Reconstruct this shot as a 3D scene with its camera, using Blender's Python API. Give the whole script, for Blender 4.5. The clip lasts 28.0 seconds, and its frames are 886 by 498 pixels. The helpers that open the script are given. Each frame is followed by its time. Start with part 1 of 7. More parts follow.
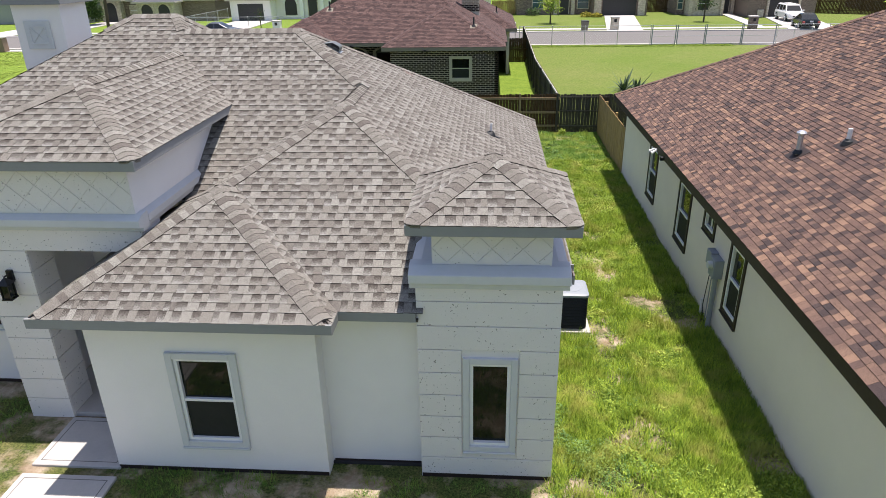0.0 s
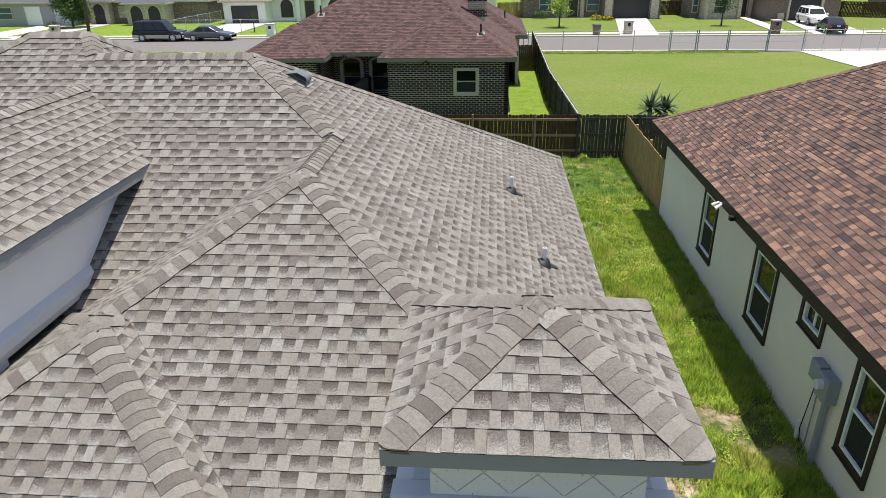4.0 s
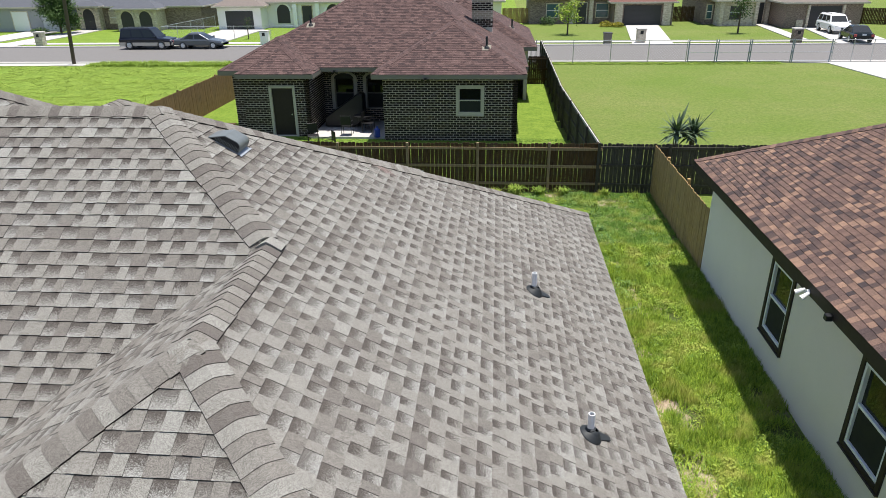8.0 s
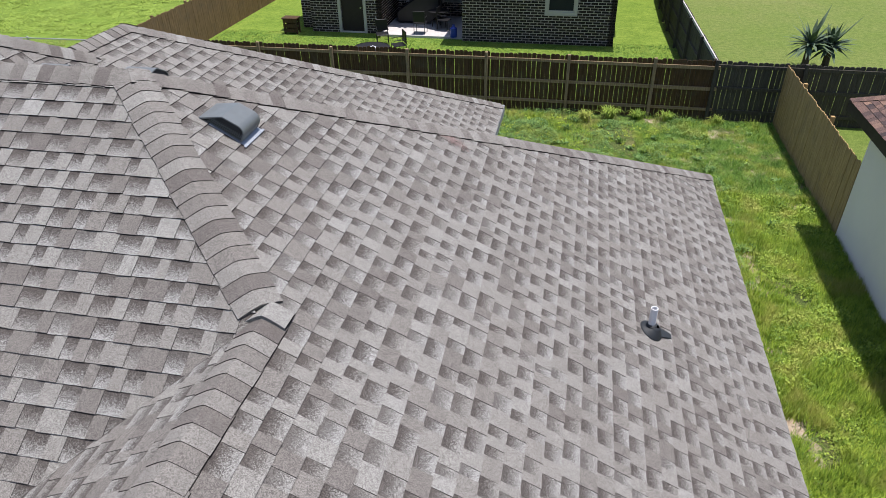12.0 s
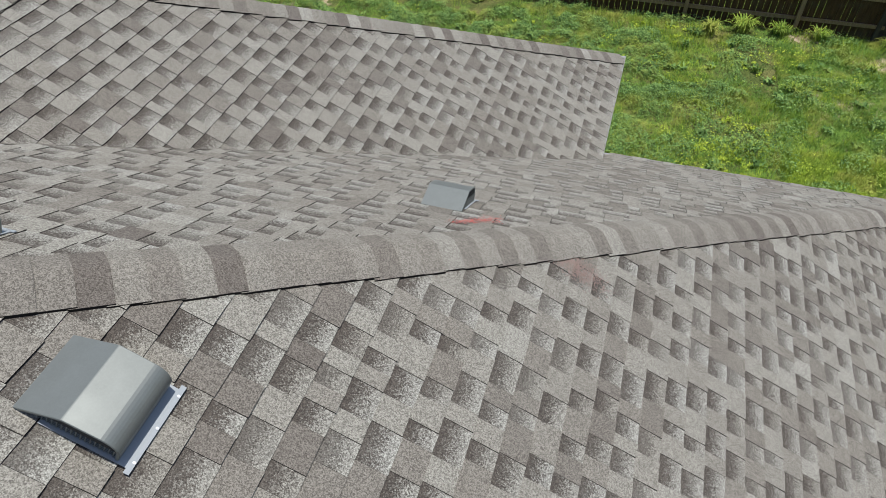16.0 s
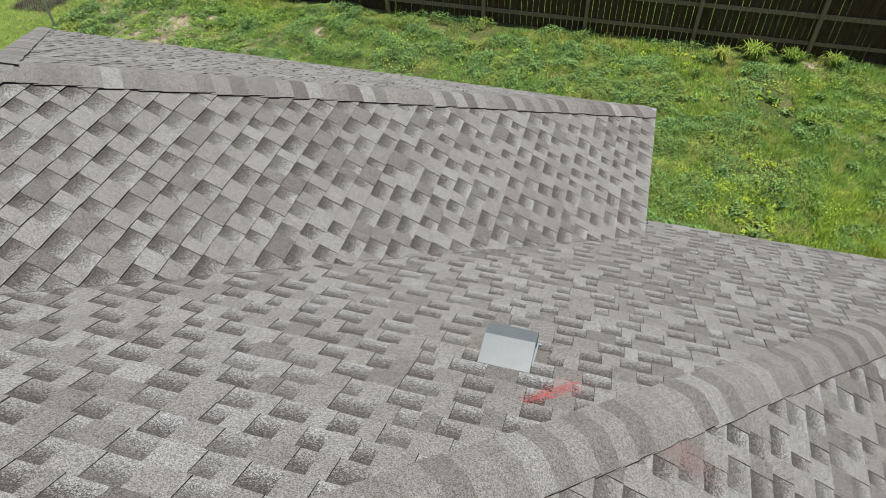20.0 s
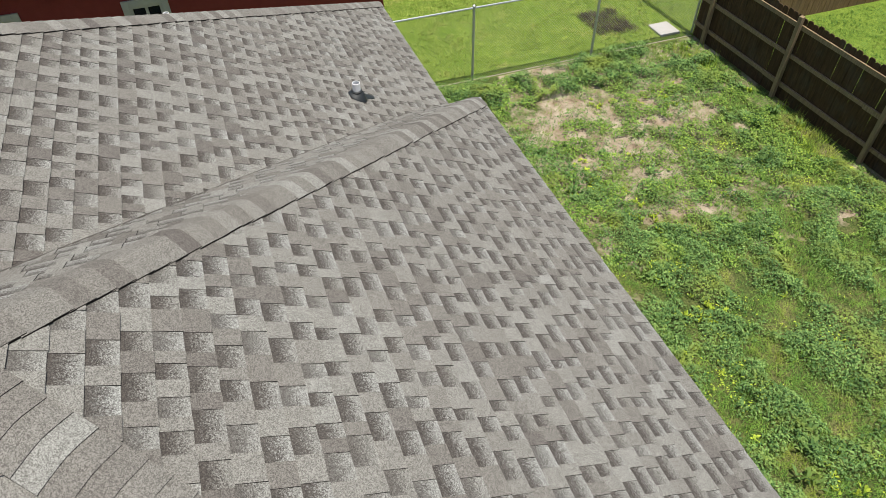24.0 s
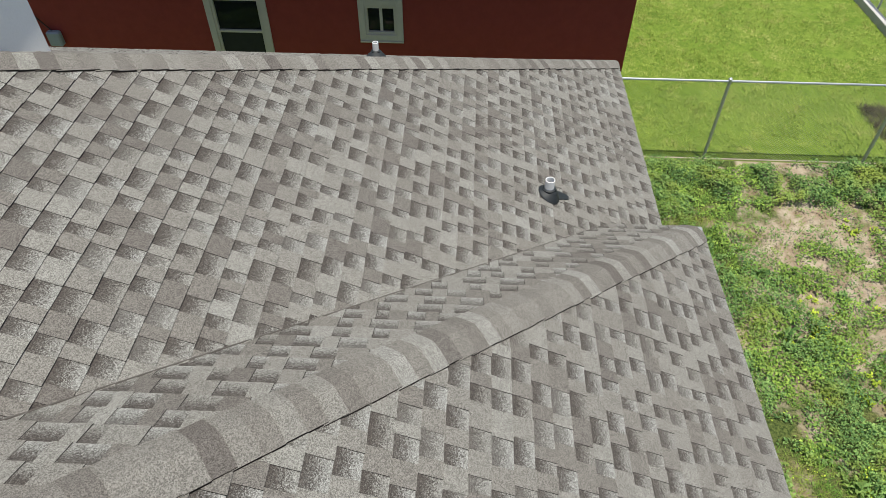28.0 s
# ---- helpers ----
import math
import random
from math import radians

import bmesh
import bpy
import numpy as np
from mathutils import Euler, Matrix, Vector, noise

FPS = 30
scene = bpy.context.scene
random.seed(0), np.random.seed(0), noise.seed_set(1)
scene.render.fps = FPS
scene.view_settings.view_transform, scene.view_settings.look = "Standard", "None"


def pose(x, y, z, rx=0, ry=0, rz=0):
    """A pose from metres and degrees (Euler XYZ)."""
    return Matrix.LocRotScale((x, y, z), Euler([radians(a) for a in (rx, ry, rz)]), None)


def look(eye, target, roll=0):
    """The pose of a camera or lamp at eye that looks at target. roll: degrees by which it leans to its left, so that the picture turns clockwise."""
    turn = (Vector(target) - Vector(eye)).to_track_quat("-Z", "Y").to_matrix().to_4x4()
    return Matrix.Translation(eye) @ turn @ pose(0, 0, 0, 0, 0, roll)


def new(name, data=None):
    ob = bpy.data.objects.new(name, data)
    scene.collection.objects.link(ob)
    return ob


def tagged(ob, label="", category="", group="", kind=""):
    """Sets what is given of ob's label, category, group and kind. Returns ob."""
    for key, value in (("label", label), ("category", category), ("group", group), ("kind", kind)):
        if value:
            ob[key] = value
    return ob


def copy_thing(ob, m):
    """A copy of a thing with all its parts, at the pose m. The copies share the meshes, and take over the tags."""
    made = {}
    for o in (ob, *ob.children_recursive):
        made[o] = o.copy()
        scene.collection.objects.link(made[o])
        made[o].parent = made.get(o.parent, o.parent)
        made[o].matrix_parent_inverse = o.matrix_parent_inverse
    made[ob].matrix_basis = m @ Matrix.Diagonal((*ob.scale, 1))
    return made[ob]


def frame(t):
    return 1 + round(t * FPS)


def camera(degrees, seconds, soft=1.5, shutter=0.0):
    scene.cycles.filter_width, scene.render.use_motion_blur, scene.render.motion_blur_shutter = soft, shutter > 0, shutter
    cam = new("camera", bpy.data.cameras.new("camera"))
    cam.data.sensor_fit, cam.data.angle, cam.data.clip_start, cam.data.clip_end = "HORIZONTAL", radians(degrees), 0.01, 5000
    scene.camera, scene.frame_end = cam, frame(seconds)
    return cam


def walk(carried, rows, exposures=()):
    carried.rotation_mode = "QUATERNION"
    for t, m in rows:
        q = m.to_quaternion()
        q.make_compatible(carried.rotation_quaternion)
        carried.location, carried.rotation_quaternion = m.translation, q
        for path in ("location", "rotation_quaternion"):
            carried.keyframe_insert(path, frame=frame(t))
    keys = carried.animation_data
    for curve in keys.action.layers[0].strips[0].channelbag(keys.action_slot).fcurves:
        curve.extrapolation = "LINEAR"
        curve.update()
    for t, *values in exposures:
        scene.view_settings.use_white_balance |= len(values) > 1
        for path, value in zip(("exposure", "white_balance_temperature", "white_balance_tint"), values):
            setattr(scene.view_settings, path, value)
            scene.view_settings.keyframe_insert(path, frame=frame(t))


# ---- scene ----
cam = camera(67.85, 28.0, soft=0.8)
# seconds, eye (metres), Euler turn (degrees)
ROWS = [
    (0.0, 0.009, 0.048, 7.770, 65.835, 0.908, 3.856),
    (0.5, -0.119, 0.560, 7.762, 65.849, 0.916, 3.823),
    (1.0, -0.208, 1.271, 7.693, 65.788, 0.888, 3.790),
    (1.5, -0.297, 2.539, 7.773, 65.803, 0.811, 3.788),
    (2.0, -0.399, 3.257, 7.823, 65.831, 0.834, 3.851),
    (2.5, -0.401, 3.444, 7.737, 65.857, 0.845, 3.913),
    (3.0, -0.364, 3.743, 7.710, 65.872, 0.827, 3.982),
    (3.5, -0.344, 4.090, 7.731, 65.838, 0.825, 4.039),
    (5.5, -0.287, 5.262, 7.720, 65.869, 0.771, 4.185),
    (6.0, -0.283, 5.705, 7.722, 65.907, 0.744, 4.224),
    (6.5, -0.292, 6.281, 7.745, 65.942, 0.697, 4.248),
    (7.0, -0.366, 6.936, 7.756, 66.006, 0.704, 4.309),
    (7.5, -0.432, 7.532, 7.761, 66.029, 0.713, 4.354),
    (8.0, -0.507, 8.138, 7.788, 66.076, 0.746, 4.384),
    (8.5, -0.609, 8.749, 7.792, 66.120, 0.792, 4.446),
    (9.0, -0.701, 9.392, 7.843, 66.122, 0.841, 4.467),
    (9.5, -0.806, 10.087, 7.876, 66.145, 0.875, 4.512),
    (10.0, -0.877, 10.686, 7.903, 66.186, 0.883, 4.582),
    (10.5, -0.894, 10.879, 7.919, 66.201, 0.905, 4.592),
    (11.0, -0.879, 10.881, 7.906, 64.219, 1.071, 4.575),
    (11.5, -0.881, 10.863, 7.908, 56.596, 1.039, 4.489),
    (12.0, -0.895, 10.837, 7.901, 56.501, 1.011, 11.196),
    (12.5, -0.902, 10.836, 7.880, 56.422, 0.985, 11.170),
    (13.0, -1.085, 11.463, 7.869, 56.373, 0.916, 11.135),
    (13.5, -1.374, 12.417, 7.989, 56.432, 0.936, 11.164),
    (15.5, -1.945, 14.494, 7.880, 43.825, 1.283, 11.172),
    (16.0, -2.033, 14.555, 7.829, 43.831, 1.062, 17.320),
    (16.5, -2.018, 14.608, 7.848, 43.736, 1.199, 23.100),
    (17.0, -2.058, 14.649, 7.854, 43.847, 0.964, 35.791),
    (17.5, -2.067, 14.657, 7.850, 43.803, 0.969, 36.200),
    (18.0, -2.078, 14.677, 7.836, 44.917, 0.925, 36.291),
    (18.5, -2.157, 14.809, 7.824, 44.848, 0.895, 36.376),
    (19.0, -2.333, 15.015, 7.797, 44.762, 0.885, 36.501),
    (19.5, -2.589, 15.283, 7.800, 44.754, 0.942, 36.577),
    (20.0, -2.725, 15.547, 7.837, 44.364, 1.210, 15.586),
    (20.5, -2.815, 15.693, 7.821, 44.324, 1.152, 14.065),
    (22.5, -3.653, 18.396, 7.843, 44.529, 1.380, 26.435),
    (23.0, -3.782, 18.878, 7.896, 44.652, 1.283, 36.827),
    (23.5, -4.023, 19.396, 7.844, 45.102, 0.927, 57.580),
    (24.0, -4.328, 19.844, 7.902, 44.804, 0.523, 69.882),
    (24.5, -4.586, 20.156, 7.880, 44.868, 0.344, 81.292),
    (25.0, -4.737, 20.235, 7.884, 44.638, 0.134, 92.153),
    (25.5, -4.727, 20.147, 7.846, 44.660, 0.133, 92.166),
    (26.0, -4.973, 20.006, 7.829, 44.552, 0.012, 92.256),
    (26.5, -5.385, 19.895, 7.857, 44.465, -0.013, 92.332),
    (27.0, -5.750, 20.037, 7.884, 44.286, -0.128, 92.490),
    (27.5, -6.037, 20.225, 7.895, 44.331, -0.159, 92.477),
    (28.0, -6.127, 20.383, 7.880, 44.454, -0.110, 92.678),
]
walk(cam, [(t, pose(x, y, z, a, b, c)) for t, x, y, z, a, b, c in ROWS],
     [(0.0, 0.58, 6500, 17), (2.0, 0.53, 6530, 16), (6.0, 0.49, 6400, 11), (10.5, 0.52, 6130, 14), (12.0, 0.38, 6060, 17), (13.2, 0.36, 6060, 15), (15.5, 0.09, 6280, 9), (18.0, 0.09, 6280, 9), (20.5, 0.20, 6200, 11), (22.5, 0.31, 6400, 10), (23.5, 0.27, 6450, 9), (25.0, 0.06, 6500, 9), (28.0, 0.11, 6400, 8)])

# ---- light ----
SUN_DIR = Vector((0.12, 0.085, 1.0)).normalized()
elevation = math.asin(SUN_DIR.z)
azimuth = math.atan2(SUN_DIR.x, SUN_DIR.y)
world = bpy.data.worlds.new("world")
scene.world = world
world.use_nodes = True
sky = world.node_tree.nodes.new("ShaderNodeTexSky")
sky.sky_type, sky.sun_disc = "NISHITA", False
sky.sun_elevation, sky.sun_rotation = elevation, azimuth
sky.air_density, sky.dust_density = 1.0, 1.5
backing = world.node_tree.nodes["Background"]
backing.inputs["Strength"].default_value = 0.11
world.node_tree.links.new(sky.outputs[0], backing.inputs["Color"])
sun = new("sun", bpy.data.lights.new("sun", "SUN"))
sun.data.energy, sun.data.angle, sun.data.color = 4.9, radians(0.55), (1.0, 0.935, 0.84)
sun.matrix_world = look(SUN_DIR * 60, (0, 0, 0))
scene.view_settings.exposure = 0.0


# ---- materials ----
class Tree:
    """A node material, written from the surface backwards."""

    def __init__(self, name, roughness=0.85, metal=0.0, specular=0.3):
        self.mat = bpy.data.materials.new(name)
        self.mat.use_nodes = True
        self.nodes, self.links = self.mat.node_tree.nodes, self.mat.node_tree.links
        self.bsdf = self.nodes["Principled BSDF"]
        self.bsdf.inputs["Roughness"].default_value = roughness
        self.bsdf.inputs["Metallic"].default_value = metal
        self.bsdf.inputs["Specular IOR Level"].default_value = specular
        self.place = self.nodes.new("ShaderNodeTexCoord").outputs["Object"]
        self.world = self.nodes.new("ShaderNodeNewGeometry").outputs["Position"]

    def put(self, socket, value):
        if isinstance(value, (int, float)):
            socket.default_value = value
        elif isinstance(value, (tuple, list)):
            socket.default_value = (*value, 1.0) if len(value) == 3 and len(socket.default_value) == 4 else value
        else:
            self.links.new(value, socket)

    def noise(self, scale, detail=3.0, rough=0.6, at=None, colour=False):
        n = self.nodes.new("ShaderNodeTexNoise")
        n.inputs["Scale"].default_value, n.inputs["Detail"].default_value, n.inputs["Roughness"].default_value = scale, detail, rough
        self.links.new(self.world if at is None else at, n.inputs["Vector"])
        return n.outputs["Color" if colour else "Fac"]

    def grains(self, scale, at=None):
        """A random value for every small grain."""
        n = self.nodes.new("ShaderNodeTexVoronoi")
        n.inputs["Scale"].default_value = scale
        self.links.new(self.world if at is None else at, n.inputs["Vector"])
        return self.split(n.outputs["Color"])[0]

    def stretch(self, by, at=None):
        n = self.nodes.new("ShaderNodeMapping")
        n.inputs["Scale"].default_value = by
        self.links.new(self.world if at is None else at, n.inputs["Vector"])
        return n.outputs["Vector"]

    def ramp(self, value, *stops):
        n = self.nodes.new("ShaderNodeValToRGB")
        while len(n.color_ramp.elements) < len(stops):
            n.color_ramp.elements.new(0.5)
        for e, (p, c) in zip(n.color_ramp.elements, stops):
            e.position, e.color = p, (c, c, c, 1) if isinstance(c, (int, float)) else (*c, 1)
        self.put(n.inputs["Fac"], value)
        return n.outputs["Color"]

    def calc(self, op, a, b=0.0, c=0.0):
        n = self.nodes.new("ShaderNodeMath")
        n.operation = op
        for socket, v in zip(n.inputs, (a, b, c)):
            self.put(socket, v)
        return n.outputs[0]

    def mix(self, fac, a, b, how="MIX"):
        n = self.nodes.new("ShaderNodeMix")
        n.data_type, n.blend_type = "RGBA", how
        self.put(n.inputs[0], fac)
        self.put(n.inputs[6], a)
        self.put(n.inputs[7], b)
        return n.outputs[2]

    def split(self, v):
        n = self.nodes.new("ShaderNodeSeparateXYZ")
        self.links.new(v, n.inputs[0])
        return n.outputs

    def uv(self, name):
        n = self.nodes.new("ShaderNodeUVMap")
        n.uv_map = name
        return self.split(n.outputs[0])

    def chance(self):
        return self.nodes.new("ShaderNodeObjectInfo").outputs["Random"]

    def island(self):
        return self.nodes.new("ShaderNodeNewGeometry").outputs["Random Per Island"]

    def bump(self, height, strength=0.3, distance=0.01):
        n = self.nodes.new("ShaderNodeBump")
        n.inputs["Strength"].default_value, n.inputs["Distance"].default_value = strength, distance
        self.put(n.inputs["Height"], height)
        self.links.new(n.outputs[0], self.bsdf.inputs["Normal"])

    def done(self, colour, roughness=None):
        self.put(self.bsdf.inputs["Base Color"], colour)
        if roughness is not None:
            self.put(self.bsdf.inputs["Roughness"], roughness)
        return self.mat


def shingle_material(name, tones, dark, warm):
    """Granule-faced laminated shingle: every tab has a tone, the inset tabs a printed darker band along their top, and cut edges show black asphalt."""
    t = Tree(name, 0.93, specular=0.2)
    tone, kind, _ = t.uv("tone")
    along, up, _ = t.uv("cell")
    base = t.ramp(tone, *tones)
    grain = t.calc("ADD", t.calc("MULTIPLY", t.grains(310), 0.50), t.calc("MULTIPLY", t.grains(200), 0.50))
    speck = t.ramp(grain, (0.22, 0.0), (0.80, 1.0))
    base = t.mix(speck, t.mix(1.0, base, (0.50, 0.49, 0.48), "MULTIPLY"), t.mix(1.0, base, (1.44, 1.44, 1.43), "MULTIPLY"))
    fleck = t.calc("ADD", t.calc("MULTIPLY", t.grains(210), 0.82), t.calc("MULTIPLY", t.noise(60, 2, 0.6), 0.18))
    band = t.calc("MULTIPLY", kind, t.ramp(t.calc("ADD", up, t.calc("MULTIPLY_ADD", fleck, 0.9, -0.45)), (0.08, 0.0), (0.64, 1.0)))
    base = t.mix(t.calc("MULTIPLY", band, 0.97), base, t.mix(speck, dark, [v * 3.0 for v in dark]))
    stain = t.ramp(t.noise(1.3, 4, 0.6), (0.35, 0.0), (0.75, 1.0))
    base = t.mix(t.calc("MULTIPLY", stain, 0.12), base, warm)
    base = t.mix(t.calc("GREATER_THAN", up, 1.4), base, (0.012, 0.011, 0.010))
    t.bump(grain, 0.5, 0.003)
    return t.done(base)


def stucco(name, colour, speck=0.0, rough=0.9):
    t = Tree(name, rough, specular=0.25)
    fine, broad = t.noise(60, 3), t.noise(1.1, 4)
    c = t.mix(t.ramp(broad, (0.3, 0.0), (0.75, 0.35)), colour, [v * 0.84 for v in colour])
    c = t.mix(t.ramp(fine, (0.3, 0.12), (0.6, 0.0)), c, [v * 0.7 for v in colour])
    if speck:
        holes = t.ramp(t.noise(speck, 2, 0.5), (0.29, 1.0), (0.325, 0.0))
        few = t.ramp(t.noise(2.3, 2), (0.40, 0.15), (0.6, 0.9))
        c = t.mix(t.calc("MULTIPLY", holes, few), c, (0.06, 0.055, 0.05))
    t.bump(fine, 0.25, 0.004)
    return t.done(c)


def paint(name, colour, rough=0.5, metal=0.0, wear=0.2, scale=6.0):
    t = Tree(name, rough, metal, 0.4)
    n = t.noise(scale, 5, 0.65)
    c = t.mix(t.ramp(n, (0.35, 0.0), (0.75, wear)), colour, [v * 0.55 for v in colour])
    c = t.mix(t.ramp(t.noise(scale * 14, 2), (0.4, 0.0), (0.75, wear * 0.6)), c, [min(1, v * 1.25 + 0.01) for v in colour])
    t.bump(n, 0.08, 0.003)
    return t.done(c, t.calc("MULTIPLY_ADD", n, 0.2, rough - 0.1))


def wood(name, light, dark):
    t = Tree(name, 0.85, specular=0.2)
    grain = t.noise(9, 5, 0.7, t.stretch((3.0, 3.0, 0.35)))
    c = t.mix(t.ramp(grain, (0.3, 0.0), (0.72, 1.0)), dark, light)
    c = t.mix(t.calc("MULTIPLY", t.chance(), 0.55), c, [v * 0.55 for v in light])
    c = t.mix(t.ramp(t.noise(2.0, 4), (0.5, 0.0), (0.8, 0.35)), c, (0.10, 0.105, 0.085))
    t.bump(grain, 0.35, 0.006)
    return t.done(c)


def brick(name, tone, pale):
    t = Tree(name, 0.9, specular=0.2)
    c = t.mix(t.chance(), tone, pale)
    c = t.mix(t.ramp(t.noise(30, 3), (0.35, 0.0), (0.7, 0.4)), c, [v * 0.5 for v in tone])
    t.bump(t.noise(60, 3), 0.3, 0.004)
    return t.done(c)


def concrete(name, colour):
    t = Tree(name, 0.9, specular=0.25)
    a, b = t.noise(3.0, 5, 0.65), t.noise(90, 2)
    c = t.mix(t.ramp(a, (0.35, 0.0), (0.75, 0.5)), colour, [v * 0.72 for v in colour])
    c = t.mix(t.ramp(b, (0.35, 0.25), (0.65, 0.0)), c, [v * 0.6 for v in colour])
    t.bump(b, 0.2, 0.003)
    return t.done(c)


def leafy(name, light, dark, scale=3.0, dry=None, deep=0.55):
    t = Tree(name, 0.7, specular=0.25)
    c = t.mix(t.island(), dark, light)
    c = t.mix(t.ramp(t.noise(scale, 3), (0.35, 0.0), (0.7, deep)), c, [v * 0.6 for v in dark])
    if dry:
        c = t.mix(t.ramp(t.noise(1.4, 4, 0.65), (0.50, 0.0), (0.66, 0.75)), c, t.mix(t.island(), dry, [v * 0.55 for v in dry]))
    t.bsdf.inputs["Subsurface Weight"].default_value = 0.0
    return t.done(c)


def plain_glass():
    t = Tree("window_glass", 0.02, specular=0.3)
    t.bsdf.inputs["Transmission Weight"].default_value = 0.15
    t.bsdf.inputs["IOR"].default_value = 1.45
    return t.done((0.008, 0.012, 0.010))


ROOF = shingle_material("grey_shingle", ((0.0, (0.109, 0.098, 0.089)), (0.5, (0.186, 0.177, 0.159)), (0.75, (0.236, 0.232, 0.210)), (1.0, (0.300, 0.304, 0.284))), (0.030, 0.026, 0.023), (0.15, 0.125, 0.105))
ROOF_BROWN = shingle_material("brown_shingle", ((0.0, (0.048, 0.039, 0.040)), (0.45, (0.122, 0.081, 0.069)), (0.7, (0.165, 0.108, 0.084)), (1.0, (0.25, 0.160, 0.114))), (0.05, 0.03, 0.028), (0.12, 0.06, 0.05))
ROOF_RED = shingle_material("dull_red_shingle", ((0.0, (0.054, 0.038, 0.037)), (0.5, (0.094, 0.061, 0.057)), (1.0, (0.132, 0.087, 0.079))), (0.05, 0.028, 0.026), (0.13, 0.075, 0.07))
WHITE_WALL = stucco("white_stucco", (0.86, 0.84, 0.82))
COQUINA = stucco("pitted_white_stucco", (0.78, 0.755, 0.73), speck=26)
CREAM_WALL = stucco("cream_stucco", (0.85, 0.78, 0.69))
RED_WALL = paint("dark_red_siding", (0.23, 0.028, 0.021), 0.75, wear=0.25)
GREY_TRIM = paint("grey_painted_trim", (0.26, 0.27, 0.275), 0.6, wear=0.15)
PALE_TRIM = paint("pale_grey_trim", (0.60, 0.62, 0.63), 0.6, wear=0.12)
WHITE_VINYL = paint("white_vinyl", (0.82, 0.83, 0.83), 0.4, wear=0.08)
BROWN_TRIM = paint("dark_brown_trim", (0.025, 0.016, 0.014), 0.6)
BEIGE_TRIM = paint("beige_trim", (0.50, 0.46, 0.38), 0.7)
TAUPE_TRIM = paint("taupe_trim", (0.21, 0.19, 0.15), 0.7)
GLASS = plain_glass()
SCREEN = paint("dark_screen_mesh", (0.012, 0.015, 0.014), 0.75)
DARK_ROOM = paint("dark_room", (0.03, 0.03, 0.03), 0.9)
BLACK_METAL = paint("black_metal", (0.012, 0.012, 0.013), 0.45)
VENT_METAL = paint("weathered_grey_metal", (0.165, 0.182, 0.178), 0.42, 0.3, 0.3, 9)
GALVANISED = paint("galvanised_steel", (0.50, 0.52, 0.53), 0.35, 0.7, 0.25, 20)
METER_GREY = paint("meter_grey", (0.27, 0.30, 0.33), 0.5)
RUBBER = paint("black_rubber", (0.018, 0.022, 0.024), 0.6)
PVC = paint("white_pvc", (0.78, 0.78, 0.76), 0.4)
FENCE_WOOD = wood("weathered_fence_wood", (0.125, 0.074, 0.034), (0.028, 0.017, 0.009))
# fence wood again, the sunlight on it put into a lighter brown
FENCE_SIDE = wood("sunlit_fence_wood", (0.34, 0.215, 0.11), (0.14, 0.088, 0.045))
FENCE_GREY = wood("grey_fence_wood", (0.105, 0.095, 0.075), (0.04, 0.037, 0.03))
FENCE_TAN = wood("tan_fence_wood", (0.56, 0.385, 0.17), (0.21, 0.137, 0.058))
BLACK_BRICK = brick("charcoal_brick", (0.024, 0.018, 0.015), (0.062, 0.043, 0.033))
MORTAR = concrete("pale_mortar", (0.72, 0.65, 0.54))
CONCRETE = concrete("pale_concrete", (0.52, 0.50, 0.47))
ASPHALT = concrete("worn_asphalt", (0.175, 0.168, 0.160))
STONE = concrete("tan_stone", (0.42, 0.36, 0.27))
TAN_BRICK = brick("tan_brick", (0.22, 0.15, 0.11), (0.33, 0.24, 0.18))
RED_MARK = paint("red_chalk", (0.46, 0.10, 0.085), 0.9)
PINK_MARK = paint("faded_red_chalk", (0.24, 0.175, 0.155), 0.9)
SILVER_PAINT = paint("bare_aluminium", (0.62, 0.64, 0.66), 0.32, 0.75, 0.12, 20)
GRASS = leafy("grass_blades", (0.50, 0.62, 0.07), (0.105, 0.22, 0.022), dry=(0.52, 0.51, 0.13))
LAWN_BLADES = leafy("mown_lawn_blades", (0.46, 0.53, 0.11), (0.17, 0.28, 0.04), dry=(0.56, 0.56, 0.17))
WEEDS = leafy("weed_leaves", (0.28, 0.43, 0.115), (0.058, 0.145, 0.038), dry=(0.33, 0.40, 0.06), deep=0.6)
RAIL_WOOD = wood("brown_rail_wood", (0.42, 0.31, 0.18), (0.14, 0.098, 0.056))
YARD_GRASS = leafy("rough_grass_blades", (0.27, 0.42, 0.065), (0.085, 0.20, 0.032), dry=(0.40, 0.44, 0.08))
SIDE_WEEDS = leafy("side_yard_leaves", (0.42, 0.54, 0.07), (0.10, 0.20, 0.025), dry=(0.50, 0.50, 0.11))
SPRIG_WEEDS = leafy("sandy_corner_leaves", (0.34, 0.48, 0.08), (0.09, 0.19, 0.03))
SPRIGS = leafy("yellow_green_leaves", (0.56, 0.66, 0.07), (0.30, 0.42, 0.04))
LEAVES = leafy("tree_leaves", (0.08, 0.15, 0.03), (0.025, 0.06, 0.012))
PALM = leafy("yucca_leaves", (0.14, 0.20, 0.11), (0.05, 0.085, 0.045))
UNDERLAY = concrete("roof_underlay", (0.10, 0.09, 0.08))
BARK = wood("tree_bark", (0.14, 0.11, 0.08), (0.05, 0.04, 0.03))


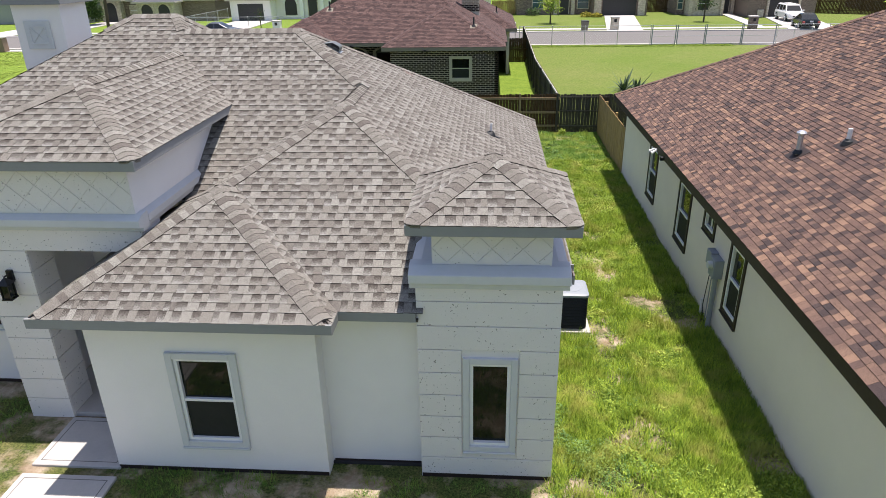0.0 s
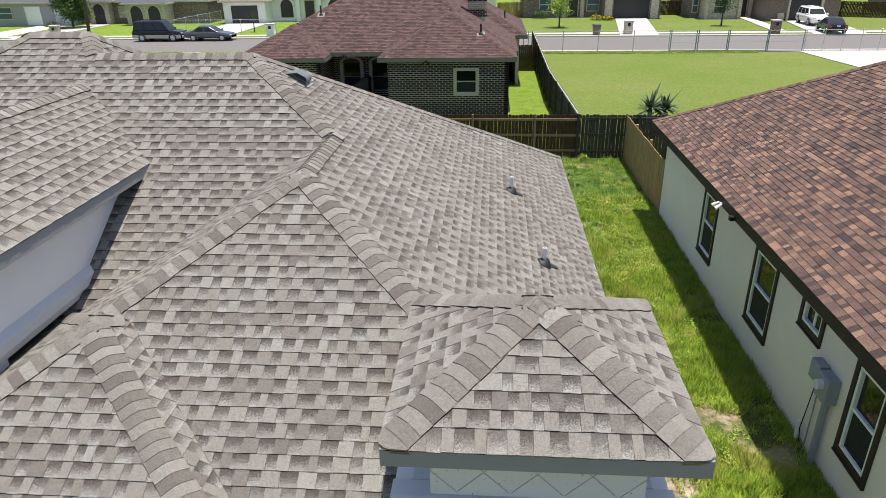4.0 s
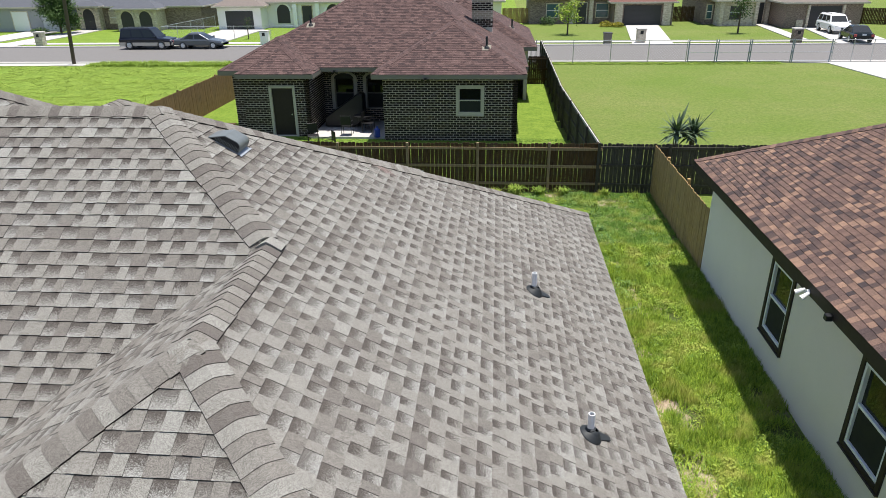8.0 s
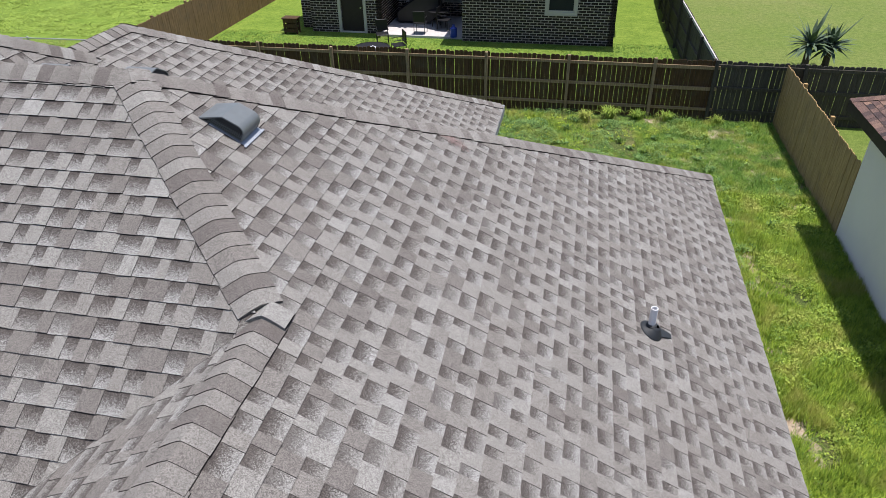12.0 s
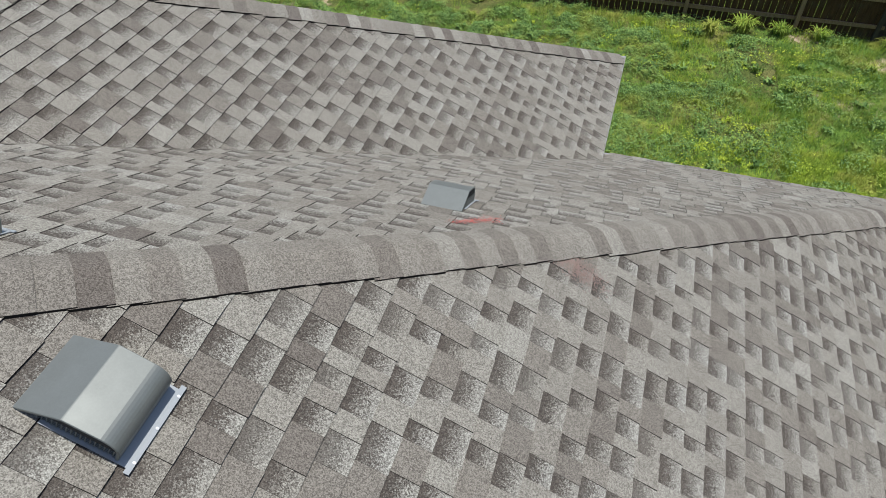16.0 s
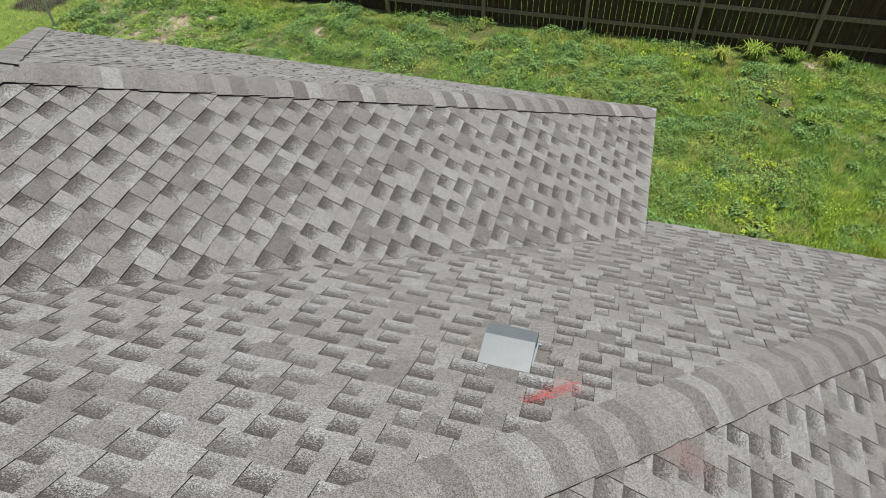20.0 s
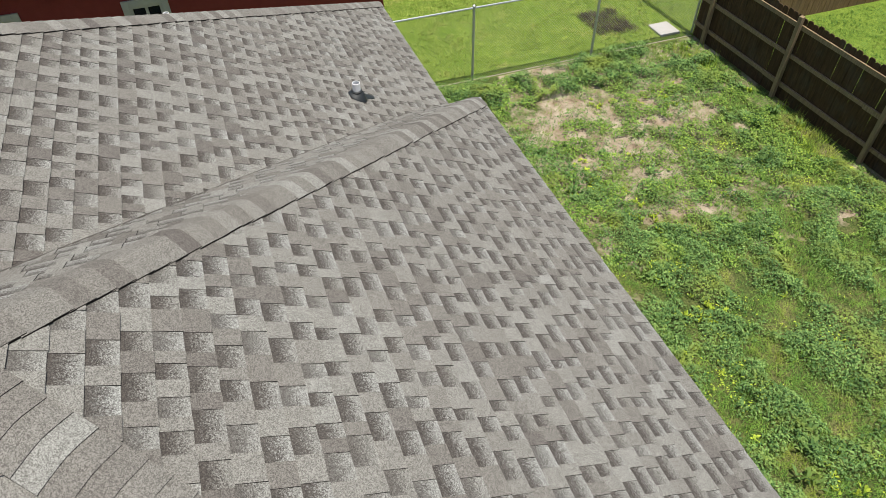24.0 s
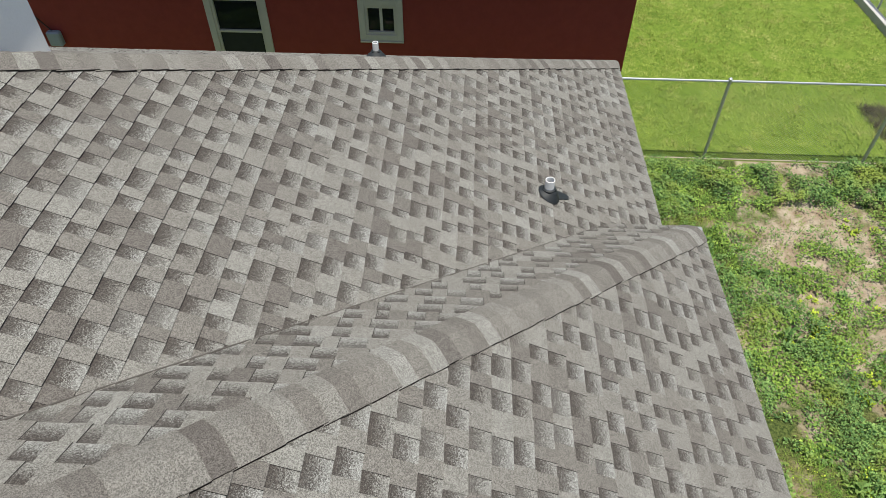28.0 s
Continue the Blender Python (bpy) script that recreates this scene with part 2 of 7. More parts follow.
def ground_material():
    """Lawn everywhere; bare sandy soil and rough growth in the back and side yard of the grey house."""
    t = Tree("lawn_and_soil", 0.95, specular=0.1)
    x, y, z = t.split(t.world)
    broad, mid, fine = t.noise(0.12, 4), t.noise(1.1, 5, 0.65), t.noise(26, 3, 0.7)
    lawn = t.mix(t.ramp(broad, (0.35, 0.0), (0.68, 1.0)), (0.155, 0.215, 0.045), (0.21, 0.235, 0.075))
    lawn = t.mix(t.ramp(mid, (0.4, 0.0), (0.75, 0.45)), lawn, (0.12, 0.20, 0.03))
    tuft = t.noise(5.5, 5, 0.72)
    lush = t.calc("MAXIMUM", t.calc("MULTIPLY", t.calc("LESS_THAN", x, 2.7), t.calc("GREATER_THAN", y, 30.9)), t.calc("LESS_THAN", x, -16.55))
    lawn = t.mix(t.calc("MULTIPLY", lush, 0.75), lawn, t.mix(t.ramp(mid, (0.35, 0.0), (0.7, 1.0)), (0.15, 0.255, 0.026), (0.265, 0.375, 0.055)))
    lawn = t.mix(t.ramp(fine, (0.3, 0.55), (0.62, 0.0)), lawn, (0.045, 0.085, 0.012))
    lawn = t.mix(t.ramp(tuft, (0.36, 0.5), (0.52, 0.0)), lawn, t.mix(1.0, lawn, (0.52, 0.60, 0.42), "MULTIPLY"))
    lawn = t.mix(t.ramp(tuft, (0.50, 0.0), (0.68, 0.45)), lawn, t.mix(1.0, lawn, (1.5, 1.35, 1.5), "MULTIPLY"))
    soil = t.mix(t.ramp(t.noise(3.5, 5), (0.35, 0.0), (0.7, 1.0)), (0.29, 0.215, 0.14), (0.54, 0.46, 0.35))
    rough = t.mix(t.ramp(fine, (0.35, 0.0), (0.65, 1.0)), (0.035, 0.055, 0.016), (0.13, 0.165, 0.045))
    rough = t.mix(t.ramp(t.noise(1.4, 4, 0.65), (0.46, 0.0), (0.62, 0.6)), rough, t.mix(t.ramp(fine, (0.3, 0.0), (0.65, 1.0)), (0.085, 0.085, 0.03), (0.29, 0.255, 0.11)))
    bare = t.ramp(t.calc("ADD", t.calc("MULTIPLY", mid, 0.75), t.calc("MULTIPLY", t.noise(0.35, 3), 0.5)), (0.61, 0.0), (0.70, 1.0))
    lushest = t.calc("LESS_THAN", t.calc("ABSOLUTE", t.calc("ADD", x, 4.2)), t.calc("MULTIPLY_ADD", mid, 3.0, 3.9))
    lushest = t.calc("MULTIPLY", lushest, t.calc("GREATER_THAN", y, 22.0))
    bare = t.calc("MULTIPLY", bare, t.calc("SUBTRACT", 1.0, lushest))
    off = t.calc("MULTIPLY_ADD", t.noise(0.45, 4, 0.6), 5.0, -2.5)
    ex = t.calc("DIVIDE", t.calc("ADD", x, 13.9), 2.6)
    ey = t.calc("DIVIDE", t.calc("SUBTRACT", t.calc("SUBTRACT", y, t.calc("MULTIPLY", ex, 0.6)), 27.0), 2.2)
    far = t.calc("ADD", t.calc("ADD", t.calc("MULTIPLY", ex, ex), t.calc("MULTIPLY", ey, ey)), off)
    west = t.ramp(far, (0.0, 1.0), (0.85, 0.9), (1.0, 0.0))
    bare = t.calc("MAXIMUM", bare, t.calc("MULTIPLY", west, t.ramp(mid, (0.36, 0.0), (0.46, 1.0))))
    front = t.calc("MULTIPLY", t.calc("LESS_THAN", y, 10.6), t.calc("LESS_THAN", x, -6.1))
    bare = t.calc("MAXIMUM", bare, t.calc("MULTIPLY", front, t.ramp(mid, (0.46, 0.0), (0.60, 0.85))))
    strip = t.calc("LESS_THAN", t.calc("ABSOLUTE", t.calc("SUBTRACT", t.calc("ADD", x, t.calc("MULTIPLY_ADD", t.noise(0.6, 3), 1.6, -0.8)), 2.75)), 0.30)
    strip = t.calc("MULTIPLY", strip, t.calc("LESS_THAN", y, 24.0))
    bare = t.calc("MAXIMUM", bare, t.calc("MULTIPLY", strip, t.ramp(mid, (0.44, 0.0), (0.52, 1.0))))
    yard = t.mix(bare, rough, soil)
    inside = t.calc("MULTIPLY", t.calc("GREATER_THAN", t.calc("ADD", y, t.calc("MULTIPLY", mid, 3.0)), 3.0), t.calc("MULTIPLY", t.calc("MULTIPLY", t.calc("GREATER_THAN", x, -16.5), t.calc("LESS_THAN", x, 5.0)), t.calc("LESS_THAN", y, 30.85)))
    c = t.mix(inside, lawn, yard)
    t.bump(t.calc("ADD", fine, t.calc("MULTIPLY", mid, 2.0)), 0.9, 0.05)
    return t.done(c)


GROUND = ground_material()


# ---- mesh helpers ----
class Geo:
    """Gathers vertices and faces of one mesh."""

    def __init__(self):
        self.v, self.f = [], []

    def add(self, verts, faces):
        k = len(self.v)
        self.v += [tuple(p) for p in verts]
        self.f += [tuple(i + k for i in face) for face in faces]
        return self

    def box(self, x0, x1, y0, y1, z0, z1, m=None):
        vs = [Vector((x, y, z)) for z in (z0, z1) for y in (y0, y1) for x in (x0, x1)]
        if m is not None:
            vs = [m @ v for v in vs]
        return self.add(vs, [(0, 2, 3, 1), (4, 5, 7, 6), (0, 1, 5, 4), (2, 6, 7, 3), (0, 4, 6, 2), (1, 3, 7, 5)])

    def prism(self, poly, axis, a, b):
        """A polygon of (p, q) drawn out along an axis from a to b."""
        put = {"x": lambda p, q, w: (w, p, q), "y": lambda p, q, w: (p, w, q), "z": lambda p, q, w: (p, q, w)}[axis]
        n = len(poly)
        vs = [put(p, q, w) for w in (a, b) for p, q in poly]
        return self.add(vs, [tuple(range(n))[::-1], tuple(range(n, 2 * n))] + [(i, (i + 1) % n, n + (i + 1) % n, n + i) for i in range(n)])

    def tube(self, a, b, r0, r1=None, n=12, cap=True):
        a, b = Vector(a), Vector(b)
        r1 = r0 if r1 is None else r1
        q = (b - a).to_track_quat("Z", "Y").to_matrix()
        ring = [Vector((math.cos(2 * math.pi * i / n), math.sin(2 * math.pi * i / n), 0)) for i in range(n)]
        vs = [a + q @ (c * r0) for c in ring] + [b + q @ (c * r1) for c in ring]
        fs = [(i, (i + 1) % n, n + (i + 1) % n, n + i) for i in range(n)]
        if cap:
            fs += [tuple(range(n))[::-1], tuple(range(n, 2 * n))]
        return self.add(vs, fs)

    def turned(self, profile, base, n=20):
        """A profile of (radius, height) turned round the upright through base."""
        x, y, z = base
        k = len(profile)
        vs = [(x + r * math.cos(2 * math.pi * i / n), y + r * math.sin(2 * math.pi * i / n), z + h) for i in range(n) for r, h in profile]
        fs = [(i * k + j, (i + 1) % n * k + j, (i + 1) % n * k + j + 1, i * k + j + 1) for i in range(n) for j in range(k - 1)]
        return self.add(vs, fs)

    def loft(self, rings, cap=True):
        """Skins a row of closed rings with equal counts."""
        n = len(rings[0])
        vs = [p for ring in rings for p in ring]
        fs = [(k * n + i, k * n + (i + 1) % n, (k + 1) * n + (i + 1) % n, (k + 1) * n + i) for k in range(len(rings) - 1) for i in range(n)]
        if cap:
            fs += [tuple(range(n))[::-1], tuple(range((len(rings) - 1) * n, len(rings) * n))]
        return self.add(vs, fs)

    def mesh(self, name, mat=None, bevel=0.0, smooth=False):
        me = bpy.data.meshes.new(name)
        me.from_pydata(self.v, [], self.f)
        if bevel:
            bm = bmesh.new()
            bm.from_mesh(me)
            bmesh.ops.recalc_face_normals(bm, faces=bm.faces)
            sharp = [e for e in bm.edges if len(e.link_faces) == 2 and e.calc_face_angle() > 0.6]
            bmesh.ops.bevel(bm, geom=sharp, offset=bevel, segments=1, affect="EDGES", clamp_overlap=True)
            bm.to_mesh(me)
            bm.free()
        if smooth:
            me.polygons.foreach_set("use_smooth", [True] * len(me.polygons))
        if mat:
            me.materials.append(mat)
        return me


def part(name, geo, material, parent=None, label="", bevel=0.0, smooth=False):
    """Links a Geo as one mesh object under a thing or a part."""
    ob = new(name, geo.mesh(name, material, bevel, smooth) if isinstance(geo, Geo) else geo)
    if parent is not None:
        ob.parent = parent
        if parent.type == "EMPTY":
            ob.matrix_parent_inverse = Matrix.Translation(-parent.location)
    return tagged(ob, label)


def thing(name, label, category, group="", kind="", at=(0, 0, 0)):
    ob = new(name)
    ob.location = at
    return tagged(ob, label, category, group, kind)


def clip_poly(poly, x0, x1, z0, z1):
    """Cuts a convex polygon to a rectangle."""
    for k, bound, keep in ((0, x0, 1), (0, x1, -1), (1, z0, 1), (1, z1, -1)):
        out = []
        for i, p in enumerate(poly):
            q = poly[(i + 1) % len(poly)]
            a, b = keep * (p[k] - bound), keep * (q[k] - bound)
            if a >= 0:
                out.append(p)
            if a * b < 0:
                w = a / (a - b)
                out.append((p[0] + w * (q[0] - p[0]), p[1] + w * (q[1] - p[1])))
        poly = out
        if len(poly) < 3:
            return []
    return poly


# ---- hip roofs ----
class Hip:
    """A hip roof over a rectangle: each side has its line (where its plane meets the height zref), its slope and the height of its eave."""

    def __init__(self, west, east, south, north, slopes, zref, eaves=None):
        self.w, self.e, self.s, self.n = west, east, south, north
        self.k = dict(zip("wesn", slopes))
        self.z = zref
        self.eave = dict(zip("wesn", eaves or (zref,) * 4))
        self.rank = 0

    def height(self, x, y):
        """The roof's height, or far down outside it."""
        k = self.k
        d = np.stack([(x - self.w) * k["w"], (self.e - x) * k["e"], (y - self.s) * k["s"], (self.n - y) * k["n"]])
        low = np.array([self.eave[c] - self.z for c in "wesn"]).reshape((4,) + (1,) * (d.ndim - 1))
        return np.where((d >= low - 0.012).all(axis=0), self.z + d.min(axis=0), -99.0)

    def faces(self):
        """For each side: a corner, the way along, the way up, length, slope, the two hip ratios, reach, where the eave starts."""
        k, W, D = self.k, self.e - self.w, self.n - self.s
        for c, at, along, up, size, deep, left, right, back in (
                ("s", (self.w, self.s), (1, 0), (0, 1), W, D, "w", "e", "n"), ("n", (self.e, self.n), (-1, 0), (0, -1), W, D, "e", "w", "s"),
                ("e", (self.e, self.s), (0, 1), (-1, 0), D, W, "s", "n", "w"), ("w", (self.w, self.n), (0, -1), (1, 0), D, W, "n", "s", "e")):
            kl, kr = k[c] / k[left], k[c] / k[right]
            reach = min(size / (kl + kr), deep * k[back] / (k[back] + k[c]))
            yield c, Vector(at), Vector(along), Vector(up), size, k[c], kl, kr, reach, (self.eave[c] - self.z) / k[c]

    def peaks(self):
        k, W, D = self.k, self.e - self.w, self.n - self.s
        hx, hy = W / (1 / k["w"] + 1 / k["e"]), D / (1 / k["s"] + 1 / k["n"])
        if hx <= hy:
            x = self.w + hx / k["w"]
            return (x, self.s + hx / k["s"], self.z + hx), (x, self.n - hx / k["n"], self.z + hx)
        y = self.s + hy / k["s"]
        return (self.w + hy / k["w"], y, self.z + hy), (self.e - hy / k["e"], y, self.z + hy)

    def lines(self):
        """Hips and ridge, each from low to high, with the two outward plan directions of its sides."""
        p, q = (Vector(a) for a in self.peaks())
        along_y = abs(q.y - p.y) > abs(q.x - p.x)
        out = {"w": Vector((-1, 0)), "e": Vector((1, 0)), "s": Vector((0, -1)), "n": Vector((0, 1))}
        near = {"s": (p, p), "n": (q, q)} if along_y else {"s": (p, q), "n": (p, q)}
        corner = lambda a, b: Vector((self.w if a == "w" else self.e, self.s if b == "s" else self.n, self.z))
        for a in "we":
            for b in "sn":
                top = near[b][0 if a == "w" else 1]
                yield corner(a, b), top, (out[a], self.k[a]), (out[b], self.k[b]), max(self.eave[a], self.eave[b])
        if (q - p).length > 0.05:
            sides = ("w", "e") if along_y else ("s", "n")
            yield p, q, (out[sides[0]], self.k[sides[0]]), (out[sides[1]], self.k[sides[1]]), -9


def shingle_mesh(name, quads, tones, cells, material):
    """One mesh out of arrays: quads (n, 4, 3), their tone and kind (n, 2), their place in the tab (n, 4, 2)."""
    n = len(quads)
    me = bpy.data.meshes.new(name)
    me.vertices.add(4 * n)
    me.loops.add(4 * n)
    me.polygons.add(n)
    me.vertices.foreach_set("co", np.ascontiguousarray(quads, dtype=np.float32).reshape(-1))
    me.loops.foreach_set("vertex_index", np.arange(4 * n, dtype=np.int32))
    me.polygons.foreach_set("loop_start", np.arange(0, 4 * n, 4, dtype=np.int32))
    a = me.uv_layers.new(name="tone")
    a.data.foreach_set("uv", np.repeat(np.asarray(tones, dtype=np.float32), 4, axis=0).reshape(-1))
    b = me.uv_layers.new(name="cell")
    b.data.foreach_set("uv", np.ascontiguousarray(cells, dtype=np.float32).reshape(-1))
    me.materials.append(material)
    me.update(calc_edges=True)
    return me


def shingle_rows(hip, others, rng, course=0.148, wide=(0.075, 0.185), thick=0.0125, blocked=(), only="wesn", even=False, onto=()):
    """All strips of tabs on a hip roof: a list of (middle, quads, tones, cells), one for each strip of about a metre."""
    strips = []
    for c, at, along, up, size, slope, kl, kr, reach, start in hip.faces():
        if c not in only:
            continue
        steep = math.sqrt(1 + slope * slope)
        nrm = Vector((-up.x * slope, -up.y * slope, 1)) / steep
        nrm = np.array(nrm)
        a, v = np.array((*at, hip.z)), np.array((*up, slope))
        u3 = np.array((*along, 0.0))
        rows = int((reach - start) * steep / course) + 1
        for r in range(rows):
            h0 = start + (r * course - (0.04 if r == 0 else 0.0)) / steep
            h1 = min(start + (r + 1.06) * course / steep, reach)
            hm = min(0.5 * (h0 + h1), reach)
            u, end = h0 * kl + 0.04, size - h0 * kr - 0.04
            tab = bool(r % 2)
            pos = u - rng.uniform(0, 0.3)
            strip = []
            while pos < end:
                w = rng.uniform(*wide)
                lo, hi = max(pos, u), min(pos + w, end)
                if hi - lo > 0.012:
                    mid = a + u3 * min(max(0.5 * (lo + hi), hm * kl), size - hm * kr) + v * hm
                    strip.append((lo, hi, tab, mid))
                pos += w
                tab = not tab
                if len(strip) >= 6 or (pos >= end and strip):
                    m = np.array([s[3] for s in strip])
                    keep = np.ones(len(m), bool)
                    for o in others:
                        diff = o.height(m[:, 0], m[:, 1]) - m[:, 2]
                        keep &= diff < 0.10
                        if o.rank < hip.rank:
                            same = np.abs(diff) < 0.012
                            for su, sv in ((0.12, 0.08), (-0.12, 0.08), (0.12, -0.08), (-0.12, -0.08)):
                                side = m + u3 * su + v * sv
                                same &= np.abs(o.height(side[:, 0], side[:, 1]) - side[:, 2]) < 0.012
                            keep &= ~same
                    if onto:
                        keep &= np.any([np.abs(o.height(m[:, 0], m[:, 1]) - m[:, 2]) < 0.02 for o in onto], axis=0)
                        for k in (0, 1):
                            for hh in (h0, h1):
                                c4 = np.array([a + u3 * s[k] + v * hh for s in strip])
                                keep &= np.any([np.abs(o.height(c4[:, 0], c4[:, 1]) - c4[:, 2]) < 0.03 for o in onto], axis=0) | (hh <= start + 0.02)
                    for x0, x1, y0, y1 in blocked:
                        keep &= ~((m[:, 0] > x0) & (m[:, 0] < x1) & (m[:, 1] > y0) & (m[:, 1] < y1))
                    quads, tones, cells = [], [], []
                    shade = rng.normal(0, 0.03)
                    prior = None
                    centre = []
                    for (lo, hi, raised, mm), ok in zip(strip, keep):
                        if not ok:
                            if quads:
                                strips.append((np.mean(centre, axis=0), np.array(quads), np.array(tones), np.array(cells)))
                            quads, tones, cells, centre, prior = [], [], [], [], None
                            continue
                        centre.append(mm)
                        t0 = thick * rng.uniform(0.94, 1.12) if raised else thick * 0.70
                        hi -= 0.002
                        hb, hc = h0 + rng.normal(0, 0.0016), h0 + rng.normal(0, 0.0016)
                        p0, p1 = a + u3 * lo + v * hb, a + u3 * hi + v * hc
                        top_lo, top_hi, ht = max(lo, h1 * kl + 0.04), min(hi, size - h1 * kr - 0.04), h1
                        if top_lo > hi:
                            top_lo, top_hi, ht = hi, hi, max((hi - 0.04) / kl, h0 + 0.002)
                        elif top_hi < lo:
                            top_lo, top_hi, ht = lo, lo, max((size - 0.04 - lo) / kr, h0 + 0.002)
                        elif top_lo > top_hi:
                            top_lo = top_hi = 0.5 * (top_lo + top_hi)
                        q0, q1 = a + u3 * top_lo + v * ht, a + u3 * top_hi + v * ht
                        f0, f1 = p0 - v * (0.0015 / steep), p1 - v * (0.0015 / steep)
                        b0, b1 = p0 + nrm * t0, p1 + nrm * t0
                        d0, d1 = q0 + nrm * t0 * 0.2, q1 + nrm * t0 * 0.2
                        tone = float(np.clip(rng.choice((0.74, 0.70, 0.66, 0.62, 0.58, 0.50, 0.38, 0.28) if raised else (0.94, 0.89, 0.84, 0.78)) + rng.normal(0, 0.05) + shade, 0, 1))
                        if even:
                            t0 = thick * (1.0 if raised else 0.78)
                            tone = float(np.clip(rng.choice((0.05, 0.15, 0.32, 0.42, 0.48, 0.55, 0.64, 0.74, 0.95)) + rng.normal(0, 0.06), 0, 1))
                            b0, b1 = p0 + nrm * t0, p1 + nrm * t0
                            d0, d1 = q0 + nrm * t0 * 0.2, q1 + nrm * t0 * 0.2
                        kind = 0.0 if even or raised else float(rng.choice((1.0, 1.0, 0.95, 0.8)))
                        quads += [(b0, b1, d1, d0), (f0, f1, b1, b0)]
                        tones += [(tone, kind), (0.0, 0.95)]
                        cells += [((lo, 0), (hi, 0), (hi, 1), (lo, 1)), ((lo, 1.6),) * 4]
                        if prior is not None:
                            quads.append((prior[0], b0, d0, prior[1]))
                            tones.append((0.1, 0.75))
                            cells.append(((lo, 1.6),) * 4)
                        prior = (b1, d1)
                    if quads:
                        strips.append((np.mean(centre, axis=0), np.array(quads), np.array(tones), np.array(cells)))
                    strip = []
    return strips


def lay_shingles(strips, roof, material, near=None, limit=300):
    """The strips inside the stretch become pieces of their own, the rest one joined field."""
    rest, made = [], 0
    for mid, quads, tones, cells in strips:
        if near and made < limit and near[0] < mid[0] < near[1] and near[2] < mid[1] < near[3]:
            me = shingle_mesh("shingle", quads - mid, tones, cells, material)
            bm = bmesh.new()
            bm.from_mesh(me)
            bmesh.ops.remove_doubles(bm, verts=bm.verts, dist=1e-5)
            for f in bm.faces:
                f.smooth = False
            bm.to_mesh(me)
            bm.free()
            ob = part("shingle", me, None, roof)
            ob.location = mid
            made += 1
        else:
            rest.append((quads, tones, cells))
    if rest:
        field = part("shingle_field", shingle_mesh("shingle_field", *(np.concatenate([r[i] for r in rest]) for i in range(3)), material), None, roof)
        tagged(field, kind="stuff")


def caps(hip, others, roof, material, rng, step=0.125, half=0.165, blocked=(), joined=False, skip=(), over=-0.03):
    """Bent cap shingles along every hip and ridge that shows."""
    gathered = []
    run = {c: (hip.eave[c] - hip.z) / hip.k[c] for c in "wesn"}
    box = (hip.w + run["w"] - 0.035, hip.e - run["e"] + 0.035, hip.s + run["s"] - 0.035, hip.n - run["n"] + 0.035)
    for which, (low, high, (oa, ka), (ob_, kb), floor_z) in enumerate(hip.lines()):
        if which in skip:
            continue
        d = high - low
        length = d.length
        d = d.normalized()
        sides = []
        for o, k in ((oa, ka), (ob_, kb)):
            nrm = Vector((o.x * k, o.y * k, 1)).normalized()
            a = nrm.cross(d).normalized()
            if a.dot(Vector((o.x, o.y, -k))) < 0:
                a = -a
            sides.append(a)
        lift = (-(sides[0] + sides[1])).normalized()
        n = int(length / step) + 1
        follows, tucked = False, 0
        for i in range(n):
            s0 = i * length / n
            p = low + d * (s0 + step / 2)
            loose, follows = not follows, False
            if p.z < floor_z + 0.02:
                continue
            hs = [float(o.height(np.array([p.x]), np.array([p.y]))[0]) for o in others]
            if any(z > p.z + (over if which == 4 else -0.03) for z in hs) or any(x0 < p.x < x1 and y0 < p.y < y1 for x0, x1, y0, y1 in blocked):
                continue
            tuck = 0.020 if any(z > p.z - 0.03 for z in hs) else 0.0
            tucked += tuck > 0
            if tucked > 1:
                break
            follows = True
            wob = rng.uniform(-0.006, 0.008)
            ring = []
            for s, t in ((s0 - 0.012, 0.008 + tuck), (s0 + step * 1.15, tuck)):
                base = low + d * s
                row = []
                for j in range(11):
                    w = (j - 5) / 5
                    q = base + sides[0 if w < 0 else 1] * ((half + wob) * abs(w))
                    past = max(box[0] - q.x, q.x - box[1], box[2] - q.y, q.y - box[3])
                    if past > 0:
                        q = q + d * (past / max(abs(d.x), abs(d.y), 0.1))
                    row.append(q + lift * (t + 0.015 + 0.012 * (1 - abs(w)) - 0.013 * max(0.0, 1 - abs(w) / 0.6) ** 2))
                ring.append(row)
            tone = float(rng.choice((0.12, 0.24, 0.34, 0.42, 0.55) if i % 2 else (0.44, 0.52, 0.58, 0.66, 0.78)) + rng.uniform(-0.05, 0.05))
            quads, tones, cells = [], [], []
            for j in range(10):
                quads.append((ring[0][j], ring[0][j + 1], ring[1][j + 1], ring[1][j]))
                dn = lift * (0.095 if loose else 0.012 + 1.6 * tuck)
                quads.append((ring[0][j] - dn, ring[0][j + 1] - dn, ring[0][j + 1], ring[0][j]))
                tones += [(tone, 0.0), (tone * 0.8, 0.0) if loose or tuck else (0.0, 1.0)]
                cells += [((j, 0), (j + 1, 0), (j + 1, 1), (j, 1)), ((j, 0.5 if loose or tuck else 1.6),) * 4]
            for j in (0, 10):
                dn = lift * 0.014
                quads.append((ring[0][j], ring[1][j], ring[1][j] - dn, ring[0][j] - dn))
                tones.append((0.0, 1.0))
                cells.append(((0, 1.6),) * 4)
            quads = np.array([[tuple(q) for q in f] for f in quads])
            if joined:
                gathered.append((quads, tones, cells))
            else:
                c = quads.reshape(-1, 3).mean(axis=0)
                o = part("ridge_cap", shingle_mesh("ridge_cap", quads - c, tones, cells, material), None, roof)
                o.location = c
